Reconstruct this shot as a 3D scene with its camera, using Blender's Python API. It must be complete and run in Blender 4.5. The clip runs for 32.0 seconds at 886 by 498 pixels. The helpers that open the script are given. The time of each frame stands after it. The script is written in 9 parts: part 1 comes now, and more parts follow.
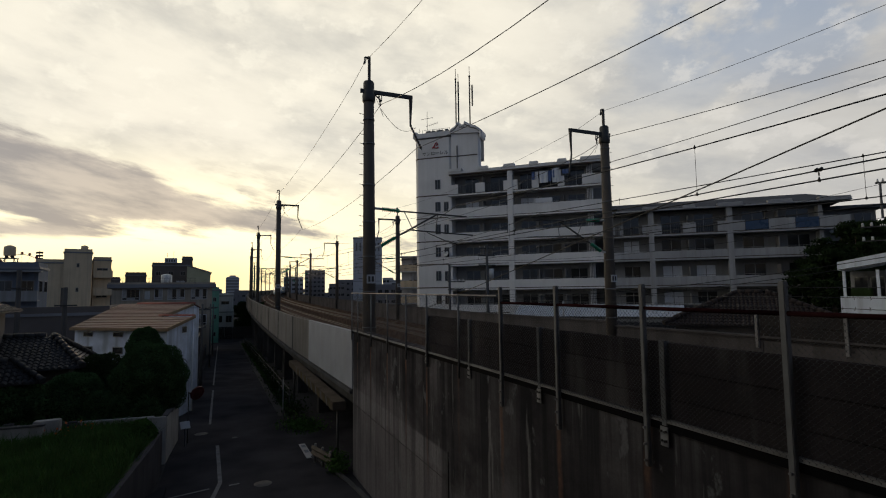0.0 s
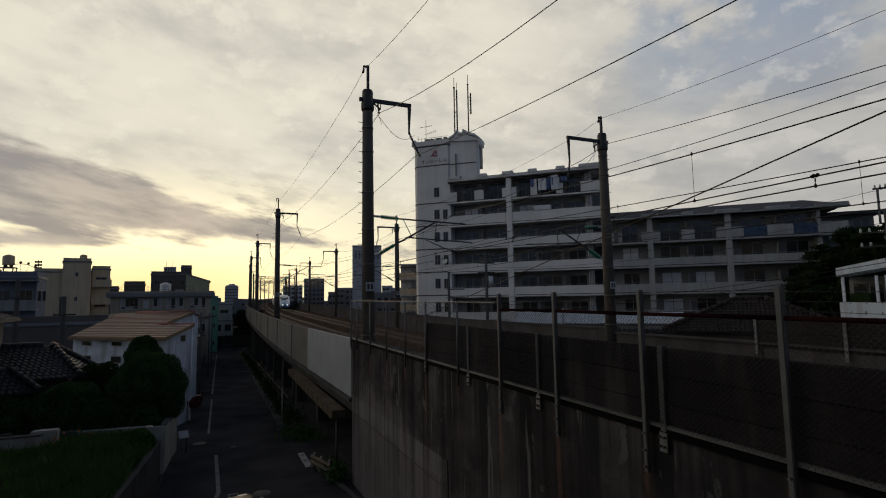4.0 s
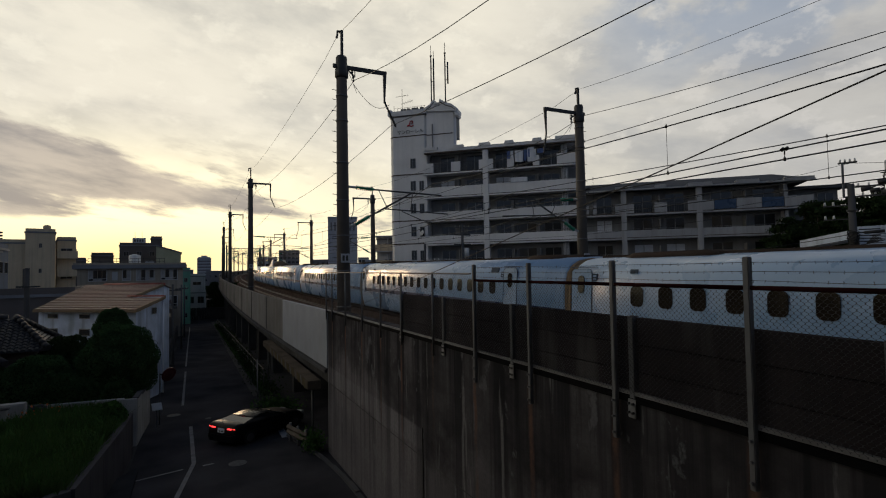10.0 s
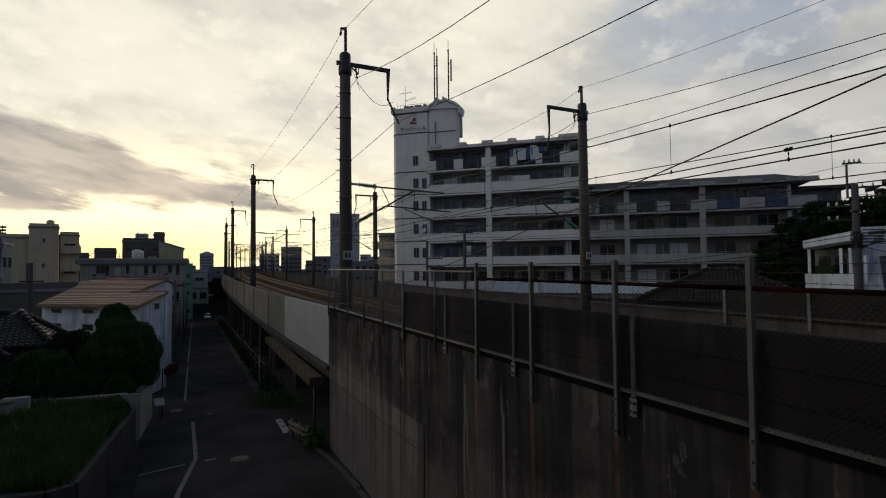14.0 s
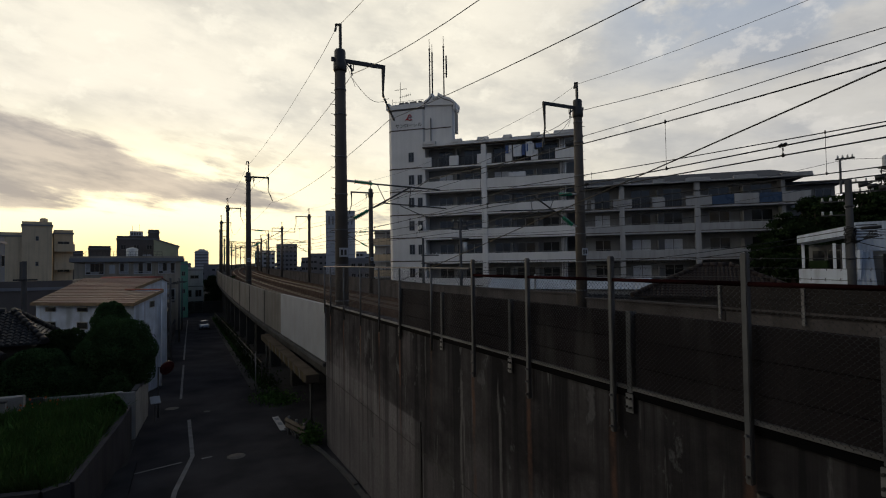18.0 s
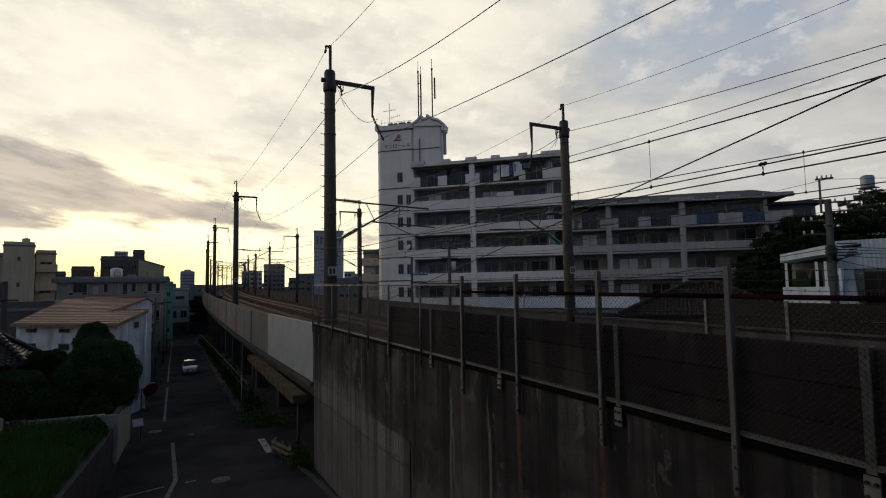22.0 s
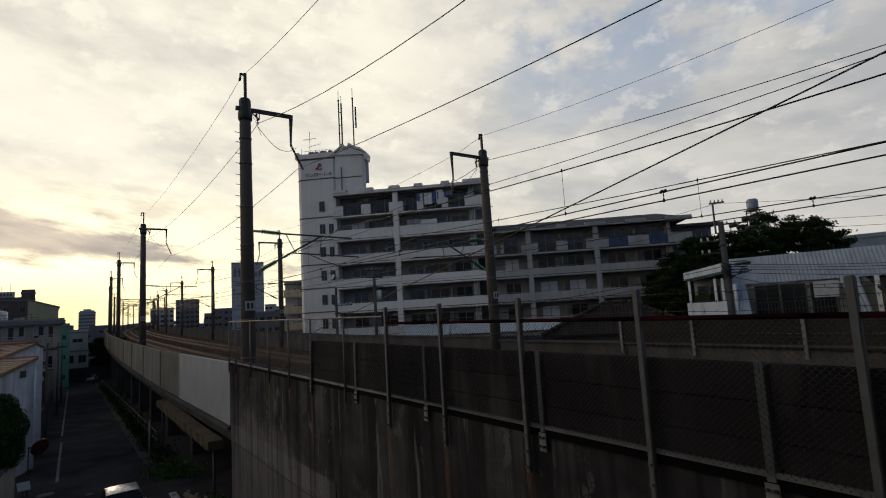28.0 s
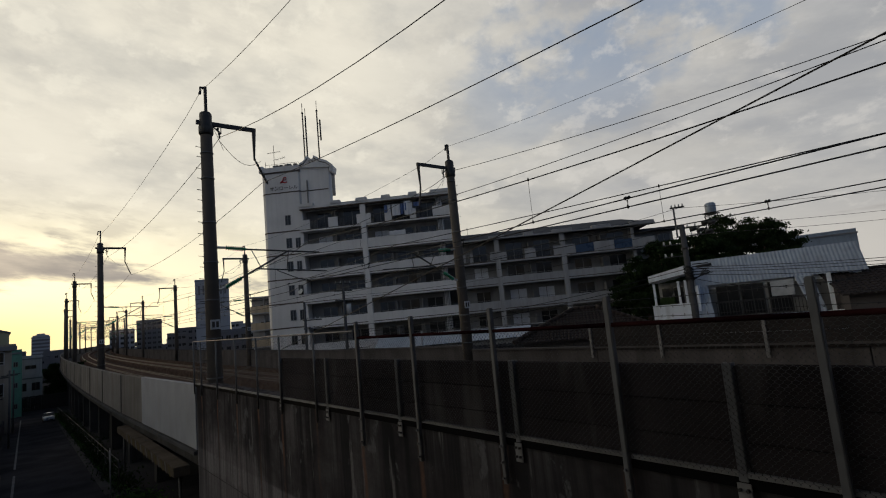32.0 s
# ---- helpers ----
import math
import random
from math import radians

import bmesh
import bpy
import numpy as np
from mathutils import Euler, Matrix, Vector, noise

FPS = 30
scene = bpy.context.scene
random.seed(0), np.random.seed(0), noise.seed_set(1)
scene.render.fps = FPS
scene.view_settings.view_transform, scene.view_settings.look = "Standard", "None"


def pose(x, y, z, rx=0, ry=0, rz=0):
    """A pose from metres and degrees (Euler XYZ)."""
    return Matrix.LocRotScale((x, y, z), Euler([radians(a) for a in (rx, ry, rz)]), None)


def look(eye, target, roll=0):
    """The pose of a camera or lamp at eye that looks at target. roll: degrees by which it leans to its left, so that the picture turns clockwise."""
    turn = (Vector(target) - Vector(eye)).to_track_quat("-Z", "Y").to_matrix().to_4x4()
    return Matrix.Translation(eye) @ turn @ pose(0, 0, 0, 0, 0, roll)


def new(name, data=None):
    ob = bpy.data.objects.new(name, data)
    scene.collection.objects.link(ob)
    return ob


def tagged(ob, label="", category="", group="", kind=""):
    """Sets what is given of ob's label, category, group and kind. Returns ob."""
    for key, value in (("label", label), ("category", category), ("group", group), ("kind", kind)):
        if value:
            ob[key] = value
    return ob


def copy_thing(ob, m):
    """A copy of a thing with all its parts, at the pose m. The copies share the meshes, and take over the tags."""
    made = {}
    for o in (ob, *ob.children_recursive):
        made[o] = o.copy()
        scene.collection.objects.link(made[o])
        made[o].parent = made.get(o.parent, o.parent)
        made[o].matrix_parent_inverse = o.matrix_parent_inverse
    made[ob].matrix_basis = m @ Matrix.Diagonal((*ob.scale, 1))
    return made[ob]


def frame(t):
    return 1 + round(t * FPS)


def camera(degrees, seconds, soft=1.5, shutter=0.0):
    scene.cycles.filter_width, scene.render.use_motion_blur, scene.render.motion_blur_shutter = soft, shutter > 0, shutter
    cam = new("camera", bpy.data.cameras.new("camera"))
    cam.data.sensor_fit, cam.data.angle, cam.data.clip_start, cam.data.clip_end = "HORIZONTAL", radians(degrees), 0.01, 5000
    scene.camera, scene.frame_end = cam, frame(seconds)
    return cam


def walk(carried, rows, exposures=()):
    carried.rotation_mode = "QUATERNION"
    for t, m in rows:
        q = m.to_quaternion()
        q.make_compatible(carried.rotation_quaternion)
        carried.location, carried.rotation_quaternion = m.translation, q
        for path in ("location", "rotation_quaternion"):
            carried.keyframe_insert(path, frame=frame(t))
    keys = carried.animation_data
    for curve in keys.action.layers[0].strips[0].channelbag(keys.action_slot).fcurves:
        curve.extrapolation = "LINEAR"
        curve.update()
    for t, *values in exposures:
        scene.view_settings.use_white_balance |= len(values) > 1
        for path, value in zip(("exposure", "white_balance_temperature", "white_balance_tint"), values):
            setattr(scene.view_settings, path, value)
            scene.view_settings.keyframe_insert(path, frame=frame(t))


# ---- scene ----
cam = camera(81.0, 32.0, soft=1.1)
PATH = [
    (0.0, look((-0.039, -0.016, 6.418), (7.813, 18.303, 8.078), -0.78)),
    (0.5, look((0.002, 0.021, 6.433), (7.814, 18.386, 7.736), -0.63)),
    (1.0, look((-0.022, -0.007, 6.428), (7.753, 18.385, 7.568), -0.53)),
    (1.5, look((-0.028, -0.024, 6.426), (7.676, 18.402, 7.481), -0.58)),
    (2.0, look((-0.025, -0.005, 6.430), (7.782, 18.348, 7.925), -0.25)),
    (2.5, look((-0.044, -0.019, 6.425), (7.737, 18.302, 8.372), -0.76)),
    (4.5, look((-0.034, -0.039, 6.401), (7.869, 18.230, 8.352), -1.08)),
    (5.0, look((-0.046, -0.028, 6.405), (8.017, 18.176, 8.300), -0.87)),
    (5.5, look((-0.012, -0.007, 6.392), (8.180, 18.158, 8.097), -1.00)),
    (6.0, look((-0.008, -0.014, 6.394), (8.394, 18.052, 8.125), -0.85)),
    (6.5, look((-0.007, -0.016, 6.402), (8.870, 17.809, 8.259), -0.76)),
    (7.0, look((-0.008, -0.022, 6.403), (8.921, 17.788, 8.157), -1.19)),
    (7.5, look((0.018, -0.000, 6.398), (9.109, 17.743, 7.984), -1.14)),
    (8.0, look((-0.005, -0.025, 6.404), (9.224, 17.676, 7.630), -1.29)),
    (8.5, look((-0.040, -0.038, 6.400), (8.953, 17.793, 7.480), -1.10)),
    (9.0, look((-0.012, 0.001, 6.397), (8.764, 17.956, 7.175), -0.91)),
    (9.5, look((-0.020, -0.019, 6.408), (8.692, 17.968, 7.166), -1.05)),
    (10.0, look((0.007, 0.000, 6.390), (8.716, 17.984, 7.250), -1.04)),
    (10.5, look((-0.005, -0.003, 6.403), (8.722, 17.979, 7.103), -0.96)),
    (11.0, look((0.007, -0.002, 6.399), (8.855, 17.914, 7.241), -0.91)),
    (11.5, look((-0.002, -0.007, 6.405), (9.007, 17.823, 7.373), -0.71)),
    (12.0, look((-0.005, -0.019, 6.401), (9.057, 17.783, 7.380), -0.64)),
    (12.5, look((-0.000, -0.004, 6.406), (9.019, 17.818, 7.432), -0.73)),
    (13.0, look((0.004, 0.003, 6.393), (8.943, 17.865, 7.416), -0.72)),
    (13.5, look((-0.007, -0.006, 6.395), (8.685, 17.989, 7.208), -0.62)),
    (14.0, look((-0.011, -0.011, 6.398), (8.628, 18.010, 7.164), -0.63)),
    (14.5, look((-0.007, -0.004, 6.396), (8.660, 18.000, 7.242), -0.57)),
    (16.5, look((-0.012, -0.007, 6.401), (8.746, 17.963, 7.018), -0.75)),
    (17.0, look((-0.003, -0.004, 6.401), (8.806, 17.943, 6.980), -0.91)),
    (17.5, look((-0.003, -0.007, 6.401), (8.752, 17.967, 6.961), -0.87)),
    (18.0, look((-0.017, -0.009, 6.401), (8.766, 17.948, 7.036), -0.87)),
    (18.5, look((-0.009, -0.007, 6.402), (8.774, 17.948, 7.082), -0.93)),
    (19.0, look((0.000, 0.000, 6.400), (8.847, 17.923, 7.098), -1.15)),
    (19.5, look((-0.011, -0.004, 6.396), (8.795, 17.938, 7.123), -1.23)),
    (20.0, look((-0.005, -0.002, 6.401), (8.940, 17.855, 7.460), -1.72)),
    (20.5, look((0.001, -0.004, 6.402), (8.810, 17.922, 7.437), -1.61)),
    (21.0, look((-0.009, -0.013, 6.395), (8.780, 17.928, 7.317), -1.22)),
    (21.5, look((0.006, -0.006, 6.407), (9.247, 17.698, 7.501), -1.03)),
    (22.0, look((-0.053, -0.056, 6.343), (9.116, 17.664, 7.738), -1.04)),
    (22.5, look((0.007, -0.017, 6.400), (9.822, 17.367, 7.604), -1.86)),
    (23.0, look((0.029, -0.001, 6.402), (9.857, 17.321, 8.235), -1.35)),
    (23.5, look((0.010, -0.010, 6.397), (10.172, 17.111, 8.303), -1.40)),
    (24.0, look((0.007, -0.022, 6.391), (10.572, 16.866, 8.171), -0.94)),
    (24.5, look((0.001, -0.040, 6.379), (10.733, 16.730, 8.272), -1.27)),
    (25.0, look((0.042, 0.009, 6.402), (11.017, 16.616, 8.339), -1.91)),
    (25.5, look((0.042, -0.005, 6.405), (11.456, 16.308, 8.305), -2.42)),
    (27.5, look((0.016, -0.027, 6.398), (11.722, 16.076, 8.311), -3.13)),
    (28.0, look((0.019, -0.040, 6.392), (11.615, 16.089, 8.720), -3.46)),
    (28.5, look((0.017, -0.035, 6.400), (12.101, 15.729, 8.735), -4.49)),
    (29.0, look((0.007, -0.025, 6.402), (12.203, 15.667, 8.642), -4.64)),
    (29.5, look((0.017, -0.026, 6.406), (12.215, 15.667, 8.623), -4.75)),
    (30.0, look((-0.002, -0.047, 6.397), (12.271, 15.578, 8.678), -4.79)),
    (30.5, look((0.036, -0.016, 6.404), (12.501, 15.443, 8.781), -5.38)),
    (31.0, look((0.045, -0.010, 6.397), (12.590, 15.353, 8.965), -5.82)),
    (31.5, look((0.019, -0.016, 6.401), (12.551, 15.357, 8.975), -5.76)),
    (32.0, look((0.036, -0.002, 6.416), (12.576, 15.355, 9.043), -5.54)),
]
walk(cam, PATH, [(0.0, 0.1), (1.0, -0.08), (2.5, -0.08), (4.5, -0.2), (6.0, -0.22), (9.0, -0.12), (12.0, 0.1), (14.0, 0.08), (19.0, 0.16), (22.0, 0.15), (24.0, 0.05), (26.0, 0.06), (28.0, 0.18), (29.0, 0.02), (32.0, -0.08)])

# ---------------------------------------------------------------- light
SUN_AZ = radians(4.8)      # to the left of the line's direction
SUN_EL = radians(4.0)
world = bpy.data.worlds.new("sky")
scene.world = world
world.use_nodes = True
wn, wl = world.node_tree.nodes, world.node_tree.links
wn.clear()


def wset(sock, v):
    if hasattr(v, "is_linked"):
        wl.new(v, sock)
    else:
        sock.default_value = v


def wmath(op, a, b=0.0, c=0.0, clamp=False):
    n = wn.new("ShaderNodeMath")
    n.operation, n.use_clamp = op, clamp
    for i, v in enumerate((a, b, c)):
        wset(n.inputs[i], v)
    return n.outputs[0]


def wvec(op, a, b=(0, 0, 0)):
    n = wn.new("ShaderNodeVectorMath")
    n.operation = op
    wset(n.inputs[0], a)
    wset(n.inputs[1], b)
    return n.outputs["Value"] if op == "DOT_PRODUCT" else n.outputs["Vector"]


def wmix(fac, a, b, blend="MIX"):
    n = wn.new("ShaderNodeMix")
    n.data_type, n.blend_type = "RGBA", blend
    wset(n.inputs[0], fac)
    wset(n.inputs[6], a)
    wset(n.inputs[7], b)
    return n.outputs[2]


def wramp(v, lo, hi):
    n = wn.new("ShaderNodeMapRange")
    n.interpolation_type = "SMOOTHSTEP"
    wset(n.inputs["Value"], v)
    n.inputs["From Min"].default_value, n.inputs["From Max"].default_value = lo, hi
    return n.outputs["Result"]


def wnoise(vec, scale, detail=6.0, rough=0.55):
    n = wn.new("ShaderNodeTexNoise")
    wl.new(vec, n.inputs["Vector"])
    n.inputs["Scale"].default_value, n.inputs["Detail"].default_value, n.inputs["Roughness"].default_value = scale, detail, rough
    return n.outputs["Fac"]


way = wn.new("ShaderNodeTexCoord").outputs["Generated"]
sun_way = (-math.sin(SUN_AZ) * math.cos(SUN_EL), math.cos(SUN_AZ) * math.cos(SUN_EL), math.sin(SUN_EL))
sep = wn.new("ShaderNodeSeparateXYZ")
wl.new(way, sep.inputs[0])
up = wmath("MAXIMUM", sep.outputs[2], 0.0)
azim = wmath("ARCTAN2", sep.outputs[0], sep.outputs[1])
toward = wvec("DOT_PRODUCT", way, sun_way)
lit = wramp(toward, -0.40, 0.16)            # which part of the sky the sunset lights
left = wramp(azim, 1.05, 0.40)            # warm to cool across the view
high = wramp(up, 0.60, 0.86)
near = wmath("POWER", wmath("MAXIMUM", toward, 0.0), 16.0)
sky_tex = wn.new("ShaderNodeTexSky")
sky_tex.sky_type = "NISHITA"
sky_tex.sun_disc = False
sky_tex.sun_elevation = SUN_EL
sky_tex.sun_rotation = -SUN_AZ
sky_tex.dust_density = 3.0


def cloud_space(kx, kz, seed, shear=0.0):
    n = wn.new("ShaderNodeCombineXYZ")
    wset(n.inputs[0], wmath("MULTIPLY", azim, kx))
    wset(n.inputs[1], wmath("MULTIPLY", wmath("POWER", wmath("MAXIMUM", wmath("ADD", wmath("ADD", up, 0.03), wmath("MULTIPLY", azim, shear)), 0.0), 0.75), kz))
    wset(n.inputs[2], seed)
    return n.outputs[0]


streaky = wnoise(cloud_space(3.0, 7.5, 3.3, 0.08), 1.3, 10.0, 0.58)
threads = wnoise(cloud_space(4.2, 13.0, 6.4, 0.12), 1.2, 9.0, 0.60)
puffs = wnoise(cloud_space(9.0, 15.0, 8.1), 1.5, 8.0, 0.60)
swirl = wnoise(cloud_space(4.0, 7.5, 1.7), 1.0, 7.0, 0.55)
# thin veil, dull to bright
dull = wmix(left, (0.40, 0.405, 0.415, 1), (0.64, 0.615, 0.545, 1))
fair = wmix(left, (0.535, 0.52, 0.49, 1), (0.84, 0.79, 0.67, 1))
air = wmix(wramp(streaky, 0.36, 0.60), dull, fair)
# fine threads drawn out across it
air = wmix(wmath("MULTIPLY", wramp(threads, 0.42, 0.66), 0.32), air, wmix(left, (0.66, 0.645, 0.61, 1), (1.02, 0.955, 0.80, 1)))
air = wmix(wmath("MULTIPLY", wramp(threads, 0.48, 0.32), 0.30), air, wmix(left, (0.36, 0.37, 0.39, 1), (0.52, 0.495, 0.455, 1)))
# blue gaps on the cool side
gap = wmath("MULTIPLY", wramp(swirl, 0.50, 0.62), wmath("MULTIPLY", wramp(left, 0.75, 0.1), wramp(up, 0.22, 0.45)))
air = wmix(wmath("MULTIPLY", gap, 0.85), air, (0.30, 0.36, 0.455, 1))
# small bright puffs
air = wmix(wmath("MULTIPLY", wramp(puffs, 0.53, 0.66), 0.42), air, wmix(left, (0.72, 0.69, 0.645, 1), (0.99, 0.935, 0.785, 1)))
# pale warm air low down
air = wmix(wmath("MULTIPLY", wramp(up, 0.24, 0.02), 0.75), air, wmix(left, (0.62, 0.585, 0.53, 1), (1.0, 0.90, 0.58, 1)))
# brightness over the hidden sun
air = wmix(wmath("MULTIPLY", near, wramp(up, 0.29, 0.08)), air, (1.48, 1.32, 0.85, 1))
air = wmix(wmath("MULTIPLY", wmath("POWER", wmath("MAXIMUM", toward, 0.0), 40.0), wramp(up, 0.12, 0.015)), air, (1.2, 0.96, 0.42, 1))
# grey cloud bank to the left of the sun and its ragged wisps
rag = wmath("SUBTRACT", wnoise(cloud_space(4.0, 14.0, 5.2, 0.15), 1.35, 10.0, 0.60), 0.5)
thick = wmath("MULTIPLY", wramp(azim, 0.22, -0.22), 0.056)
off = wmath("ABSOLUTE", wmath("SUBTRACT", up, wmath("ADD", 0.141, wmath("MULTIPLY", wmath("MAXIMUM", azim, -0.4), -0.15))))
bank = wramp(wmath("ADD", wmath("SUBTRACT", thick, off), wmath("MULTIPLY", rag, 0.14)), -0.016, 0.014)
thin2 = wmath("MULTIPLY", wramp(azim, -0.12, -0.26), 0.020)
off2 = wmath("ABSOLUTE", wmath("SUBTRACT", up, 0.102))
bank2 = wramp(wmath("ADD", wmath("SUBTRACT", thin2, off2), wmath("MULTIPLY", rag, 0.06)), -0.004, 0.012)
wisps = wmath("MULTIPLY", wmath("MULTIPLY", wramp(rag, 0.02, 0.16), wramp(azim, 0.35, 0.1)), wmath("MULTIPLY", wramp(up, 0.07, 0.12), wramp(up, 0.30, 0.18)))
air = wmix(wmath("MULTIPLY", wisps, 0.45), air, wmix(left, (0.36, 0.365, 0.38, 1), (0.42, 0.39, 0.35, 1)))
air = wmix(wmath("MULTIPLY", wmath("MAXIMUM", bank, bank2), 0.9), air, wmix(wramp(rag, -0.12, 0.14), (0.54, 0.48, 0.42, 1), (0.30, 0.285, 0.285, 1)))
# the sky overhead and behind, where the evening has already gone grey
air = wmix(high, air, (0.042, 0.074, 0.138, 1))
air = wmix(wmath("SUBTRACT", 1.0, lit), air, wmix(high, (0.132, 0.174, 0.255, 1), (0.042, 0.072, 0.132, 1)))
air = wmix(0.002, air, sky_tex.outputs[0], "ADD")
bg = wn.new("ShaderNodeBackground")
wl.new(air, bg.inputs["Color"])
bg.inputs["Strength"].default_value = 1.0
wout = wn.new("ShaderNodeOutputWorld")
wl.new(bg.outputs[0], wout.inputs[0])

sun_data = bpy.data.lights.new("sun", "SUN")
sun_data.energy, sun_data.angle, sun_data.color = 0.5, radians(12), (1.0, 0.68, 0.40)
sun = new("sun", sun_data)
sun.matrix_basis = look((0, 0, 60), (math.sin(SUN_AZ) * 50, -math.cos(SUN_AZ) * 50, 60 - 50 * math.tan(radians(6))))

# ---------------------------------------------------------------- materials


def mat(name, color, rough=0.8, metal=0.0, var=0.25, scale=1.5, fine=18.0, bump=0.15, streak=0.0, streak_color=(0.12, 0.10, 0.08),
        rust=0.0, pale=0.0, per_piece=0.0, spec=0.4, emit=None, power=1.0):
    """A surface with broad stains, fine grain, relief and, where asked, dark runs and rust down it."""
    m = bpy.data.materials.new(name)
    m.use_nodes = True
    nt = m.node_tree
    b = nt.nodes["Principled BSDF"]
    b.inputs["Roughness"].default_value, b.inputs["Metallic"].default_value = rough, metal
    b.inputs["Specular IOR Level"].default_value = spec
    if emit:
        b.inputs["Emission Color"].default_value = (*emit, 1)
        b.inputs["Emission Strength"].default_value = power
    co = nt.nodes.new("ShaderNodeTexCoord").outputs["Object"]

    def noise_at(sc, detail, stretch=None):
        n = nt.nodes.new("ShaderNodeTexNoise")
        n.inputs["Scale"].default_value, n.inputs["Detail"].default_value = sc, detail
        if stretch:
            mp = nt.nodes.new("ShaderNodeMapping")
            mp.inputs["Scale"].default_value = stretch
            nt.links.new(co, mp.inputs[0])
            nt.links.new(mp.outputs[0], n.inputs["Vector"])
        else:
            nt.links.new(co, n.inputs["Vector"])
        return n.outputs["Fac"]

    def rng(v, lo, hi, a=0.0, z=1.0):
        n = nt.nodes.new("ShaderNodeMapRange")
        nt.links.new(v, n.inputs["Value"])
        for k, w in zip(("From Min", "From Max", "To Min", "To Max"), (lo, hi, a, z)):
            n.inputs[k].default_value = w
        return n.outputs["Result"]

    def mixc(fac, a, z, blend="MIX"):
        n = nt.nodes.new("ShaderNodeMix")
        n.data_type, n.blend_type = "RGBA", blend
        for i, v in ((0, fac), (6, a), (7, z)):
            if hasattr(v, "is_linked"):
                nt.links.new(v, n.inputs[i])
            else:
                n.inputs[i].default_value = v
        return n.outputs[2]

    broad, grain = noise_at(scale, 5.0), noise_at(fine, 4.0)
    lo = tuple(max(0.0, c * (1 - var)) for c in color)
    hi = tuple(min(1.0, c * (1 + var)) for c in color)
    col = mixc(rng(broad, 0.3, 0.7), (*lo, 1), (*hi, 1))
    col = mixc(rng(grain, 0.3, 0.7, 0.0, 0.35 * min(1, var * 2.5)), col, (*[c * 0.55 for c in color], 1))
    if streak:
        run = rng(noise_at(1.0, 6.0, (2.6, 2.6, 0.12)), 0.47, 0.66, 0.0, streak)
        col = mixc(run, col, (*streak_color, 1))
    if rust:
        run = rng(noise_at(1.0, 4.0, (1.9, 1.9, 0.09)), 0.575, 0.66, 0.0, rust)
        col = mixc(run, col, (0.15, 0.07, 0.04, 1))
    if pale:
        run = rng(noise_at(1.0, 7.0, (1.9, 1.9, 0.30)), 0.60, 0.68, 0.0, pale)
        col = mixc(run, col, (0.23, 0.225, 0.22, 1))
        run = rng(noise_at(1.0, 5.0, (0.25, 0.25, 1.1)), 0.55, 0.70, 0.0, pale * 0.6)
        col = mixc(run, col, (0.17, 0.165, 0.16, 1))
    if per_piece:
        info = nt.nodes.new("ShaderNodeObjectInfo").outputs["Random"]
        col = mixc(rng(info, 0, 1, 0, per_piece), col, (*[c * 0.5 for c in color], 1))
    nt.links.new(col, b.inputs["Base Color"])
    nt.links.new(rng(broad, 0.3, 0.7, max(0.02, rough - 0.1), min(1, rough + 0.1)), b.inputs["Roughness"])
    if bump:
        bp = nt.nodes.new("ShaderNodeBump")
        bp.inputs["Strength"].default_value, bp.inputs["Distance"].default_value = bump, 0.02
        nt.links.new(grain, bp.inputs["Height"])
        nt.links.new(bp.outputs[0], b.inputs["Normal"])
    return m


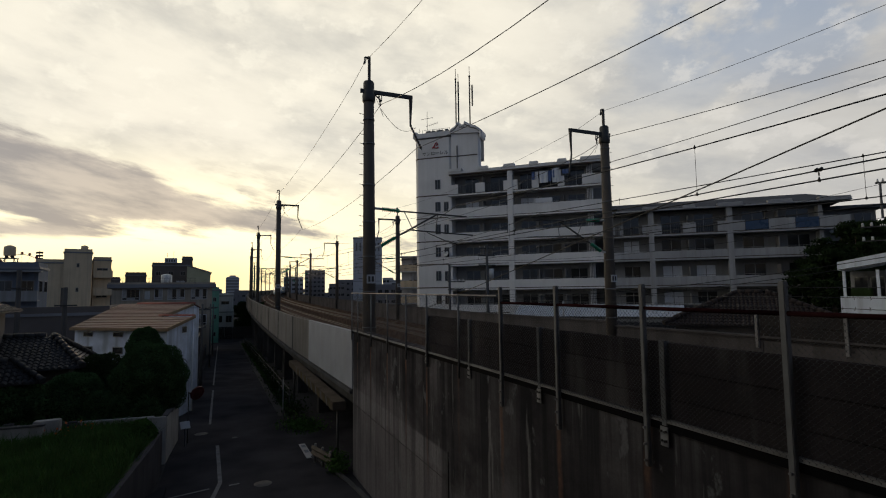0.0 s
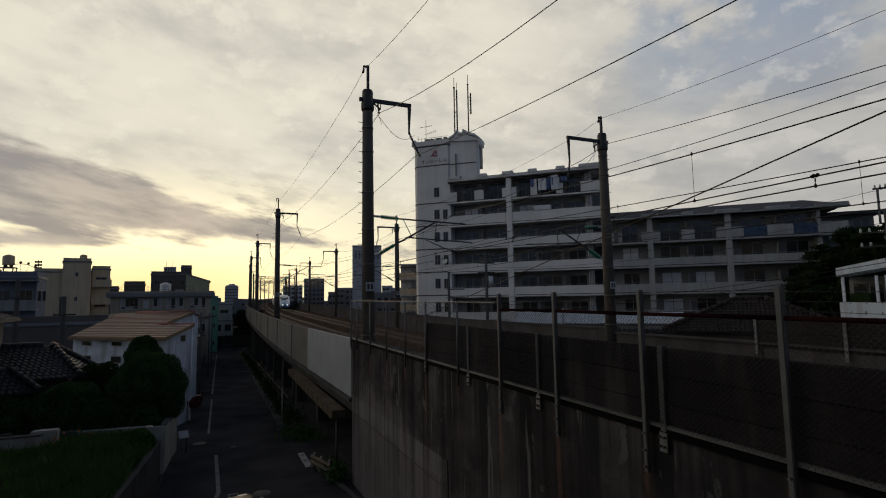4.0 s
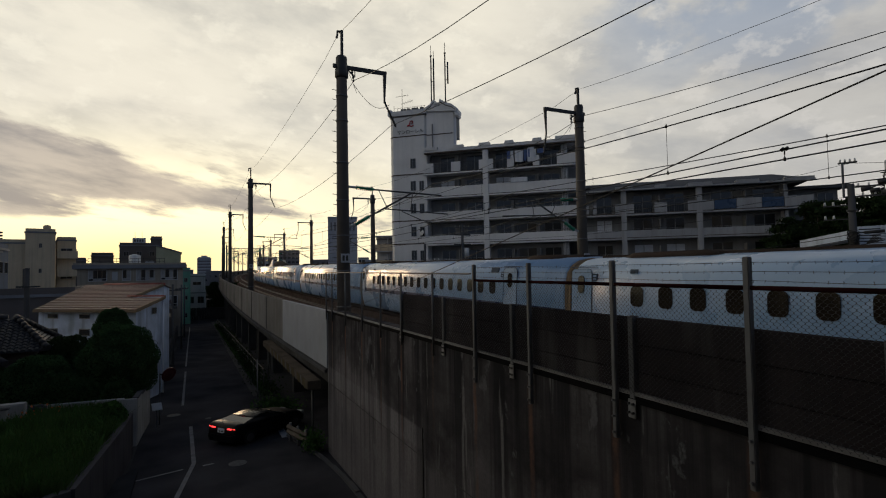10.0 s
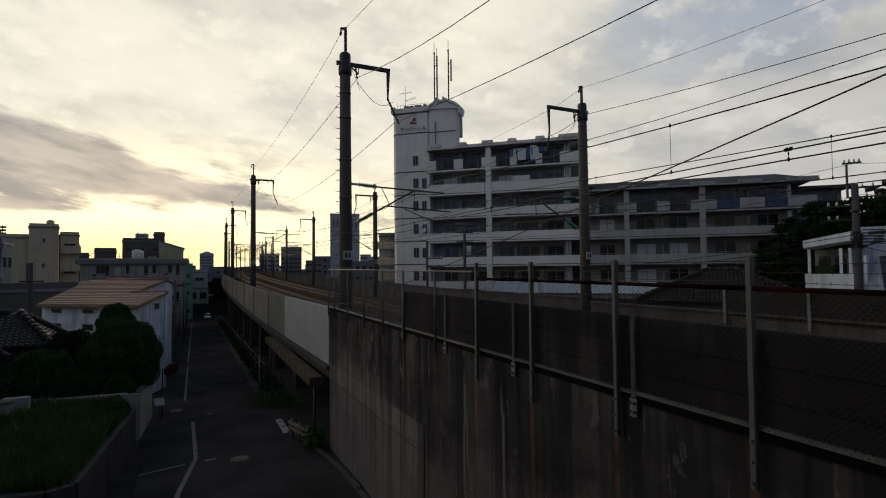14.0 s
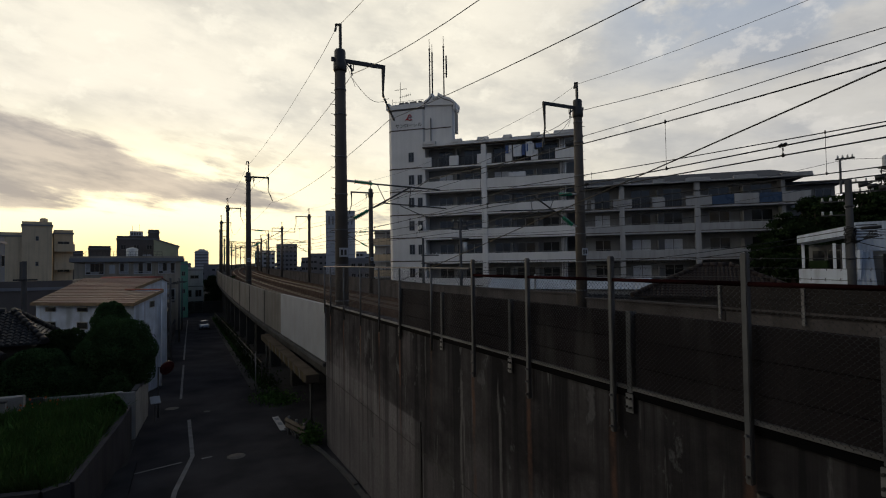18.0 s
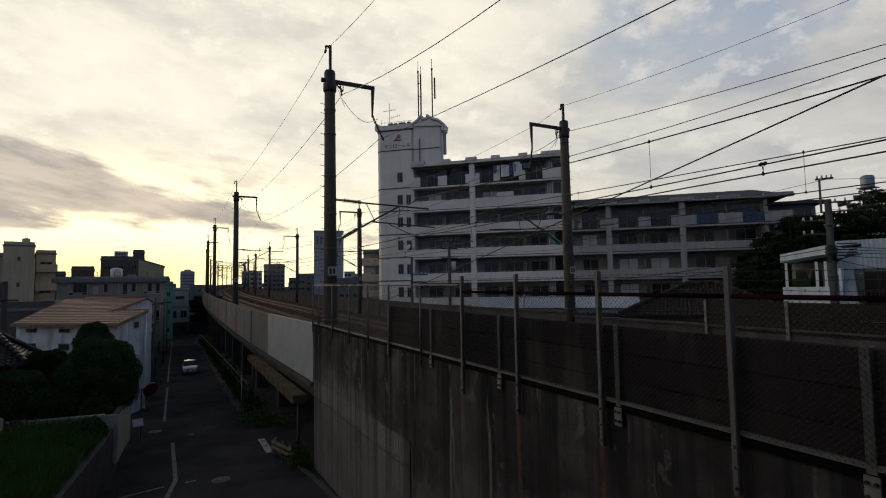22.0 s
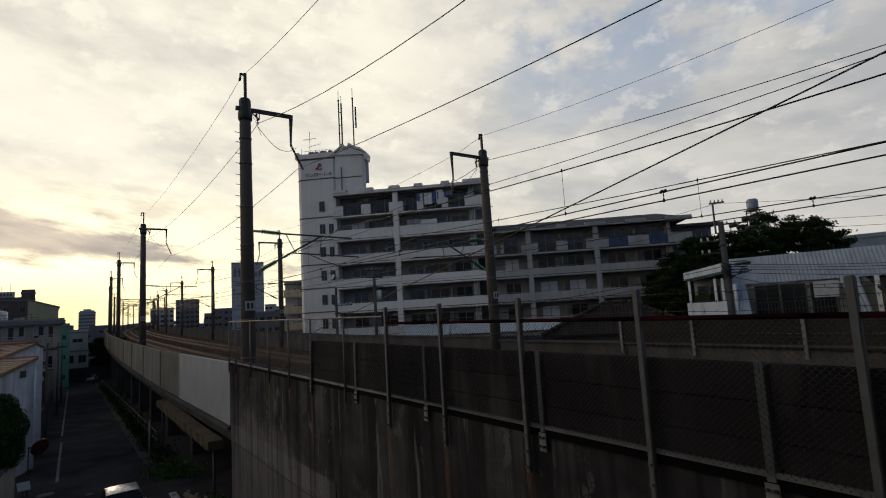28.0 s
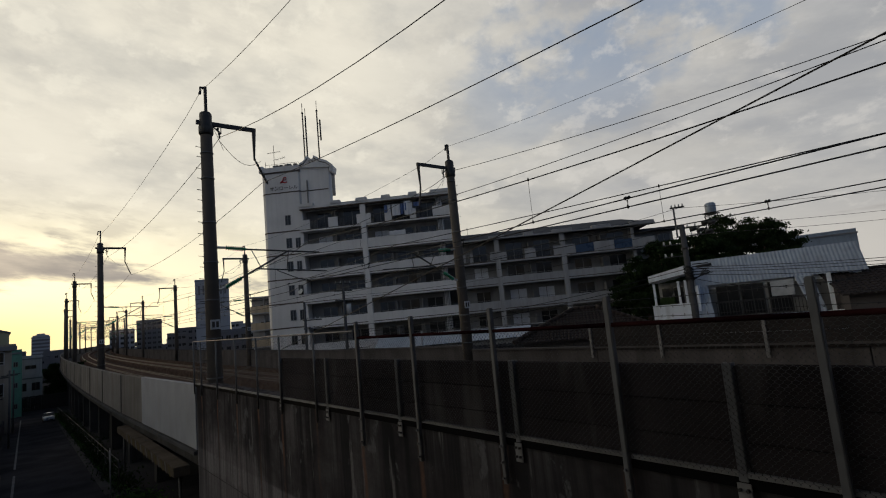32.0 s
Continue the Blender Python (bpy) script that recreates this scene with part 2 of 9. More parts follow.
M = {
    "ground": mat("earth and paving", (0.055, 0.054, 0.055), 0.95, scale=0.15, fine=3, spec=0.0),
    "asphalt": mat("asphalt", (0.045, 0.044, 0.048), 0.88, var=0.35, scale=0.5, fine=40, bump=0.3, spec=0.0),
    "patch": mat("newer asphalt", (0.036, 0.037, 0.041), 0.85, var=0.3, scale=0.9, fine=40, spec=0.0),
    "line": mat("worn road paint", (0.18, 0.182, 0.19), 0.7, var=0.3, scale=3, fine=30, streak=0.3, spec=0.0),
    "iron": mat("cast iron lid", (0.095, 0.095, 0.098), 0.8, 0.0, scale=6, fine=60, bump=0.5, spec=0.05),
    "concrete": mat("weathered concrete", (0.088, 0.089, 0.093), 0.9, var=0.22, scale=0.6, fine=16, bump=0.25, streak=0.5,
                    streak_color=(0.11, 0.10, 0.09), spec=0.0),
    "concrete_dark": mat("sooty concrete", (0.075, 0.073, 0.072), 0.92, var=0.3, scale=0.5, fine=14, bump=0.3, streak=0.5,
                         streak_color=(0.05, 0.045, 0.04), spec=0.0),
    "panel_white": mat("pale painted panel", (0.30, 0.315, 0.345), 0.7, var=0.12, scale=0.8, fine=18, streak=0.35, streak_color=(0.27, 0.27, 0.27), spec=0.02),
    "panel_beige": mat("concrete parapet panel", (0.21, 0.20, 0.19), 0.85, var=0.2, scale=0.6, fine=15, streak=0.5, streak_color=(0.14, 0.12, 0.10), per_piece=0.35, spec=0.0),
    "barrier": mat("dark noise barrier panel", (0.043, 0.038, 0.040), 0.9, var=0.5, scale=0.9, fine=20, bump=0.3, streak=0.6, streak_color=(0.032, 0.030, 0.032), pale=0.22, per_piece=0.35, spec=0.0),
    "ballast": mat("rusty track bed", (0.085, 0.062, 0.052), 0.95, var=0.35, scale=2, fine=25, bump=0.6, spec=0.0),
    "rail_steel": mat("worn rail steel", (0.055, 0.044, 0.04), 0.75, 0.0, var=0.2, scale=2, fine=30),
    "galv": mat("galvanised steel", (0.125, 0.13, 0.14), 0.6, 0.25, var=0.25, scale=5, fine=40, streak=0.35, streak_color=(0.14, 0.12, 0.10)),
    "galv_pale": mat("pale galvanised angle", (0.20, 0.20, 0.205), 0.6, 0.2, var=0.3, scale=3, fine=30, streak=0.3, streak_color=(0.08, 0.06, 0.05)),
    # black for the shadow strip below the wall's steel angle
    "duct": mat("black shadow strip", (0.006, 0.006, 0.007), 0.9, var=0.2, scale=2, spec=0.05),
    "galv_dark": mat("weathered galvanised steel", (0.09, 0.088, 0.086), 0.6, 0.6, var=0.25, scale=5, fine=40),
    "mesh": mat("chain-link wire", (0.048, 0.049, 0.055), 0.6, 0.3, var=0.2, scale=4, fine=30, bump=0),
    "red_rail": mat("red-brown painted tube", (0.020, 0.007, 0.008), 0.8, 0.0, var=0.3, scale=5, fine=40, spec=0.0),
    "pole": mat("concrete pole", (0.085, 0.074, 0.065), 0.85, var=0.25, scale=1.2, fine=25, streak=0.4, streak_color=(0.07, 0.06, 0.05)),
    "steel_dark": mat("dark painted steel", (0.055, 0.055, 0.055), 0.55, 0.5, var=0.3, scale=4, fine=30),
    "green_ins": mat("green glazed insulator", (0.02, 0.26, 0.15), 0.25, var=0.15, scale=8, fine=40, bump=0),
    "white_ins": mat("white porcelain", (0.6, 0.6, 0.58), 0.3, var=0.1, scale=8, fine=40, bump=0),
    "wire": mat("dark wire", (0.03, 0.03, 0.03), 0.5, 0.6, var=0.1, bump=0),
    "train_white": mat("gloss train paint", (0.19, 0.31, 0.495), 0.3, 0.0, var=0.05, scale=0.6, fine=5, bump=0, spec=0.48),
    "train_seam": mat("blue-grey door seam", (0.055, 0.075, 0.105), 0.8, var=0.1, bump=0, spec=0.1),
    "train_blue": mat("blue train stripe", (0.02, 0.035, 0.10), 0.3, var=0.1, bump=0),
    "train_under": mat("train underframe", (0.06, 0.06, 0.065), 0.7, 0.3, var=0.3, scale=3, fine=20),
    "train_glass": mat("train window glass", (0.020, 0.016, 0.012), 0.06, var=0.1, bump=0, spec=0.25),
    "gangway": mat("tan gangway bellows", (0.20, 0.145, 0.09), 0.8, var=0.2, scale=6, fine=30),
    "cover": mat("pale pantograph cover", (0.36, 0.40, 0.44), 0.45, var=0.12, scale=1.5, fine=10, bump=0),
    "headlamp": mat("lit headlamp", (0.9, 0.9, 0.9), 0.3, var=0, bump=0, emit=(1.0, 0.97, 0.9), power=6),
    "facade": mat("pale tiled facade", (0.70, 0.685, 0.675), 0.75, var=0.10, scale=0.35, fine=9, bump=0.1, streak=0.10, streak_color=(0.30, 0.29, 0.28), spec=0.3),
    # main facade toned down: the wing's shade is put into its colour
    "facade_wing": mat("pale facade with shade toned in", (0.36, 0.36, 0.37), 0.75, var=0.12, scale=0.35, fine=9, bump=0.1, streak=0.35, streak_color=(0.2, 0.19, 0.18), spec=0.3),
    "board": mat("weathered concrete board", (0.040, 0.036, 0.035), 0.9, var=0.3, scale=0.6, fine=15, streak=0.5, streak_color=(0.03, 0.03, 0.03), per_piece=0.35, spec=0.0),
    "cable_cover": mat("dusty brown roof cover", (0.050, 0.038, 0.032), 0.9, var=0.2, scale=1.5, fine=10, bump=0, spec=0.05),
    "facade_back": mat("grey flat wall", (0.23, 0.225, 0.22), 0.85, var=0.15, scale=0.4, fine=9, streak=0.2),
    "band": mat("brown facade band", (0.10, 0.075, 0.06), 0.8, var=0.2),
    "roof_grey": mat("grey roof sheet", (0.17, 0.175, 0.19), 0.6, var=0.2, scale=0.5, fine=8),
    "glass": mat("dark window glass", (0.02, 0.021, 0.023), 0.08, var=0.2, scale=0.8, bump=0, spec=0.6),
    "frame": mat("aluminium window frame", (0.22, 0.215, 0.21), 0.5, 0.5, var=0.1, bump=0),
    "blue_panel": mat("blue balcony glass", (0.03, 0.06, 0.12), 0.3, var=0.2, bump=0),
    "cloth": mat("white laundry", (0.62, 0.63, 0.66), 0.9, var=0.08, scale=3, fine=20),
    "cloth_blue": mat("blue laundry", (0.09, 0.14, 0.30), 0.9, var=0.2, scale=3, fine=20),
    "red_sign": mat("red sign paint", (0.45, 0.02, 0.03), 0.5, var=0.1, bump=0),
    "sign_dark": mat("dark sign letters", (0.05, 0.045, 0.04), 0.5, var=0.1, bump=0),
    "house_white": mat("white rendered wall", (0.80, 0.84, 0.90), 0.8, var=0.1, scale=0.8, fine=14, streak=0.35, streak_color=(0.30, 0.29, 0.28)),
    "roof_red": mat("red-brown sheet roof", (0.145, 0.08, 0.07), 0.7, var=0.22, scale=0.8, fine=12, streak=0.2),
    "roof_rust": mat("rust-red roof edge", (0.28, 0.07, 0.05), 0.7, var=0.3, scale=2, fine=18),
    "tile_roof": mat("dark glazed roof tile", (0.04, 0.041, 0.045), 0.6, var=0.25, scale=2, fine=16, per_piece=0.4, spec=0.2),
    "tile_brown": mat("brown roof tile", (0.04, 0.032, 0.03), 0.6, var=0.25, scale=2, fine=16, spec=0.05),
    "roof_white": mat("white ribbed sheet roof", (0.34, 0.38, 0.44), 0.5, 0.1, var=0.12, scale=0.8, fine=14, streak=0.2, spec=0.2),
    "beige": mat("beige render", (0.56, 0.45, 0.31), 0.85, var=0.12, scale=0.4, fine=8, streak=0.3, streak_color=(0.22, 0.2, 0.17), spec=0.1),
    "grey_wall": mat("grey render", (0.25, 0.25, 0.25), 0.85, var=0.15, scale=0.4, fine=8, streak=0.3),
    "dark_wall": mat("dark brick cladding", (0.11, 0.095, 0.09), 0.85, var=0.2, scale=0.5, fine=8),
    "pale_wall": mat("pale grey cladding", (0.42, 0.43, 0.45), 0.8, var=0.1, scale=0.3, fine=5, streak=0.2),
    # distance haze is put into these two wall colours
    "haze_wall": mat("haze-tinted distant grey-blue cladding", (0.36, 0.37, 0.40), 0.9, var=0.1, scale=0.1, fine=2, bump=0),
    "haze_dark": mat("haze-tinted distant dark cladding", (0.16, 0.155, 0.165), 0.9, var=0.1, scale=0.1, fine=2, bump=0),
    "mint": mat("mint green cladding", (0.12, 0.30, 0.22), 0.7, var=0.15, scale=1),
    "yellow_green": mat("pale olive gable", (0.42, 0.405, 0.27), 0.8, var=0.12, scale=0.5, spec=0.1),
    "tank": mat("white water tank", (0.62, 0.62, 0.60), 0.6, var=0.1, scale=1, streak=0.2),
    "tank_blue": mat("blue-grey steel tank", (0.24, 0.29, 0.36), 0.6, 0.2, var=0.12, scale=1, streak=0.25),
    "leaf": mat("dark clipped foliage", (0.045, 0.085, 0.034), 0.75, var=0.45, scale=1.5, fine=9, bump=0, per_piece=0.0, spec=0.0),
    "leaf_tree": mat("dull tree foliage", (0.026, 0.042, 0.017), 0.75, var=0.45, scale=0.8, fine=7, bump=0, spec=0.0),
    "grass": mat("long green grass", (0.062, 0.100, 0.032), 0.8, var=0.45, scale=0.9, fine=6, bump=0, spec=0.0),
    "weed": mat("roadside weeds", (0.055, 0.11, 0.03), 0.8, var=0.4, scale=1.2, fine=8, bump=0, spec=0.0),
    "flower": mat("orange flowers", (0.55, 0.12, 0.02), 0.7, var=0.2, bump=0),
    "soil": mat("garden soil", (0.06, 0.045, 0.033), 0.95, var=0.3, scale=2, fine=14),
    "bark": mat("tree bark", (0.09, 0.065, 0.045), 0.95, var=0.3, scale=4, fine=20, bump=0.5),
    "block": mat("grey block wall", (0.075, 0.073, 0.08), 0.9, var=0.18, scale=0.9, fine=18, streak=0.45, streak_color=(0.10, 0.095, 0.09), per_piece=0.25, spec=0.0),
    "wood": mat("weathered timber", (0.20, 0.14, 0.085), 0.85, var=0.25, scale=2, fine=18),
    "rail_tan": mat("pale tan guard rail", (0.16, 0.135, 0.11), 0.75, var=0.25, scale=1.5, fine=20, streak=0.4, spec=0.0),
    "tan_beam": mat("tan painted steel beam", (0.095, 0.080, 0.064), 0.75, var=0.25, scale=1.5, fine=20, streak=0.4, spec=0.0),
    "black_paint": mat("black paint", (0.02, 0.02, 0.02), 0.6, var=0.2),
    "yellow_paint": mat("yellow paint", (0.10, 0.085, 0.05), 0.7, var=0.2, scale=3, spec=0.0),
    "mirror_red": mat("dark red mirror back", (0.075, 0.012, 0.014), 0.6, var=0.15),
    "white_board": mat("white sign board", (0.45, 0.46, 0.48), 0.6, var=0.15, scale=3),
    "car_black": mat("black car paint", (0.009, 0.009, 0.010), 0.3, var=0.1, bump=0, spec=0.08),
    "car_white": mat("silver-white car paint", (0.23, 0.265, 0.33), 0.3, 0.35, var=0.05, bump=0, spec=0.5),
    "car_glass": mat("car glass", (0.012, 0.013, 0.015), 0.08, var=0.05, bump=0, spec=0.12),
    "tyre": mat("tyre rubber", (0.018, 0.018, 0.018), 0.8, var=0.2),
    "rim": mat("alloy rim", (0.16, 0.16, 0.165), 0.45, 0.7, var=0.1),
    "plate": mat("number plate", (0.74, 0.78, 0.84), 0.6, var=0.05, bump=0),
    "car_tail": mat("car brake lamp", (0.5, 0.02, 0.02), 0.3, var=0, bump=0, emit=(1.0, 0.05, 0.05), power=2.2),
    "car_head": mat("car headlamp glass", (0.6, 0.62, 0.64), 0.1, var=0.05, bump=0, spec=0.8),
}


POST_Y = [-5.6, -3.9, -2.15, -0.42, 1.30, 3.0, 4.64, 6.32, 7.95, 9.72, 11.5, 13.0, 14.65, 16.45, 18.2]


def wall_material(name, low, high_, strip_=0.0):
    """Old retaining wall: dark runs in the upper part, paler sound concrete lower down, rust below each fence post."""
    m = bpy.data.materials.new(name)
    m.use_nodes = True
    nt = m.node_tree
    b = nt.nodes["Principled BSDF"]
    b.inputs["Roughness"].default_value, b.inputs["Specular IOR Level"].default_value = 0.92, 0.0
    co = nt.nodes.new("ShaderNodeTexCoord").outputs["Object"]
    sp = nt.nodes.new("ShaderNodeSeparateXYZ")
    nt.links.new(co, sp.inputs[0])
    Y, Z = sp.outputs[1], sp.outputs[2]

    def put(sock, v):
        if hasattr(v, "is_linked"):
            nt.links.new(v, sock)
        else:
            sock.default_value = v

    def ma(op, a, c=0.0, clamp=False):
        n = nt.nodes.new("ShaderNodeMath")
        n.operation, n.use_clamp = op, clamp
        put(n.inputs[0], a)
        put(n.inputs[1], c)
        return n.outputs[0]

    def noi(stretch, detail=6.0, rough=0.6):
        mp = nt.nodes.new("ShaderNodeMapping")
        mp.inputs["Scale"].default_value = stretch
        nt.links.new(co, mp.inputs[0])
        n = nt.nodes.new("ShaderNodeTexNoise")
        n.inputs["Scale"].default_value, n.inputs["Detail"].default_value, n.inputs["Roughness"].default_value = 1.0, detail, rough
        nt.links.new(mp.outputs[0], n.inputs["Vector"])
        return n.outputs["Fac"]

    def rng(v, lo, hi, a=0.0, z=1.0):
        n = nt.nodes.new("ShaderNodeMapRange")
        nt.links.new(v, n.inputs["Value"])
        for k, w in zip(("From Min", "From Max", "To Min", "To Max"), (lo, hi, a, z)):
            n.inputs[k].default_value = w
        return n.outputs["Result"]

    def mixc(fac, a, z):
        n = nt.nodes.new("ShaderNodeMix")
        n.data_type = "RGBA"
        for i, v in ((0, fac), (6, a), (7, z)):
            put(n.inputs[i], v)
        return n.outputs[2]

    broad = noi((0.5, 0.5, 0.7))
    blotch = noi((1.6, 1.6, 1.1), 8.0, 0.65)
    grain = noi((16, 16, 16), 4.0)
    runs = noi((2.4, 2.4, 0.10), 6.0)
    fine_runs = noi((7.0, 7.0, 0.16), 4.0)
    col = mixc(rng(broad, 0.36, 0.64), (*low, 1), (*high_, 1))
    # lower, sounder concrete behind an uneven tide line
    tide = ma("ADD", Z, ma("MULTIPLY", ma("SUBTRACT", noi((0.35, 0.35, 0.35), 7.0), 0.5), 5.0))
    col = mixc(rng(tide, 3.2, 2.7, 0.0, 0.6), col, tuple(1.5 * c for c in high_) + (1,))
    if strip_:
        # a paler lift of concrete with a broken lower edge
        edge = ma("ADD", Z, ma("MULTIPLY", ma("SUBTRACT", noi((0.8, 0.8, 0.8), 8.0, 0.7), 0.5), 0.9))
        col = mixc(ma("MULTIPLY", rng(edge, 2.36, 2.44, 0.0, strip_), rng(Z, 2.98, 2.92)), col, (0.21, 0.20, 0.21, 1))
    # dark damp runs from the top
    fade = rng(Z, 0.2, 4.6, 0.25, 1.0)
    col = mixc(ma("MULTIPLY", rng(runs, 0.46, 0.56, 0.0, 0.85), fade), col, (0.022, 0.021, 0.023, 1))
    col = mixc(ma("MULTIPLY", rng(fine_runs, 0.52, 0.66, 0.0, 0.55), fade), col, (0.028, 0.027, 0.029, 1))
    # pale patches where the skin has come off
    col = mixc(rng(blotch, 0.60, 0.64, 0.0, 0.65), col, (0.15, 0.152, 0.158, 1))
    pale_runs = noi((3.1, 3.1, 0.22), 7.0, 0.65)
    col = mixc(rng(pale_runs, 0.60, 0.65, 0.0, 0.7), col, (0.19, 0.187, 0.186, 1))
    # rust below the posts
    wob = ma("ADD", Y, ma("MULTIPLY", ma("SUBTRACT", noi((0.4, 0.4, 1.3), 5.0), 0.5), 0.16))
    mask = None
    for y in POST_Y:
        d = rng(ma("ABSOLUTE", ma("SUBTRACT", wob, y * 1.016 + 0.02)), 0.075, 0.025)
        mask = d if mask is None else ma("MAXIMUM", mask, d)
    length = rng(ma("ADD", Z, ma("MULTIPLY", noi((0.9, 0.9, 0.05), 2.0), 4.5)), 4.2, 6.2, 0.0, 0.85)
    col = mixc(ma("MULTIPLY", ma("MULTIPLY", mask, length), rng(blotch, 0.42, 0.58, 0.15, 1.0)), col, (0.15, 0.085, 0.062, 1))
    col = mixc(rng(grain, 0.35, 0.7, 0.0, 0.3), col, (0.036, 0.036, 0.039, 1))
    nt.links.new(col, b.inputs["Base Color"])
    bp = nt.nodes.new("ShaderNodeBump")
    bp.inputs["Strength"].default_value, bp.inputs["Distance"].default_value = 0.4, 0.02
    nt.links.new(ma("ADD", grain, blotch), bp.inputs["Height"])
    nt.links.new(bp.outputs[0], b.inputs["Normal"])
    return m


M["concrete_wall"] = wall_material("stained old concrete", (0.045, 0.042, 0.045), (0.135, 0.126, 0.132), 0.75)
# darker copy: the shade on the near bays is put into the colour
M["concrete_shaded"] = wall_material("old concrete with shade toned in", (0.030, 0.028, 0.030), (0.092, 0.087, 0.091))
M["roof_slate"] = mat("dark slate-grey roof sheet", (0.075, 0.078, 0.088), 0.85, var=0.2, scale=0.5, fine=8, spec=0.05)
M["curtain"] = mat("drawn pale curtain behind glass", (0.30, 0.30, 0.30), 0.6, var=0.25, scale=2.5, fine=12, bump=0)
M["school_wall"] = mat("grey-brown render", (0.34, 0.30, 0.245), 0.85, var=0.15, scale=0.5, fine=8, streak=0.4, streak_color=(0.14, 0.12, 0.10), spec=0.1)
M["blue_wall"] = mat("blue-grey cladding", (0.14, 0.165, 0.21), 0.85, var=0.15, scale=0.5, fine=8, streak=0.3, spec=0.1)
M["parapet_far"] = mat("sooty parapet concrete", (0.10, 0.092, 0.092), 0.92, var=0.3, scale=0.7, fine=16, bump=0.25, streak=0.5, streak_color=(0.05, 0.046, 0.046), spec=0.0)
M["lime_wall"] = mat("old bluish limewash", (0.50, 0.56, 0.66), 0.85, var=0.28, scale=1.1, fine=16, bump=0.25, streak=0.55, streak_color=(0.24, 0.25, 0.27), spec=0.1)
M["render_pale"] = mat("pale rendered garden wall", (0.33, 0.325, 0.315), 0.9, var=0.18, scale=1.2, fine=18, streak=0.4, streak_color=(0.12, 0.11, 0.10), spec=0.1)

# ---------------------------------------------------------------- building helpers


def box(bm, lo, hi, m=None):
    vs = [bm.verts.new((m @ Vector(p)) if m else p) for p in
          ((lo[0], lo[1], lo[2]), (hi[0], lo[1], lo[2]), (hi[0], hi[1], lo[2]), (lo[0], hi[1], lo[2]),
           (lo[0], lo[1], hi[2]), (hi[0], lo[1], hi[2]), (hi[0], hi[1], hi[2]), (lo[0], hi[1], hi[2]))]
    for f in ((0, 3, 2, 1), (4, 5, 6, 7), (0, 1, 5, 4), (1, 2, 6, 5), (2, 3, 7, 6), (3, 0, 4, 7)):
        bm.faces.new([vs[i] for i in f])
    return bm


def bevel_box(bm, lo, hi, r=0.02, m=None):
    """A box with its edges taken off."""
    tmp = bmesh.new()
    box(tmp, lo, hi)
    bmesh.ops.bevel(tmp, geom=tmp.edges[:], offset=r, segments=2, affect="EDGES")
    if m:
        tmp.transform(m)
    me = bpy.data.meshes.new("t")
    tmp.to_mesh(me)
    tmp.free()
    bm.from_mesh(me)
    bpy.data.meshes.remove(me)
    return bm


def rod(bm, a, b, r, r2=None, seg=6, caps=True):
    a, b = Vector(a), Vector(b)
    q = (b - a).to_track_quat("Z", "Y")
    r2 = r if r2 is None else r2
    rings = []
    for p, rr in ((a, r), (b, r2)):
        rings.append([bm.verts.new(p + q @ Vector((rr * math.cos(2 * math.pi * k / seg), rr * math.sin(2 * math.pi * k / seg), 0))) for k in range(seg)])
    for k in range(seg):
        f = bm.faces.new((rings[0][k], rings[0][(k + 1) % seg], rings[1][(k + 1) % seg], rings[1][k]))
        f.smooth = seg > 6
    if caps:
        bm.faces.new(rings[0][::-1])
        bm.faces.new(rings[1])
    return bm


def pipe(bm, pts, r, seg=6):
    """One bent tube through the points."""
    pts = [Vector(q) for q in pts]
    rings = []
    for k, q in enumerate(pts):
        d = pts[min(k + 1, len(pts) - 1)] - pts[max(k - 1, 0)]
        t = d.to_track_quat("Z", "Y")
        rings.append([bm.verts.new(q + t @ Vector((r * math.cos(2 * math.pi * j / seg), r * math.sin(2 * math.pi * j / seg), 0))) for j in range(seg)])
    for a, b in zip(rings[:-1], rings[1:]):
        for j in range(seg):
            bm.faces.new((a[j], a[(j + 1) % seg], b[(j + 1) % seg], b[j]))
    bm.faces.new(rings[0][::-1])
    bm.faces.new(rings[-1])
    return bm


def lathe(bm, prof, c=(0, 0, 0), seg=16):
    """A turned form: prof is (radius, z) from below up, round a vertical line at c."""
    rings = []
    for r, z in prof:
        rings.append([bm.verts.new((c[0] + r * math.cos(2 * math.pi * k / seg), c[1] + r * math.sin(2 * math.pi * k / seg), c[2] + z)) for k in range(seg)])
    for a, b in zip(rings[:-1], rings[1:]):
        for k in range(seg):
            bm.faces.new((a[k], a[(k + 1) % seg], b[(k + 1) % seg], b[k])).smooth = True
    bm.faces.new(rings[0][::-1])
    bm.faces.new(rings[-1])
    return bm


def prism(bm, poly, z0, z1, m=None):
    lo = [bm.verts.new((m @ Vector((x, y, z0))) if m else (x, y, z0)) for x, y in poly]
    hi = [bm.verts.new((m @ Vector((x, y, z1))) if m else (x, y, z1)) for x, y in poly]
    n = len(poly)
    bm.faces.new(lo[::-1])
    bm.faces.new(hi)
    for k in range(n):
        bm.faces.new((lo[k], lo[(k + 1) % n], hi[(k + 1) % n], hi[k]))
    return bm


def mesh_of(bm, name, material):
    bmesh.ops.recalc_face_normals(bm, faces=bm.faces[:])
    me = bpy.data.meshes.new(name)
    bm.to_mesh(me)
    bm.free()
    me.materials.append(M[material])
    return me


def part(name, bm, material, parent, label=""):
    ob = new(name, mesh_of(bm, name, material) if isinstance(bm, bmesh.types.BMesh) else bm)
    ob.parent = parent
    return tagged(ob, label) if label else ob


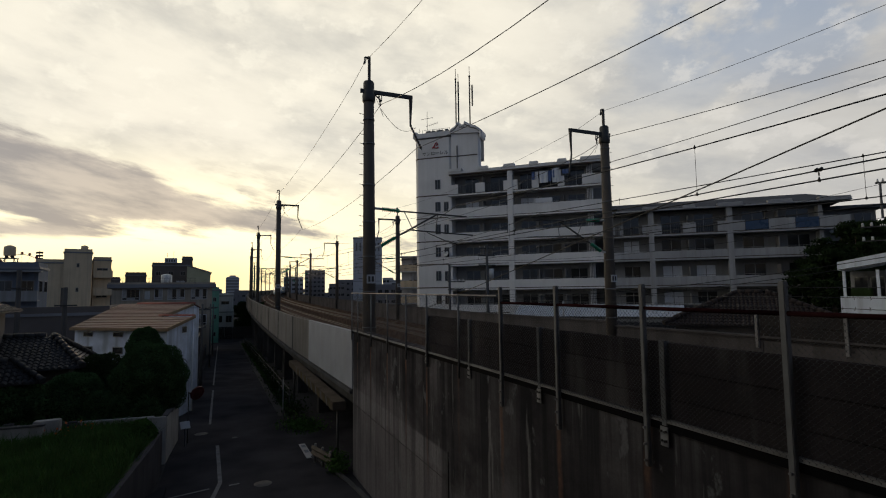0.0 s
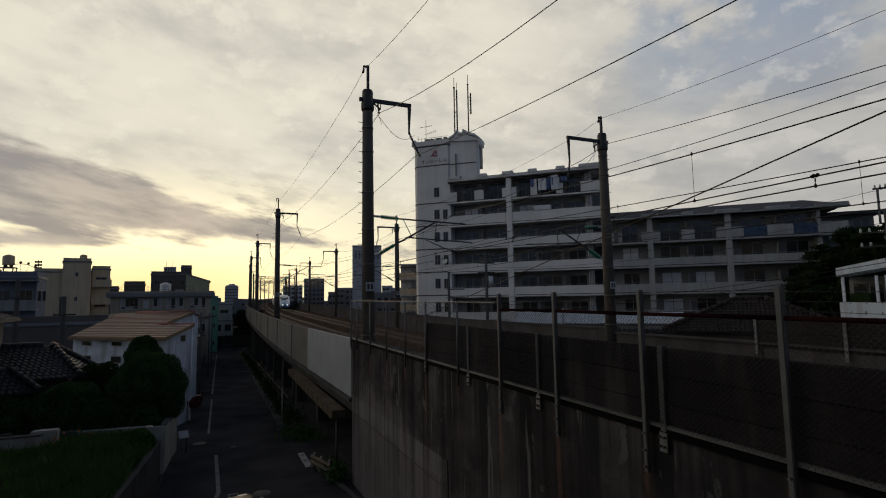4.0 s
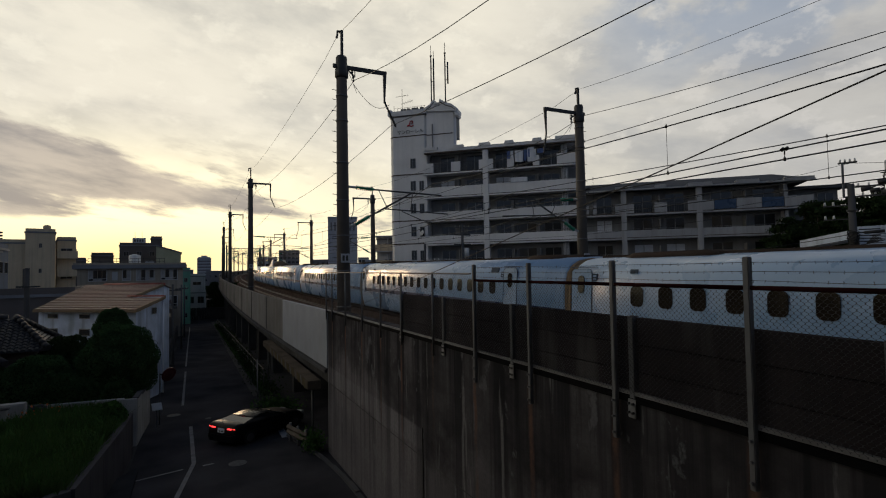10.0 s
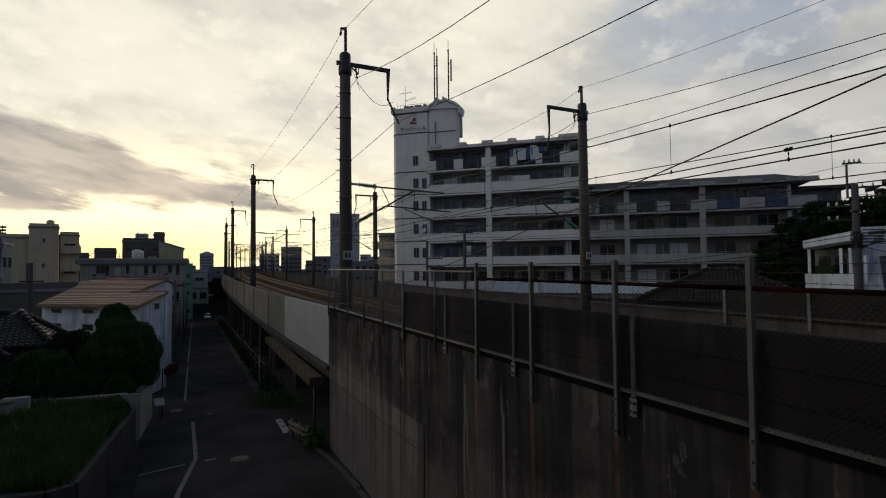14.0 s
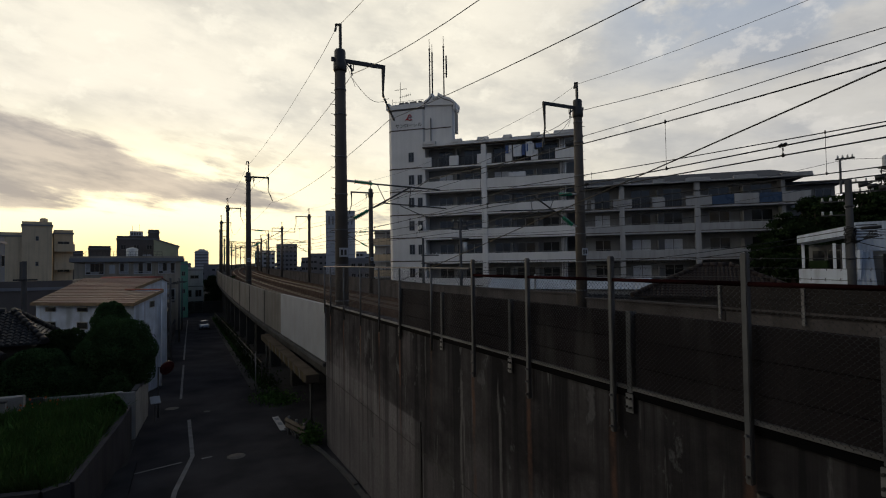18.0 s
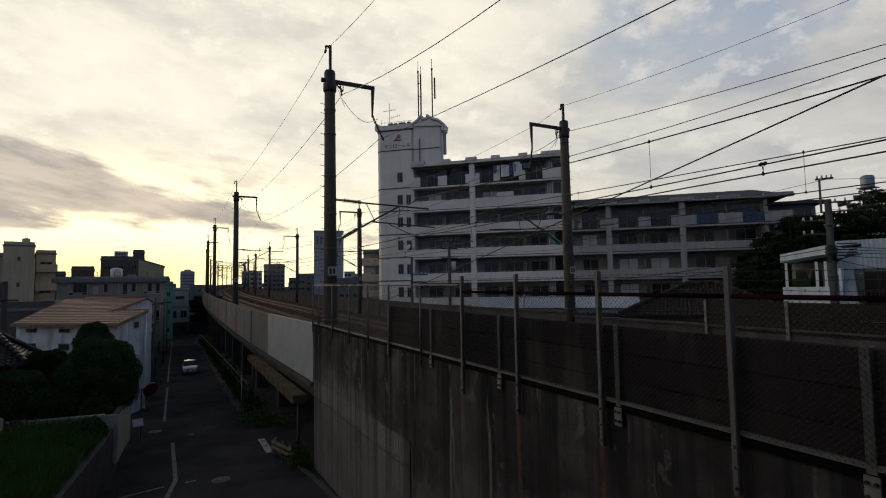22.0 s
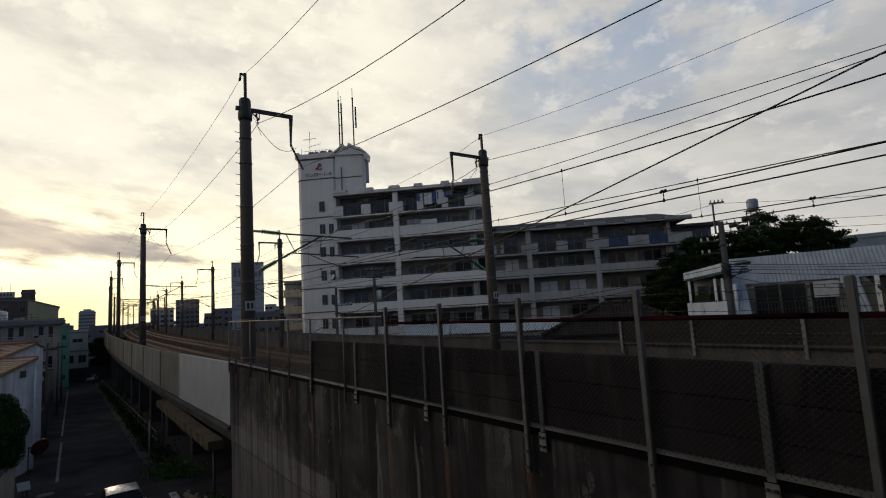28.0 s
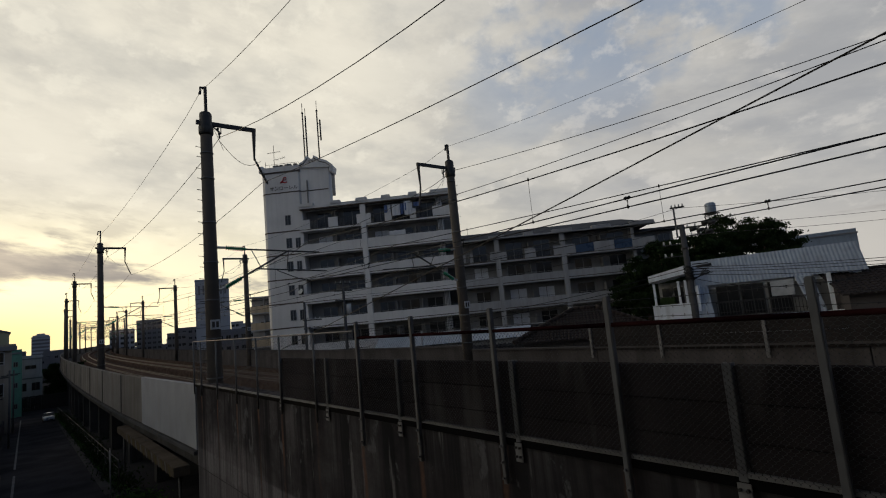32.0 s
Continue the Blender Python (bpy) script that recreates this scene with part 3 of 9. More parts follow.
def thing(name, m, label, category, group="", kind=""):
    ob = new(name)
    ob.empty_display_size = 0.2
    ob.matrix_basis = m
    return tagged(ob, label, category, group, kind)


def solid(name, bm, material, label, category="", group="", kind="", m=None):
    ob = new(name, mesh_of(bm, name, material))
    if m:
        ob.matrix_basis = m
    return tagged(ob, label, category, group, kind)


def shared(name, me, parent, loc, rz=0.0, label=""):
    ob = new(name, me)
    ob.parent = parent
    ob.location = loc
    ob.rotation_euler = (0, 0, rz)
    return tagged(ob, label) if label else ob


def quads_mesh(name, material, centres, size, rng, squash=1.0):
    """Many small leaves: one bent quad at each centre, turned any way."""
    n = len(centres)
    a = rng.normal(size=(n, 3))
    a /= np.linalg.norm(a, axis=1, keepdims=True)
    b = np.cross(a, rng.normal(size=(n, 3)))
    b /= np.linalg.norm(b, axis=1, keepdims=True)
    s = size * rng.uniform(0.6, 1.3, (n, 1))
    a, b = a * s, b * s * 0.6
    v = np.stack([centres - a, centres + b, centres + a, centres - b], 1).reshape(-1, 3)
    f = np.arange(4 * n).reshape(n, 4)
    me = bpy.data.meshes.new(name)
    me.from_pydata(v.tolist(), [], f.tolist())
    me.materials.append(M[material])
    return me


def gz(y):
    """Height of the street, which falls away from the bridge."""
    return -0.028 * max(0.0, min(y, 110.0) - 15.0)


def bend(y):
    """How far the middle of the line lies to the right of x = 11.5: straight, a slight left bend, then a long right one."""
    if y < 0.0:
        return 0.08
    if y < 30.0:
        return 0.08 - 0.000293 * y * y
    return -0.184 - 0.01758 * (y - 30.0) + 0.000293 * (y - 30.0) ** 2


def rail_z(y):
    return 3.15 + 0.0135 * max(0.0, y - 36.0)


def rise(y):
    """How far the rails climb over the deck beyond the footbridge."""
    return 0.0155 * max(0.0, min(y - 6.0, 26.0))


def drift(y):
    """How far the tracks stand off to the right of the deck's middle."""
    return 0.013 * max(0.0, min(y - 12.0, 28.0))


def rail(y, d, h):
    """A place on the tracks, as tr() but over the rails themselves."""
    p = tr(y, d, h)
    return Vector((p.x + drift(y), p.y, p.z + rise(y)))


def tr(y, d, h):
    """A place on the line: y along it, d to the right of its middle, h over the rail heads."""
    return Vector((11.5 + d + bend(y), y, rail_z(y) + h))

# ---------------------------------------------------------------- ground and street
bm = bmesh.new()
xs = [-3000, -60, -20, 0, 20, 60, 140, 3000]
ys = [-3000, -100, 15, 40, 70, 110, 300, 4500]
grid = [[bm.verts.new((x, y, gz(y) - 0.02)) for x in xs] for y in ys]
for a, b in zip(grid[:-1], grid[1:]):
    for k in range(len(xs) - 1):
        bm.faces.new((a[k], a[k + 1], b[k + 1], b[k]))
solid("ground", bm, "ground", "dark earth and paving that falls gently away", kind="structure")


def sheet(bm, left, right, ys, dz):
    """A strip along the street between two edges (x as a function of y)."""
    rows = [[bm.verts.new((f(y), y, gz(y) + dz)) for f in (left, right)] for y in ys]
    for a, b in zip(rows[:-1], rows[1:]):
        bm.faces.new((a[0], a[1], b[1], b[0]))
    return bm


YS = [-40, 0, 15, 19.2, 25, 30, 35, 40, 50, 60, 70, 80, 90, 100, 110, 130]
bm = sheet(bmesh.new(), lambda y: -1.9 + 0.012 * max(0, y - 25), lambda y: 4.6 if y < 21 else 3.5 + 0.004 * max(0, y - 40), YS, 0.004)
road = solid("road", bm, "asphalt", "dark worn asphalt street running beside the viaduct", kind="structure")
# side street that leaves to the right, under the viaduct
bm = bmesh.new()
sheet(bm, lambda y: 3.4, lambda y: 30.0, [19.3, 22, 25, 28, 31], 0.001)
solid("side_road", bm, "asphalt", "asphalt side street passing under the viaduct", kind="structure")
bm = bmesh.new()
prism(bm, [(-9, 10.5), (-1.6, 12), (-1.6, 20.5), (-2.5, 19.0), (-9, 13)], -0.3, 0.012)
solid("side_pavement", bm, "patch", "patched asphalt at the mouth of a side lane", kind="structure")
bm = sheet(bmesh.new(), lambda y: 3.1 + 0.004 * max(0, y - 40), lambda y: 3.5 + 0.004 * max(0, y - 40), [31, 35, 40, 50, 60, 70, 80, 90, 100, 110], 0.06)
sheet(bm, lambda y: 3.09 + 0.004 * max(0, y - 40), lambda y: 3.1 + 0.004 * max(0, y - 40), [31, 110], -0.05)
solid("gutter", bm, "concrete_dark", "concrete gutter stones along the viaduct side", kind="structure")


def stripe(name, pts, w, label):
    bm = bmesh.new()
    for (x0, y0), (x1, y1) in zip(pts[:-1], pts[1:]):
        d = Vector((x1 - x0, y1 - y0)).normalized() * w / 2
        vs = [bm.verts.new((x, y, gz(y) + 0.010)) for x, y in ((x0 - d.y, y0 + d.x), (x0 + d.y, y0 - d.x), (x1 + d.y, y1 - d.x), (x1 - d.y, y1 + d.x))]
        bm.faces.new(vs)
    return solid(name, bm, "line", label, kind="structure")


stripe("road_line", [(-0.5, 15.5), (-0.4, 17.2), (0.08, 20.4), (-0.03, 26)], 0.14, "worn white edge line, bent at the side lane")
stripe("road_line", [(-0.42, 31), (-0.42, 36), (-0.41, 44)], 0.12, "worn white edge line")
stripe("road_line", [(-0.42, 47), (-0.4, 62), (-0.3, 100)], 0.12, "worn white edge line")
stripe("road_line", [(0.36, 19.95), (0.70, 20.02)], 0.12, "short worn white mark")
stripe("road_line", [(-1.9, 19.4), (-0.25, 19.9)], 0.10, "worn white stop line")
for x, y, r in ((-0.78, 28.8, 0.27), (1.45, 19.6, 0.27), (0.72, 27.2, 0.12)):
    bm = bmesh.new()
    lathe(bm, [(r * 1.12, 0.0), (r * 1.12, 0.012), (r * 1.0, 0.014), (r * 0.96, 0.010), (r * 0.9, 0.016), (0.02, 0.018)], (x, y, gz(y)), 20)
    solid("manhole_cover", bm, "iron", "round cast-iron manhole cover set in asphalt", "manhole cover", "manhole covers in the street")

kerb_line = [(3.45, 22.0), (3.62, 21.2), (3.95, 19.4), (4.12, 18.3), (4.24, 16.5), (4.27, 14.0), (4.28, 8.0), (4.28, -4.0)]
kb = thing("kerb", pose(0, 0, 0), "low broken concrete kerb along the wall's foot", "kerb", kind="structure")
for (x0, y0), (x1, y1) in zip(kerb_line[:-1], kerb_line[1:]):
    n = max(1, round((y0 - y1) / 0.9))
    for k in range(n):
        xa, ya, xb, yb = (u + (v - u) * f for f in (k / n, (k + 0.97) / n) for u, v in ((x0, x1), (y0, y1)))
        h = 0.07 + 0.03 * ((k * 7 + int(y0)) % 3)
        bm = bmesh.new()
        prism(bm, [(xa, ya), (xb, yb), (xb + 0.13, yb), (xa + 0.13, ya)], gz(ya) - 0.1, gz(ya) + h)
        part("kerb_stone", bm, "concrete", kb)
# ---------------------------------------------------------------- retaining wall in front
wall = thing("retaining_wall", pose(0, 0, -0.035, 0.31, 0, 0), "tall stained concrete retaining wall beside the tracks", "wall", kind="structure")
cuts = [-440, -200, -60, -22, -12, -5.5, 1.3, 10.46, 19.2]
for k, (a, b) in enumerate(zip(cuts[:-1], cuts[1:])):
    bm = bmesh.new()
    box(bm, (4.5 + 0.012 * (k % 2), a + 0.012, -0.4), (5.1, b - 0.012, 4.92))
    # bays this side of the crack take the tone with shade in it
    part("wall_bay", bm, "concrete_wall" if a > 10 else "concrete_shaded", wall)
bm = bmesh.new()
for c in cuts[1:-1]:
    box(bm, (4.53, c - 0.012, -0.4), (5.05, c + 0.012, 4.88))
part("joint_filler", bm, "black_paint", wall, "dark joint filler")
bm = bmesh.new()
prism(bm, [(-0.13, -0.35), (0.16, -0.35), (0.08, 0.9), (0.035, 1.9), (0.01, 3.0), (-0.012, 3.0), (-0.03, 1.9), (-0.06, 0.9)], -0.02, 0.02, Matrix.Translation((4.5, 10.46, 0)) @ Matrix(((0, 0, 1, 0), (1, 0, 0, 0), (0, 1, 0, 0), (0, 0, 0, 1))))
part("open_crack", bm, "black_paint", wall, "dark open crack")
for y in (2.9,):
    bm = bmesh.new()
    rod(bm, (4.46, y, 0.0), (4.46, y, 4.4), 0.06, seg=8)
    for z in (0.8, 2.2):
        box(bm, (4.41, y - 0.07, z), (4.5, y + 0.07, z + 0.04))
    part("drain_pipe", bm, "black_paint", wall, "dark drain pipe")
# wide board marks left by the forms
bm = bmesh.new()
for z in (2.35,):
    box(bm, (4.496, -5, z), (4.5, 19.2, z + 0.018))
part("form_seam", bm, "concrete_dark", wall)
# steel angle along the top
bm = bmesh.new()
box(bm, (4.462, -6, 4.995), (4.50, 19.2, 5.012))
box(bm, (4.462, -6, 4.972), (4.468, 19.2, 4.995))
part("top_angle", bm, "galv_pale", wall, "galvanised steel angle")
# black strip put in for the shadow band below the angle
bm = bmesh.new()
box(bm, (4.474, -6, 4.885), (4.498, 19.2, 4.957))
part("cable_duct", bm, "duct", wall, "dark strip for the shadow under the angle")

def link_mesh(y0, y1, z0, z1, cell, r):
    """Chain link between two posts: upright wires bent to and fro, each hooked into the next."""
    half, n = cell / 2, int((z1 - z0) / (cell * 0.46))
    line = []
    for k in range(n + 1):
        z, o = z0 + (z1 - z0) * k / n, (half / 2 + r * 0.5) * (1 if k % 2 else -1)
        line += [(o, z - 0.005), (o, z + 0.005)]
    line = np.array(line)
    tri = [(0.0, r), (r, 0.0), (0.0, -r), (-r, 0.0)]
    one = np.array([(dx, y + dy, z) for y, z in line for dx, dy in tri])
    faces = np.array([(4 * i + j, 4 * i + (j + 1) % 4, 4 * i + 4 + (j + 1) % 4, 4 * i + 4 + j) for i in range(len(line) - 1) for j in range(4)])
    count = int((y1 - y0) / half)
    vs, fs = [], []
    for k in range(count):
        w = one * [1, 1 if k % 2 else -1, 1] + [4.43, y0 + half * (k + 0.5), 0]
        vs.append(w)
        fs.append(faces + len(one) * k)
    me = bpy.data.meshes.new("wire_mesh")
    me.from_pydata(np.concatenate(vs).tolist(), [], np.concatenate(fs).tolist())
    me.materials.append(M["mesh"])
    return me


# chain-link fence with barbed wire
fence = thing("chain_link_fence", pose(0, 0, -0.035, 0.31, 0, 0), "rusty chain-link fence with red top tube and barbed wire", "fence")
posts = [-5.6, -3.9, -2.15, -0.42, 1.30, 3.0, 4.64, 6.32, 7.95]
bm = bmesh.new()
bevel_box(bm, (-0.03, -0.03, -0.55), (0.03, 0.03, 1.49), 0.008)
for z in (-0.48, -0.3, -0.12):
    rod(bm, (-0.03, 0, z), (-0.06, 0, z), 0.014, seg=6)
post_me = mesh_of(bm, "post", "galv")
for y in posts:
    shared("post", post_me, fence, (4.43, y, 5.0))
for a, b in zip(posts[:-1], posts[1:]):
    bm = bmesh.new()
    rod(bm, (4.43, a, 6.215), (4.43, b, 6.215), 0.021, seg=8)
    part("top_tube", bm, "red_rail", fence, "red-brown painted tube")
    tagged(new("wire_mesh", link_mesh(a + 0.03, b - 0.03, 5.0, 6.2, 0.056, 0.0027)), kind="stuff").parent = fence
bm = bmesh.new()
wr = random.Random(5)
for z in (6.28, 6.36, 6.44):
    for a, b in zip(posts[:-1], posts[1:]):
        mid = Vector((4.43, (a + b) / 2, z - 0.012 + wr.uniform(-0.01, 0.006)))
        pipe(bm, [(4.43, a, z), mid, (4.43, b, z)], 0.0022, 4)
        for k in range(17):
            y = a + (b - a) * (k + 0.5 + wr.uniform(-0.12, 0.12)) / 17
            zz = z - 0.010
            for s in (-1, 1):
                t = wr.uniform(0.5, 1.6)
                rod(bm, (4.43 - 0.008, y - 0.013 * math.cos(t), zz - s * 0.013 * math.sin(t)), (4.43 + 0.008, y + 0.013 * math.cos(t), zz + s * 0.013 * math.sin(t)), 0.0018, seg=3)
part("barbed_wire", bm, "steel_dark", fence, "three strands of barbed wire")
fence2 = thing("pipe_fence", pose(0, 0, -0.035, 0.31, 0, 0), "grey tube and mesh fence on the wall top", "fence")
posts2 = [9.72, 11.5, 13.0, 14.65, 16.45, 18.2, 19.1]
bm = bmesh.new()
rod(bm, (0, 0, -0.35), (0, 0, 1.36), 0.024, seg=8)
post2_me = mesh_of(bm, "post", "galv")
for y in posts2:
    shared("post", post2_me, fence2, (4.44, y, 5.0))
bm = bmesh.new()
rod(bm, (4.44, 8.1, 6.33), (4.44, 19.1, 6.36), 0.018, seg=6)
part("top_tube", bm, "galv", fence2)
bm = bmesh.new()
step = 0.075
for s in (1, -1):
    for k in range(int(12.2 / step)):
        y0 = 8.1 - 1.3 + k * step
        p, d = Vector((4.44, y0 if s > 0 else y0 + 1.3, 5.02)), Vector((0, s * 1.3, 1.3))
        lo_t = max(0.0, min(1.0, ((8.1 if s > 0 else 19.1) - p.y) / d.y))
        hi_t = max(0.0, min(1.0, ((19.1 if s > 0 else 8.1) - p.y) / d.y))
        if hi_t - lo_t > 0.02:
            rod(bm, p + d * lo_t, p + d * hi_t, 0.0016, seg=3, caps=False)
tagged(part("wire_mesh", bm, "mesh", fence2), kind="stuff")

# noise barrier behind the fence, on its own posts with white brackets on the wall face
barrier = thing("noise_barrier", pose(0, 0, -0.035, 0.31, 0, 0), "dark ribbed noise barrier of stacked panels on steel posts", "barrier")
stands = [-5.3, -2.87, -0.45, 1.99, 4.42, 6.86, 9.3, 11.6]
for a, b in zip(stands[:-1], stands[1:]):
    for k in range(3):
        bm = bmesh.new()
        z0 = 4.925 + k * 0.307
        bevel_box(bm, (4.508, a + 0.04, z0), (4.59, b - 0.04, z0 + 0.301), 0.008)
        part("panel", bm, "barrier", barrier)
bm = bmesh.new()
for s in (-0.03, 0.03):
    box(bm, (-0.045, s - 0.006, -0.06), (0.04, s + 0.006, 0.86))
box(bm, (-0.05, -0.03, -0.06), (-0.046, 0.03, 0.86))
for z in (0.05, 0.2, 0.35, 0.5, 0.65, 0.8):
    rod(bm, (-0.05, 0.0, z), (-0.062, 0.0, z), 0.012)
stand_me = mesh_of(bm, "barrier_post", "galv")
bm = bmesh.new()
bevel_box(bm, (-0.015, -0.055, -0.21), (0.0, 0.055, 0.0), 0.004)
plate_me = mesh_of(bm, "bracket_plate", "galv_pale")
bolt_me = mesh_of(rod(bmesh.new(), (0, 0, 0), (-0.03, 0, 0), 0.014, seg=6), "bolt", "steel_dark")
for y in stands:
    shared("barrier_post", stand_me, barrier, (4.507, y, 5.0), label="perforated galvanised post")
    plate_ob = shared("bracket_plate", plate_me, barrier, (4.465, y, 4.93), label="white bolted bracket plate")
    for dy, dz in ((-0.03, -0.05), (0.03, -0.05), (-0.03, -0.15), (0.03, -0.15)):
        shared("bolt", bolt_me, plate_ob, (-0.014, dy, dz))

# ---------------------------------------------------------------- track bed and far parapet
YT = [-440, -200, -60, -20, 0, 12] + [20 + 8 * k for k in range(61)]


def strip(bm, d0, h0, d1, h1, ys):
    rows = [[bm.verts.new(tr(y, d0, h0)), bm.verts.new(tr(y, d1, h1))] for y in ys]
    for a, b in zip(rows[:-1], rows[1:]):
        bm.faces.new((a[0], a[1], b[1], b[0]))


def tube_strip(bm, sec, ys, at=tr):
    """A closed section (d, h) drawn along the line."""
    rows = [[bm.verts.new(at(y, d, h)) for d, h in sec] for y in ys]
    n = len(sec)
    for a, b in zip(rows[:-1], rows[1:]):
        for k in range(n):
            bm.faces.new((a[k], a[(k + 1) % n], b[(k + 1) % n], b[k]))
    bm.faces.new(rows[0][::-1])
    bm.faces.new(rows[-1])
    return bm


bm = tube_strip(bmesh.new(), [(-6.4, -0.75), (6.4, -0.75), (6.4, -0.32), (-6.4, -0.32)], YT)
solid("track_bed", bm, "ballast", "rust-stained concrete track bed", kind="structure")
bm = tube_strip(bmesh.new(), [(-6.45, -2.9), (6.6, -2.9), (6.6, -0.76), (-6.45, -0.76)], [-440, -200, -60, -20, 0, 12, 19.1])
solid("embankment_core", bm, "concrete_dark", "solid fill behind the retaining wall", kind="structure")
for c, nm in ((-2.15, "near"), (2.15, "far")):
    track = thing("track", pose(0, 0, 0), "standard-gauge railway track on a slab", "track", "tracks on the viaduct", "structure")
    bm = tube_strip(bmesh.new(), [(c - 1.25, -0.72), (c + 1.25, -0.72), (c + 1.2, -0.17), (c - 1.2, -0.17)], YT, rail)
    part("track_slab", bm, "ballast", track)
    for s in (-0.7525, 0.7525):
        d = c + s
        sec = [(d - 0.07, -0.168), (d + 0.07, -0.168), (d + 0.07, -0.15), (d + 0.012, -0.13), (d + 0.012, -0.05), (d + 0.034, -0.04), (d + 0.034, 0), (d - 0.034, 0), (d - 0.034, -0.04),
               (d - 0.012, -0.05), (d - 0.012, -0.13), (d - 0.07, -0.15)]
        part("rail", tube_strip(bmesh.new(), sec, YT, rail), "rail_steel", track)
bm = tube_strip(bmesh.new(), [(-0.5, -0.318), (0.5, -0.318), (0.5, -0.05), (-0.5, -0.05)], YT)
solid("cable_trough", bm, "ballast", "concrete cable trough between the tracks", "trough", kind="structure")
far = thing("far_parapet", pose(0, 0, 0), "weathered concrete parapet on the far side of the tracks", "parapet", kind="structure")
yy = [-440, -60, -30, -20, -12, -4, 4, 12.6, 20, 28, 36, 44, 52, 60, 68, 76, 84, 92, 100, 116, 132, 164, 212, 260, 340, 420, 500]
for a, b in zip(yy[:-1], yy[1:]):
    bm = tube_strip(bmesh.new(), [(6.1, -0.76), (6.35, -0.76), (6.35, 1.68 if a > 18 else 1.50), (6.1, 1.68 if a > 18 else 1.50)], [a + 0.02, b - 0.02])
    part("parapet_panel", bm, "parapet_far", far)
bm = tube_strip(bmesh.new(), [(6.0, 1.69), (6.42, 1.69), (6.42, 1.76), (6.0, 1.76)], [20 + 16 * k for k in range(31)])
part("coping", bm, "parapet_far", far)
bm = tube_strip(bmesh.new(), [(6.0, 1.51), (6.42, 1.51), (6.42, 1.58), (6.0, 1.58)], [-30, -10, 12, 19.98])
part("coping", bm, "parapet_far", far)
# raised pale boards on posts over the nearest stretch
for k in range(7):
    y = 9.85 - 3.4 * k
    long_ = 2.87 if k == 0 else 3.38
    b = tr(y, 6.05, 1.40)
    for z0, z1 in ((0.03, 0.52), (0.528, 1.03)):
        bm = bmesh.new()
        bevel_box(bm, (b.x - 0.03, y + 0.03, b.z + z0), (b.x + 0.06, y + long_, b.z + z1), 0.01)
        part("raised_board", bm, "board", far, "weathered raised board")
    bm = bmesh.new()
    box(bm, (b.x - 0.10, y + long_ - 0.03, b.z - 0.25), (b.x - 0.032, y + long_ + 0.07, b.z + 1.08))
    part("board_post", bm, "galv_pale", far)
bm = tube_strip(bmesh.new(), [(5.2, -0.32), (5.75, -0.32), (5.75, 0.25), (5.2, 0.25)], YT)
part("cable_duct", bm, "ballast", far)

# ---------------------------------------------------------------- viaduct beyond the wall
via = thing("viaduct", pose(0, 0, 0), "concrete railway viaduct on short columns", "viaduct", kind="structure")
spans = [19.25, 28.9, 34.9, 43.0, 51.0] + [59 + 8 * k for k in range(55)]
for k, (a, b) in enumerate(zip(spans[:-1], spans[1:])):
    e = 0.03 if k else 0.0
    if k == 0:
        for a2, b2 in ((19.25, 21.9), (21.9, 24.75), (24.75, 28.75)):
            bm = tube_strip(bmesh.new(), [(-6.98, -0.25), (-6.8, -0.25), (-6.8, 1.86), (-6.98, 1.86)], [a2 + 0.006, b2 - 0.006])
            part("parapet_panel", bm, "panel_white", via, "pale painted parapet panel")
    else:
        bm = tube_strip(bmesh.new(), [(-6.95, -0.25), (-6.75, -0.25), (-6.75, 1.84), (-6.95, 1.84)], [a + (0.15 if k > 1 else -0.14), b - 0.17])
        part("parapet_panel", bm, "panel_beige", via)
    if k:
        bm = tube_strip(bmesh.new(), [(-6.97, -0.25), (-6.7, -0.25), (-6.7, 1.83), (-6.97, 1.83)], [b - 0.16, b + 0.16])
        part("pilaster", bm, "concrete_dark", via)
bm = tube_strip(bmesh.new(), [(-6.9, -0.76), (6.5, -0.76), (6.5, -0.27), (-6.9, -0.27)], [19.25] + YT[6:])
part("edge_beam", bm, "concrete_dark", via)
for d in (-5.6, -1.9, 1.9, 5.6):
    bm = tube_strip(bmesh.new(), [(d - 0.4, -1.55), (d + 0.4, -1.55), (d + 0.4, -0.77), (d - 0.4, -0.77)], [19.25] + YT[6:])
    part("girder", bm, "concrete_dark", via)
for k in range(40):
    y = 31.5 + 8 * k
    bm = bmesh.new()
    for d in (-5.6, 5.6):
        p = tr(y, d, -1.56)
        prism(bm, [(p.x - 0.35, y - 0.35), (p.x + 0.35, y - 0.35), (p.x + 0.35, y + 0.35), (p.x - 0.35, y + 0.35)], gz(y) - 0.4, p.z)
    p = tr(y, 0, -1.56)
    box(bm, (p.x - 5.2, y - 0.3, p.z - 0.7), (p.x + 5.2, y + 0.3, p.z - 0.02))
    part("pier", bm, "concrete_dark", via)
# cable line along the parapet foot
bm = tube_strip(bmesh.new(), [(-7.06, -0.42), (-6.95, -0.42), (-6.95, -0.30), (-7.06, -0.30)], [19.3] + YT[6:30])
part("edge_drip", bm, "concrete", via)

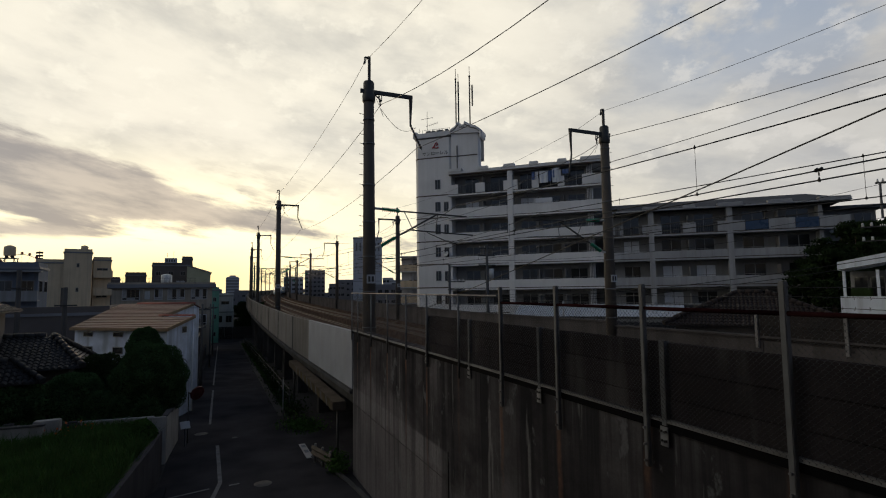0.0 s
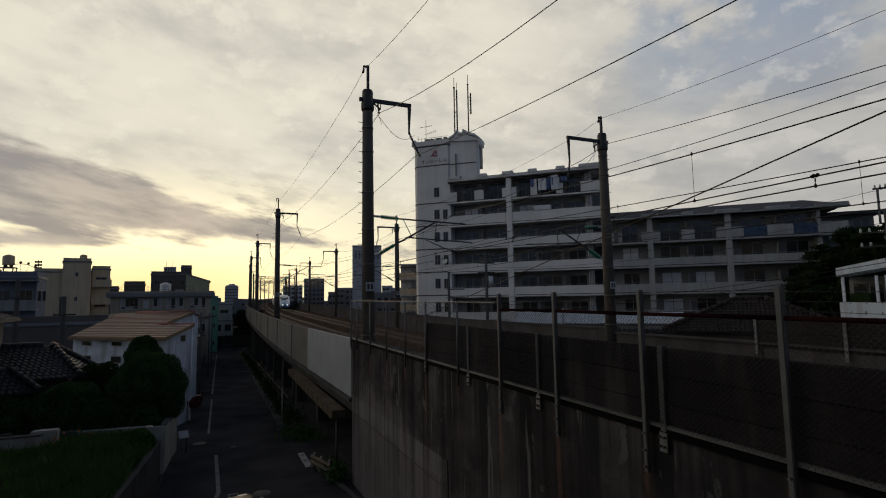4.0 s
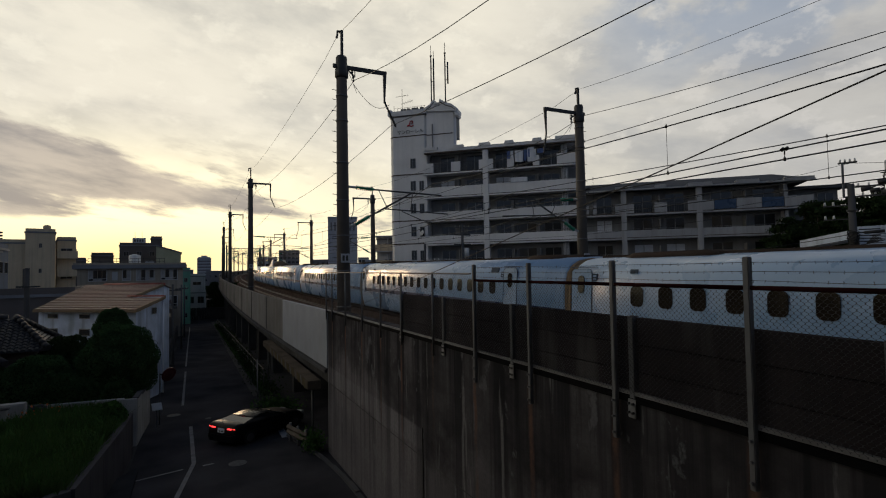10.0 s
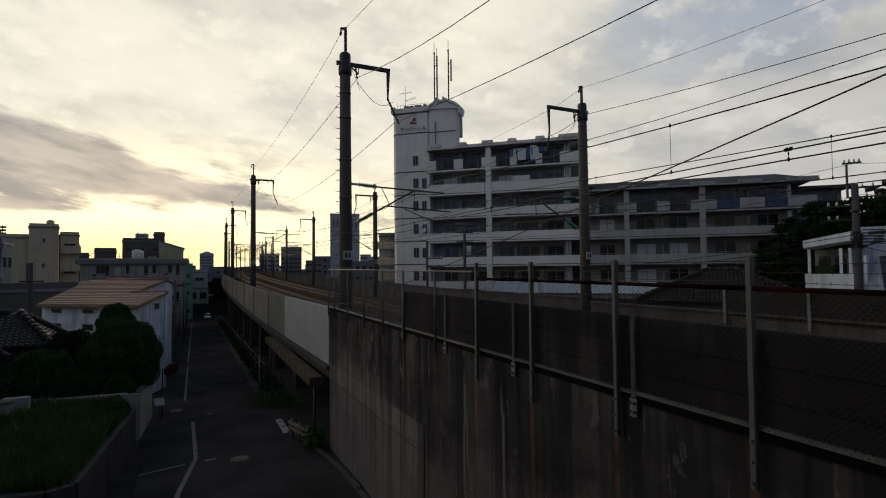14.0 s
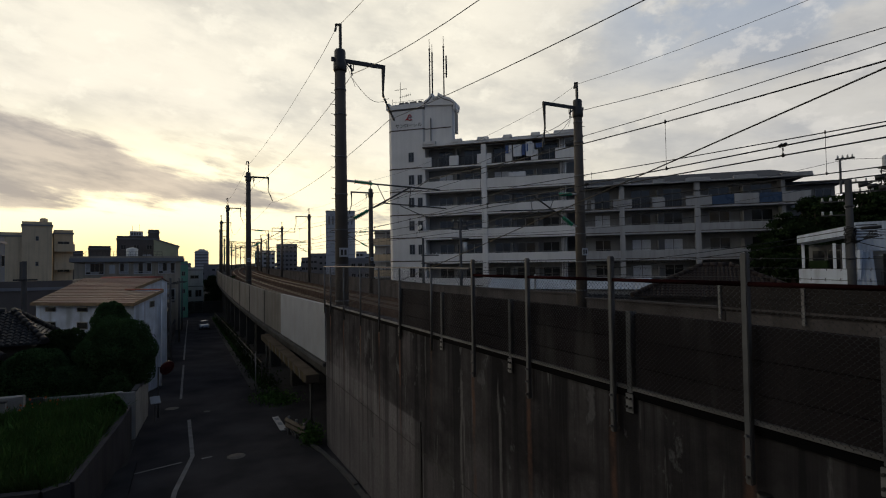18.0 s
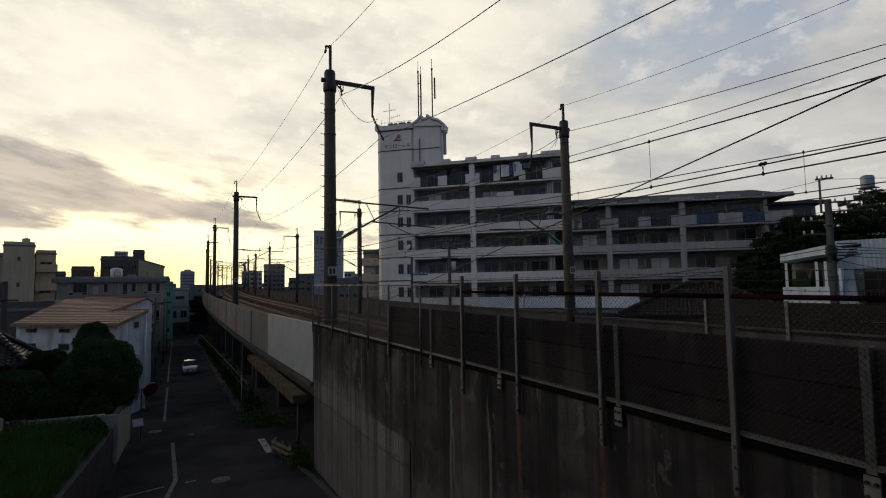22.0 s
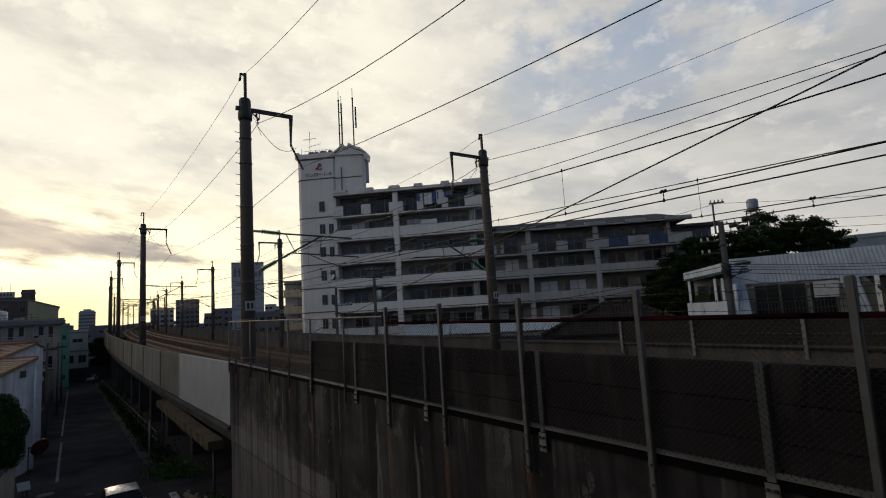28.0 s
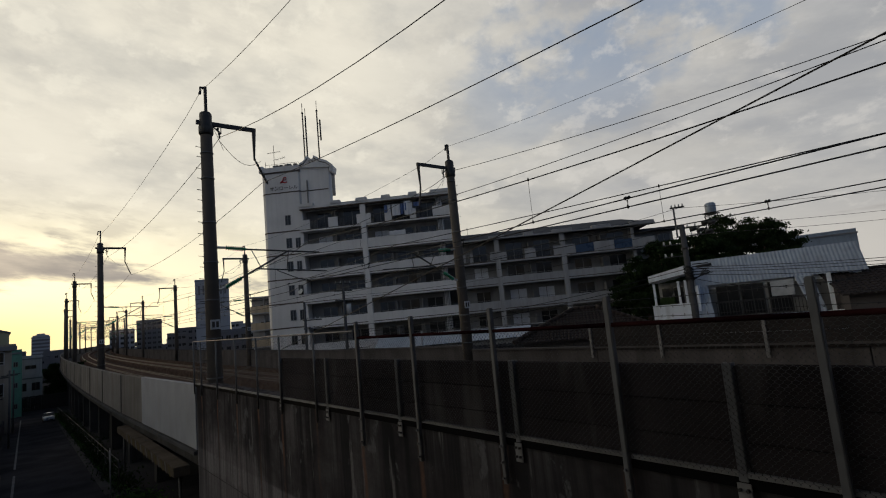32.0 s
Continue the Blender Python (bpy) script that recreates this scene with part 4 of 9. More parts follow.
# striped height-limit beam over the side street
gate = thing("height_limit_gate", pose(0, 0, 0), "tan steel height-limit beam with worn stripes", "height gate")
bm = bmesh.new()
bevel_box(bm, (3.85, 19.6, 2.10), (4.35, 33.0, 2.42), 0.02)
part("beam", bm, "tan_beam", gate)
for k in range(16):
    bm = bmesh.new()
    y = 20.0 + k * 0.62
    vs = [bm.verts.new(v) for v in ((3.846, y, 2.07), (3.846, y + 0.22, 2.07), (3.846, y + 0.45, 2.43), (3.846, y + 0.23, 2.43))]
    bm.faces.new(vs)
    part("stripe", bm, "black_paint" if k % 2 else "yellow_paint", gate)
for y in (20.0, 26.5, 32.6):
    bm = bmesh.new()
    rod(bm, (4.12, y, gz(y) - 0.3), (4.12, y, 2.05), 0.05, seg=8)
    if y == 26.5:
        bm.clear()
        rod(bm, (4.1, y, 2.4), (5.2, y, 2.2), 0.05)
    part("gate_post", bm, "steel_dark", gate)
# mesh fence under the viaduct, with a thin sign post
uf = thing("viaduct_fence", pose(0, 0, 0), "low steel fence along the foot of the viaduct", "fence")
for k in range(34):
    y = 33.5 + 2.0 * k
    bm = bmesh.new()
    rod(bm, (3.95, y, gz(y)), (3.95, y, gz(y) + 1.2), 0.03)
    part("post", bm, "galv_dark", uf)
for z in (0.35, 0.75, 1.15):
    bm = bmesh.new()
    rod(bm, (3.95, 33.5, gz(33.5) + z), (3.95, 99.5, gz(99.5) + z), 0.018)
    part("rail", bm, "galv_dark", uf)
sp = thing("sign_post", pose(3.15, 29.4, gz(29.4)), "slim pale street post by the gutter", "post")
part("shaft", rod(bmesh.new(), (0, 0, 0), (0, 0, 2.3), 0.032, seg=8), "galv_pale", sp)
part("cap", rod(bmesh.new(), (0, 0, 2.3), (0, 0, 2.36), 0.05, seg=8), "galv_dark", sp)

# guard rail and boards at the corner of the side street
gr = thing("guard_rail", pose(0, 0, 0), "short tan guard rail with white reflective end board", "guard rail")
bm = bmesh.new()
a, b = Vector((3.42, 21.5, 0)), Vector((3.82, 19.75, 0))
zz = [(0.26, 0.0), (0.34, 0.05), (0.44, 0.0), (0.54, 0.05), (0.64, 0.0)]
rows = [[bm.verts.new((p.x - o, p.y - o * 0.3, gz(p.y) + z)) for z, o in zz] for p in (a, b)]
back = [[bm.verts.new((p.x - o + 0.02, p.y - o * 0.3 + 0.006, gz(p.y) + z)) for z, o in zz] for p in (a, b)]
for k in range(4):
    bm.faces.new((rows[0][k], rows[0][k + 1], rows[1][k + 1], rows[1][k]))
    bm.faces.new((back[0][k], back[1][k], back[1][k + 1], back[0][k + 1]))
part("beam", bm, "rail_tan", gr)
for f in (0.1, 0.5, 0.9):
    p = a.lerp(b, f)
    part("post", rod(bmesh.new(), (p.x + 0.06, p.y, gz(p.y) - 0.1), (p.x + 0.06, p.y, gz(p.y) + 0.72), 0.05, seg=8), "galv", gr)
bm = bmesh.new()
box(bm, (-0.13, -1.18, 0.0), (0.13, 1.18, 0.03), pose(3.41, 23.05, gz(23.05) + 0.03, -1.6, 0, 0))
part("end_board", bm, "panel_white", gr, "white board lying on the gutter")
for d, w in ((-0.15, 0.22), (0.72, 0.18)):
    part("board_patch", box(bmesh.new(), (-0.08, d - w, 0.031), (0.09, d + w, 0.035), pose(3.41, 23.05, gz(23.05) + 0.03, -1.6, 0, 0)), "blue_wall", gr, "dull blue patch")

# bridge deck under the camera
bm = bmesh.new()
box(bm, (-14, -4.2, 4.35), (4.3, -0.35, 4.75))
box(bm, (-14, -0.55, 4.75), (4.3, -0.35, 5.15))
solid("footbridge_deck", bm, "concrete", "concrete footbridge deck over the street", kind="structure")
bm = bmesh.new()
box(bm, (-3.4, -4.0, -0.3), (-2.6, -0.6, 4.35))
solid("footbridge_pier", bm, "concrete", "concrete footbridge pier", kind="structure")

# unseen blocks added behind and beside the eye to cut light on street and wall
for x, y, w, d, h, t in ((-10.5, 1.0, 9.0, 9.0, 19.0, 90), (-10.5, -9.5, 9.0, 10.0, 21.0, 90), (-7.5, -21, 11.0, 9.0, 19.0, 0), (-17.5, 11.0, 7.5, 8.0, 7.5, 94), (4.0, -23, 10.0, 9.0, 17.0, 0), (18.0, -26, 14.0, 9.0, 18.0, 0), (-22, -18, 12.0, 9.0, 18.0, 30)):
    bm = bmesh.new()
    box(bm, (-w / 2, 0, -0.3), (w / 2, d, h))
    hb = thing("street_house", pose(x, y, 0, 0, 0, t), "unseen plain grey block added to shade the street", "house")
    part("wall", bm, "grey_wall", hb)
    bm = bmesh.new()
    box(bm, (-w / 2 - 0.3, -0.3, h), (w / 2 + 0.3, d + 0.3, h + 0.25))
    part("roof", bm, "roof_grey", hb)

# ---------------------------------------------------------------- overhead line


def insulator(bm, a, b, r=0.07, n=9):
    """A ribbed insulator from a to b."""
    a, b = Vector(a), Vector(b)
    ln = (b - a).length
    prof = [(r * 0.45, 0.0)]
    for k in range(n):
        prof += [(r * 0.45, ln * (k + 0.2) / n), (r, ln * (k + 0.22) / n), (r * 0.6, ln * (k + 0.75) / n), (r * 0.45, ln * (k + 0.77) / n)]
    prof.append((r * 0.45, ln))
    t = lathe(bmesh.new(), prof, seg=8)
    t.transform(Matrix.Translation(a) @ (b - a).to_track_quat("Z", "Y").to_matrix().to_4x4())
    me = bpy.data.meshes.new("t")
    t.to_mesh(me)
    t.free()
    bm.from_mesh(me)
    bpy.data.meshes.remove(me)


STEP_BOLT = mesh_of(rod(bmesh.new(), (0, 0, 0), (0.19, 0, 0.02), 0.012, seg=6), "step_bolt", "steel_dark")


def line_pole(y, side, detail):
    """A concrete catenary pole at one side of the line, with its arm, brackets and insulators. Built about its foot."""
    foot = tr(y, side * 6.06, -0.3)
    near_side = "near" if side < 0 else "far"
    ob = thing("catenary_pole", Matrix.Translation(foot), "tall tapered concrete catenary pole with steel arms and green insulators" if detail else
               "distant tapered concrete catenary pole with a steel arm", "catenary pole", "catenary poles along the viaduct")
    s = -side                      # inwards
    first = y < 40
    top = (12.2 if first else 12.42) if side < 0 else (11.72 if first else 11.45)
    mast = 1.12 if side < 0 else 0.95
    bm = bmesh.new()
    rod(bm, (0, 0, 0), (0, 0, top), 0.28, 0.205, seg=18)
    part("shaft", bm, "pole", ob)
    bm = bmesh.new()
    lathe(bm, [(0.22, top - 0.85), (0.265, top - 0.8), (0.265, top - 0.5), (0.225, top - 0.46), (0.225, top - 0.02), (0.19, top + 0.05), (0.05, top + 0.07)], seg=18)
    part("cap", bm, "steel_dark", ob)
    bm = bmesh.new()
    hook = -0.16
    box(bm, (s * 0.02 - 0.05, -0.05, top), (s * 0.02 + 0.05, 0.05, top + mast))
    rod(bm, (0, 0, top + mast - 0.05), (hook, 0, top + mast - 0.06), 0.045)
    rod(bm, (hook, 0, top + mast - 0.04), (hook, 0, top + mast - 0.22), 0.035)
    rod(bm, (hook, 0, top + mast - 0.22), (hook - 0.03, 0, top + mast - 0.34), 0.05)
    part("top_mast", bm, "steel_dark", ob)
    bm = bmesh.new()
    ln = 1.9 if side < 0 else 2.15
    az = top - 0.36
    box(bm, (min(-s * 0.35, s * ln), -0.05, az - 0.085), (max(-s * 0.35, s * ln), 0.05, az + 0.07))
    rod(bm, (s * (ln - 0.07), 0, az), (s * (ln - 0.1), 0, az - 1.25), 0.085, 0.035)
    rod(bm, (s * 0.2, 0, az - 0.05), (s * 0.55, 0, az - 0.35), 0.03)
    rod(bm, (s * 0.55, 0, az - 0.35), (s * 0.55, 0, az), 0.02)
    part("feeder_arm", bm, "steel_dark", ob)
    bm = bmesh.new()
    insulator(bm, (s * (ln - 0.1), 0, az - 1.2), (s * (ln + 0.28), -0.3, az - 2.3), 0.06, 9)
    part("feeder_insulator", bm, "steel_dark", ob)
    if detail:
        bm = bmesh.new()
        pipe(bm, [(s * (0.5 + 0.155 * k), 0.02, az - 0.65 - 0.85 * math.sin(k / 10 * 2.3)) for k in range(11)], 0.010)
        insulator(bm, (s * 0.42, 0.02, az), (s * 0.5, 0.0, az - 0.55), 0.05, 5)
        pipe(bm, [(-s * 0.05, -0.2, az - 0.35), (s * 0.2, -0.1, az - 0.15), (s * 0.38, 0, az - 0.4), (s * 0.62, 0, az - 1.0)], 0.008)
        part("jumper_wire", bm, "steel_dark", ob)
    if detail:
        for k in range(int((top - 2) / 0.42)):
            z = 1.2 + 0.42 * k
            shared("step_bolt", STEP_BOLT, ob, (-s * (0.28 - 0.075 * z / top) * 0.9, 0.05 if k % 2 else -0.05, z), math.pi if s > 0 else 0.0)
        for z in (2.2, 3.6, 5.0, 6.4, 7.9, 9.6, 10.6):
            r = 0.283 - 0.075 * z / top
            part("pole_band", lathe(bmesh.new(), [(r, z), (r + 0.02, z), (r + 0.02, z + 0.05), (r, z + 0.05)], seg=14), "galv", ob)
    # cantilever over the track
    hi, lo = 6.98, 5.28
    reach = 3.95
    bm = bmesh.new()
    rod(bm, (s * 1.3, 0, hi - 0.05), (s * (reach + 0.4), 0, hi - 0.15), 0.035)
    rod(bm, (s * 1.1, 0, lo + 0.55), (s * 2.95, 0, hi - 0.12), 0.04)
    rod(bm, (s * 1.75, 0, lo + 0.88), (s * (reach + 0.7), 0, lo + 0.75), 0.03)
    rod(bm, (s * 1.5, 0, hi - 0.06), (s * 1.9, 0, lo + 0.85), 0.018)
    rod(bm, (s * 2.9, 0, lo + 0.82), (s * 3.0, 0, hi - 0.12), 0.018)
    rod(bm, (s * 2.5, 0, lo + 0.80), (s * 3.4, 0, lo + 0.45), 0.02)
    rod(bm, (s * 3.4, 0, lo + 0.45), (s * 3.95, 0, lo + 0.33), 0.018)
    part("cantilever", bm, "galv_dark", ob)
    for p, q in (((s * 0.3, 0, hi + 0.02), (s * 1.3, 0, hi - 0.05)), ((s * 0.3, 0, lo + 0.08), (s * 1.1, 0, lo + 0.55))):
        bm = bmesh.new()
        insulator(bm, Vector(p).lerp(Vector(q), 0.25), q, 0.10, 9)
        part("insulator", bm, "green_ins", ob, "green ribbed insulator")
        bm = bmesh.new()
        rod(bm, (s * 0.12, 0, p[2]), Vector(p).lerp(Vector(q), 0.25), 0.05, seg=8)
        part("bracket", bm, "white_ins", ob)
    if detail:
        bm = bmesh.new()
        box(bm, (-0.17, -0.31, 3.95), (0.17, -0.275, 4.3))
        part("number_board", bm, "white_board", ob, "small white board with dark bars")
        for k in range(2):
            part("board_bar", box(bmesh.new(), (-0.12 + 0.14 * k, -0.315, 4.02), (-0.03 + 0.14 * k, -0.311, 4.23)), "sign_dark", ob)
    return ob


POLE_Y = [-75.8, -43.8, -11.8] + [20.2 + 32 * k for k in range(12)]
for y in POLE_Y:
    for side in (-1, 1):
        line_pole(y, side, -20 < y < 60)
# slender masts between the main poles on the far side, and portal beams in the distance
for y in (147, 180, 212):
    gp = thing("portal_beam", pose(0, 0, 0), "distant steel portal beam across the tracks", "portal beam")
    bm = bmesh.new()
    a, b = tr(y + 9, -6.2, 8.6), tr(y + 9, 6.2, 8.6)
    for z in (0, 0.5):
        rod(bm, a + Vector((0, 0, z)), b + Vector((0, 0, z)), 0.06)
    for k in range(16):
        rod(bm, a.lerp(b, k / 16) + Vector((0, 0, 0.5 * (k % 2))), a.lerp(b, (k + 1) / 16) + Vector((0, 0, 0.5 * ((k + 1) % 2))), 0.04)
    part("beam", bm, "steel_dark", gp)
    for s in (-6.2, 6.2):
        part("leg", rod(bmesh.new(), tr(y + 9, s, -0.3), tr(y + 9, s, 9.6), 0.2, 0.15, seg=8), "pole", gp)


def hung(a, b, sag, n=14):
    a, b = Vector(a), Vector(b)
    return [a.lerp(b, k / n) - Vector((0, 0, sag * 4 * (k / n) * (1 - k / n))) for k in range(n + 1)]


def cable(name, spans_of_points, r, label, group=""):
    bm = bmesh.new()
    run = [q for k, pts in enumerate(spans_of_points) for q in (pts if k == 0 else pts[1:])]
    pipe(bm, run, r, 5)
    return solid(name, bm, "wire", label, "wire", group)


pairs = list(zip(POLE_Y[:-1], POLE_Y[1:]))
DROP = mesh_of(rod(bmesh.new(), (0, 0, 0), (0, 0, 1), 1.0, seg=4), "dropper", "wire")
bm = bmesh.new()
for sy in (-0.035, 0.035):
    rod(bm, (-0.02, sy, 0.0), (0.03, sy, 0.035), 0.034, 0.028, seg=8)
rod(bm, (0, 0, -0.03), (0.0, 0, -0.09), 0.012)
HANGER = mesh_of(bm, "hanger", "wire")
CLAMP = mesh_of(lathe(bmesh.new(), [(0.012, -0.03), (0.024, -0.02), (0.026, 0.01), (0.010, 0.05), (0.006, 0.06)], seg=8), "clamp", "wire")


def drop(ow, top, foot, r):
    """One thin dropper between two wires."""
    ob = shared("dropper", DROP, ow, foot)
    d = top - foot
    ob.rotation_euler = d.to_track_quat("Z", "Y").to_euler()
    ob.scale = (r, r, d.length)


def span(a, b, x0, x1, h, near_ends, sag, n=16):
    """One wire between two poles: over the rails by h, or through measured heights on the span that passes the footbridge."""
    if -20 < a < 0:
        z0, z1, sag = near_ends
        return hung((tr(a, x0, 0).x, a, z0), (tr(b, x1, 0).x, b, z1), sag, n)
    return hung(tr(a, x0, h), tr(b, x1, h), sag, n)


def at_y(pts, y):
    """The place on a wire at a given y."""
    for p, q in zip(pts[:-1], pts[1:]):
        if p.y <= y <= q.y:
            return p.lerp(q, (y - p.y) / (q.y - p.y))
    return pts[0]


# heights of carrier, auxiliary and contact wires at the two ends of the span past the footbridge, and their sag
NEAR_SPAN = {-2.15: ((9.60, 10.15, 0.50), (8.24, 8.56, 0.0), (8.03, 8.46, 0.02)), 2.15: ((8.95, 10.02, 0.14), (8.05, 8.78, 0.03), (7.98, 8.50, 0.02))}
for c in (-2.15, 2.15):
    st = 0.15 if c < 0 else -0.15
    ow = thing("overhead_wires", pose(0, 0, 0), "compound overhead line: carrier, auxiliary and contact wires with droppers", "overhead line", "overhead lines")
    runs = ([], [], [])
    for a, b in pairs:
        near_ends = NEAR_SPAN[c]
        pts = span(a, b, c, c, 6.85, near_ends[0], 0.55)
        aux = span(a, b, c, c, 5.45, near_ends[1], 0.12)
        con = span(a, b, c + st * 0.2, c - st * 0.2, 5.10, near_ends[2], 0.05)
        for run, add in zip(runs, (pts, aux, con)):
            run += add if not run else add[1:]
        first = 7.97 if c < 0 else 7.03
        for y in [first + 8 * k + (b - 20.2) for k in (-2, -1, 0, 1)]:
            drop(ow, at_y(pts, y), at_y(aux, y), 0.006)
            for wire in (pts, aux):
                shared("clamp", CLAMP, ow, at_y(wire, y))
        first = 5.5 if c < 0 else 4.47
        for y in [first + 5 * k + (b - 20.2) for k in (-3, -2, -1, 0, 1, 2)]:
            drop(ow, at_y(aux, y), at_y(con, y), 0.006)
            shared("hanger", HANGER, ow, at_y(aux, y))
            shared("clamp", CLAMP, ow, at_y(con, y))
    for nm, run, r in (("carrier_wire", runs[0], 0.015), ("auxiliary_wire", runs[1], 0.014), ("contact_wire", runs[2], 0.014)):
        part(nm, pipe(bmesh.new(), run, r, 5), "wire", ow)


def pole_wire(name, d0, d1, h, near_ends, sag, r, label):
    """A wire carried by the poles; d1 is its place at the pole behind the footbridge."""
    cable(name, [span(a, b, d1 if -20 < a < 0 else d0, d0, h, near_ends, sag) for a, b in pairs], r, label, "line-side wires")


pole_wire("earth_wire", -6.2, -6.2, 12.72, (15.55, 15.97, 1.27), 0.45, 0.009, "thin earth wire along the pole tops")
pole_wire("earth_wire", 6.12, 6.12, 12.1, (15.35, 15.45, 0.87), 0.6, 0.009, "thin earth wire along the pole tops")
pole_wire("feeder_wire", -5.55, -4.7, 11.0, (13.8, 14.2, 1.6), 0.6, 0.012, "feeder wire clamped beneath the pole arm")
pole_wire("feeder_wire", -4.0, -4.0, 9.35, (10.45, 12.5, 0.42), 0.6, 0.012, "feeder wire hung from the pole arm")
pole_wire("feeder_wire", 6.36, 6.36, 10.8, (12.65, 14.13, 0.55), 0.8, 0.015, "feeder wire on the pole side")
pole_wire("feeder_wire", 6.36, 6.36, 9.6, (13.11, 12.81, 0.37), 0.3, 0.017, "feeder wire on the pole side")
cable("branch_wire", [hung((5.3, 20.2, 4.81), (5.3, -11.8, 10.54), 0.0)], 0.009, "slanting stay wire rising from a pole foot", "line-side wires")
# brackets that hold the two side feeders on the far poles
for y in POLE_Y:
    for h, nm in ((10.95, "bracket_arm"), (9.66, "bracket_arm")):
        p = tr(y, 6.1, 0)
        z = {10.95: 14.1, 9.66: 12.8}[h] if y == 20.2 else p.z + h - 0.15
        if -20 < y < 10:
            z = 12.65 if h > 10 else 13.11
        br = thing("wire_bracket", pose(p.x, y, z), "short steel bracket that holds a feeder wire", "bracket", "brackets on the far poles")
        part(nm, box(bmesh.new(), (0.0, -0.03, -0.03), (0.3, 0.03, 0.03)), "steel_dark", br)

# ---------------------------------------------------------------- train
SEC = [(0.0, 3.54), (0.55, 3.52), (1.0, 3.44), (1.32, 3.27), (1.53, 3.0), (1.64, 2.6), (1.68, 2.1), (1.68, 1.6), (1.66, 1.15), (1.60, 0.75), (1.50, 0.38), (1.42, 0.22)]
RING = [(x, z) for x, z in SEC] + [(-x, z) for x, z in SEC[:0:-1]]


def loft(bm, rows):
    n = len(rows[0])
    vs = [[bm.verts.new(p) for p in r] for r in rows]
    for a, b in zip(vs[:-1], vs[1:]):
        for k in range(n):
            bm.faces.new((a[k], a[(k + 1) % n], b[(k + 1) % n], b[k])).smooth = True
    bm.faces.new(vs[0][::-1])
    bm.faces.new(vs[-1])
    return bm


def plate(bm, w, h, r, depth, seg=4):
    """A rounded plate in the y-z plane, facing -x, about its middle."""
    pts = []
    for cx, cz, a0 in ((w / 2 - r, h / 2 - r, 0), (-w / 2 + r, h / 2 - r, 90), (-w / 2 + r, -h / 2 + r, 180), (w / 2 - r, -h / 2 + r, 270)):
        for k in range(seg + 1):
            a = radians(a0 + 90 * k / seg)
            pts.append((cx + r * math.cos(a), cz + r * math.sin(a)))
    f = [bm.verts.new((-depth, y, z)) for y, z in pts]
    g = [bm.verts.new((0, y, z)) for y, z in pts]
    bm.faces.new(f)
    for k in range(len(pts)):
        bm.faces.new((f[k], f[(k + 1) % len(pts)], g[(k + 1) % len(pts)], g[k]))
    return bm


def leaning(bm, k=0.03):
    """Leans a plate inwards at the top, as the car side does."""
    for v in bm.verts:
        v.co.x += k * v.co.z
    return bm


win_small = mesh_of(leaning(plate(bmesh.new(), 0.47, 0.60, 0.15, 0.025, 5)), "window", "train_glass")
win_big = mesh_of(leaning(plate(bmesh.new(), 0.55, 0.61, 0.15, 0.025, 5)), "window", "train_glass")
win_door = mesh_of(leaning(plate(bmesh.new(), 0.30, 0.60, 0.14, 0.03, 5), 0.06), "door_window", "train_glass")
win_high = mesh_of(leaning(plate(bmesh.new(), 0.36, 0.38, 0.10, 0.03), 0.07), "small_window", "train_glass")


def outline(w, h, r, t):
    """A thin rounded frame in the y-z plane, open at the foot."""
    bm = bmesh.new()
    pts = [(w / 2, -h / 2)]
    for cx, a0 in ((w / 2 - r, 0), (-w / 2 + r, 90)):
        for k in range(5):
            a = radians(a0 + 22.5 * k)
            pts.append((cx + r * math.cos(a), h / 2 - r + r * math.sin(a)))
    pts.append((-w / 2, -h / 2))
    for (ya, za), (yb, zb) in zip(pts[:-1], pts[1:]):
        rod(bm, (0, ya, za), (0, yb, zb), t, seg=4, caps=False)
    return bm


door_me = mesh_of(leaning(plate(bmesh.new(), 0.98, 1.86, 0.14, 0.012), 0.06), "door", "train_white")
seam_me = mesh_of(leaning(outline(1.02, 1.88, 0.15, 0.014), 0.06), "door_seam", "train_seam")
rain_me = mesh_of(leaning(box(bmesh.new(), (-0.03, -0.65, -0.012), (0.02, 0.65, 0.012)), 0.0), "rain_gutter", "train_seam")
vent_me = mesh_of(leaning(plate(bmesh.new(), 0.62, 0.22, 0.03, 0.03), 0.26), "vent", "train_seam")
vent_small = mesh_of(leaning(plate(bmesh.new(), 0.30, 0.13, 0.02, 0.03), 0.26), "vent", "train_seam")
sign_me = mesh_of(leaning(plate(bmesh.new(), 0.24, 0.24, 0.03, 0.03), 0.22), "door_sign", "train_seam")
sign_face = mesh_of(leaning(box(box(bmesh.new(), (-0.034, -0.08, 0.02), (-0.03, 0.08, 0.07)), (-0.034, -0.08, -0.07), (-0.03, 0.05, -0.03)), 0.22), "door_sign_bar", "train_white")


def bogie(car, y):
    bg_ = part("bogie", box(box(bmesh.new(), (-1.25, y - 1.6, 0.32), (-1.0, y + 1.6, 0.62)), (1.0, y - 1.6, 0.32), (1.25, y + 1.6, 0.62)), "train_under", car)
    for w in (-1.25, 1.25):
        for s in (-0.75, 0.75):
            part("wheel", rod(bmesh.new(), (s - 0.06, y + w, 0.43), (s + 0.06, y + w, 0.43), 0.43, seg=16), "rail_steel", bg_)


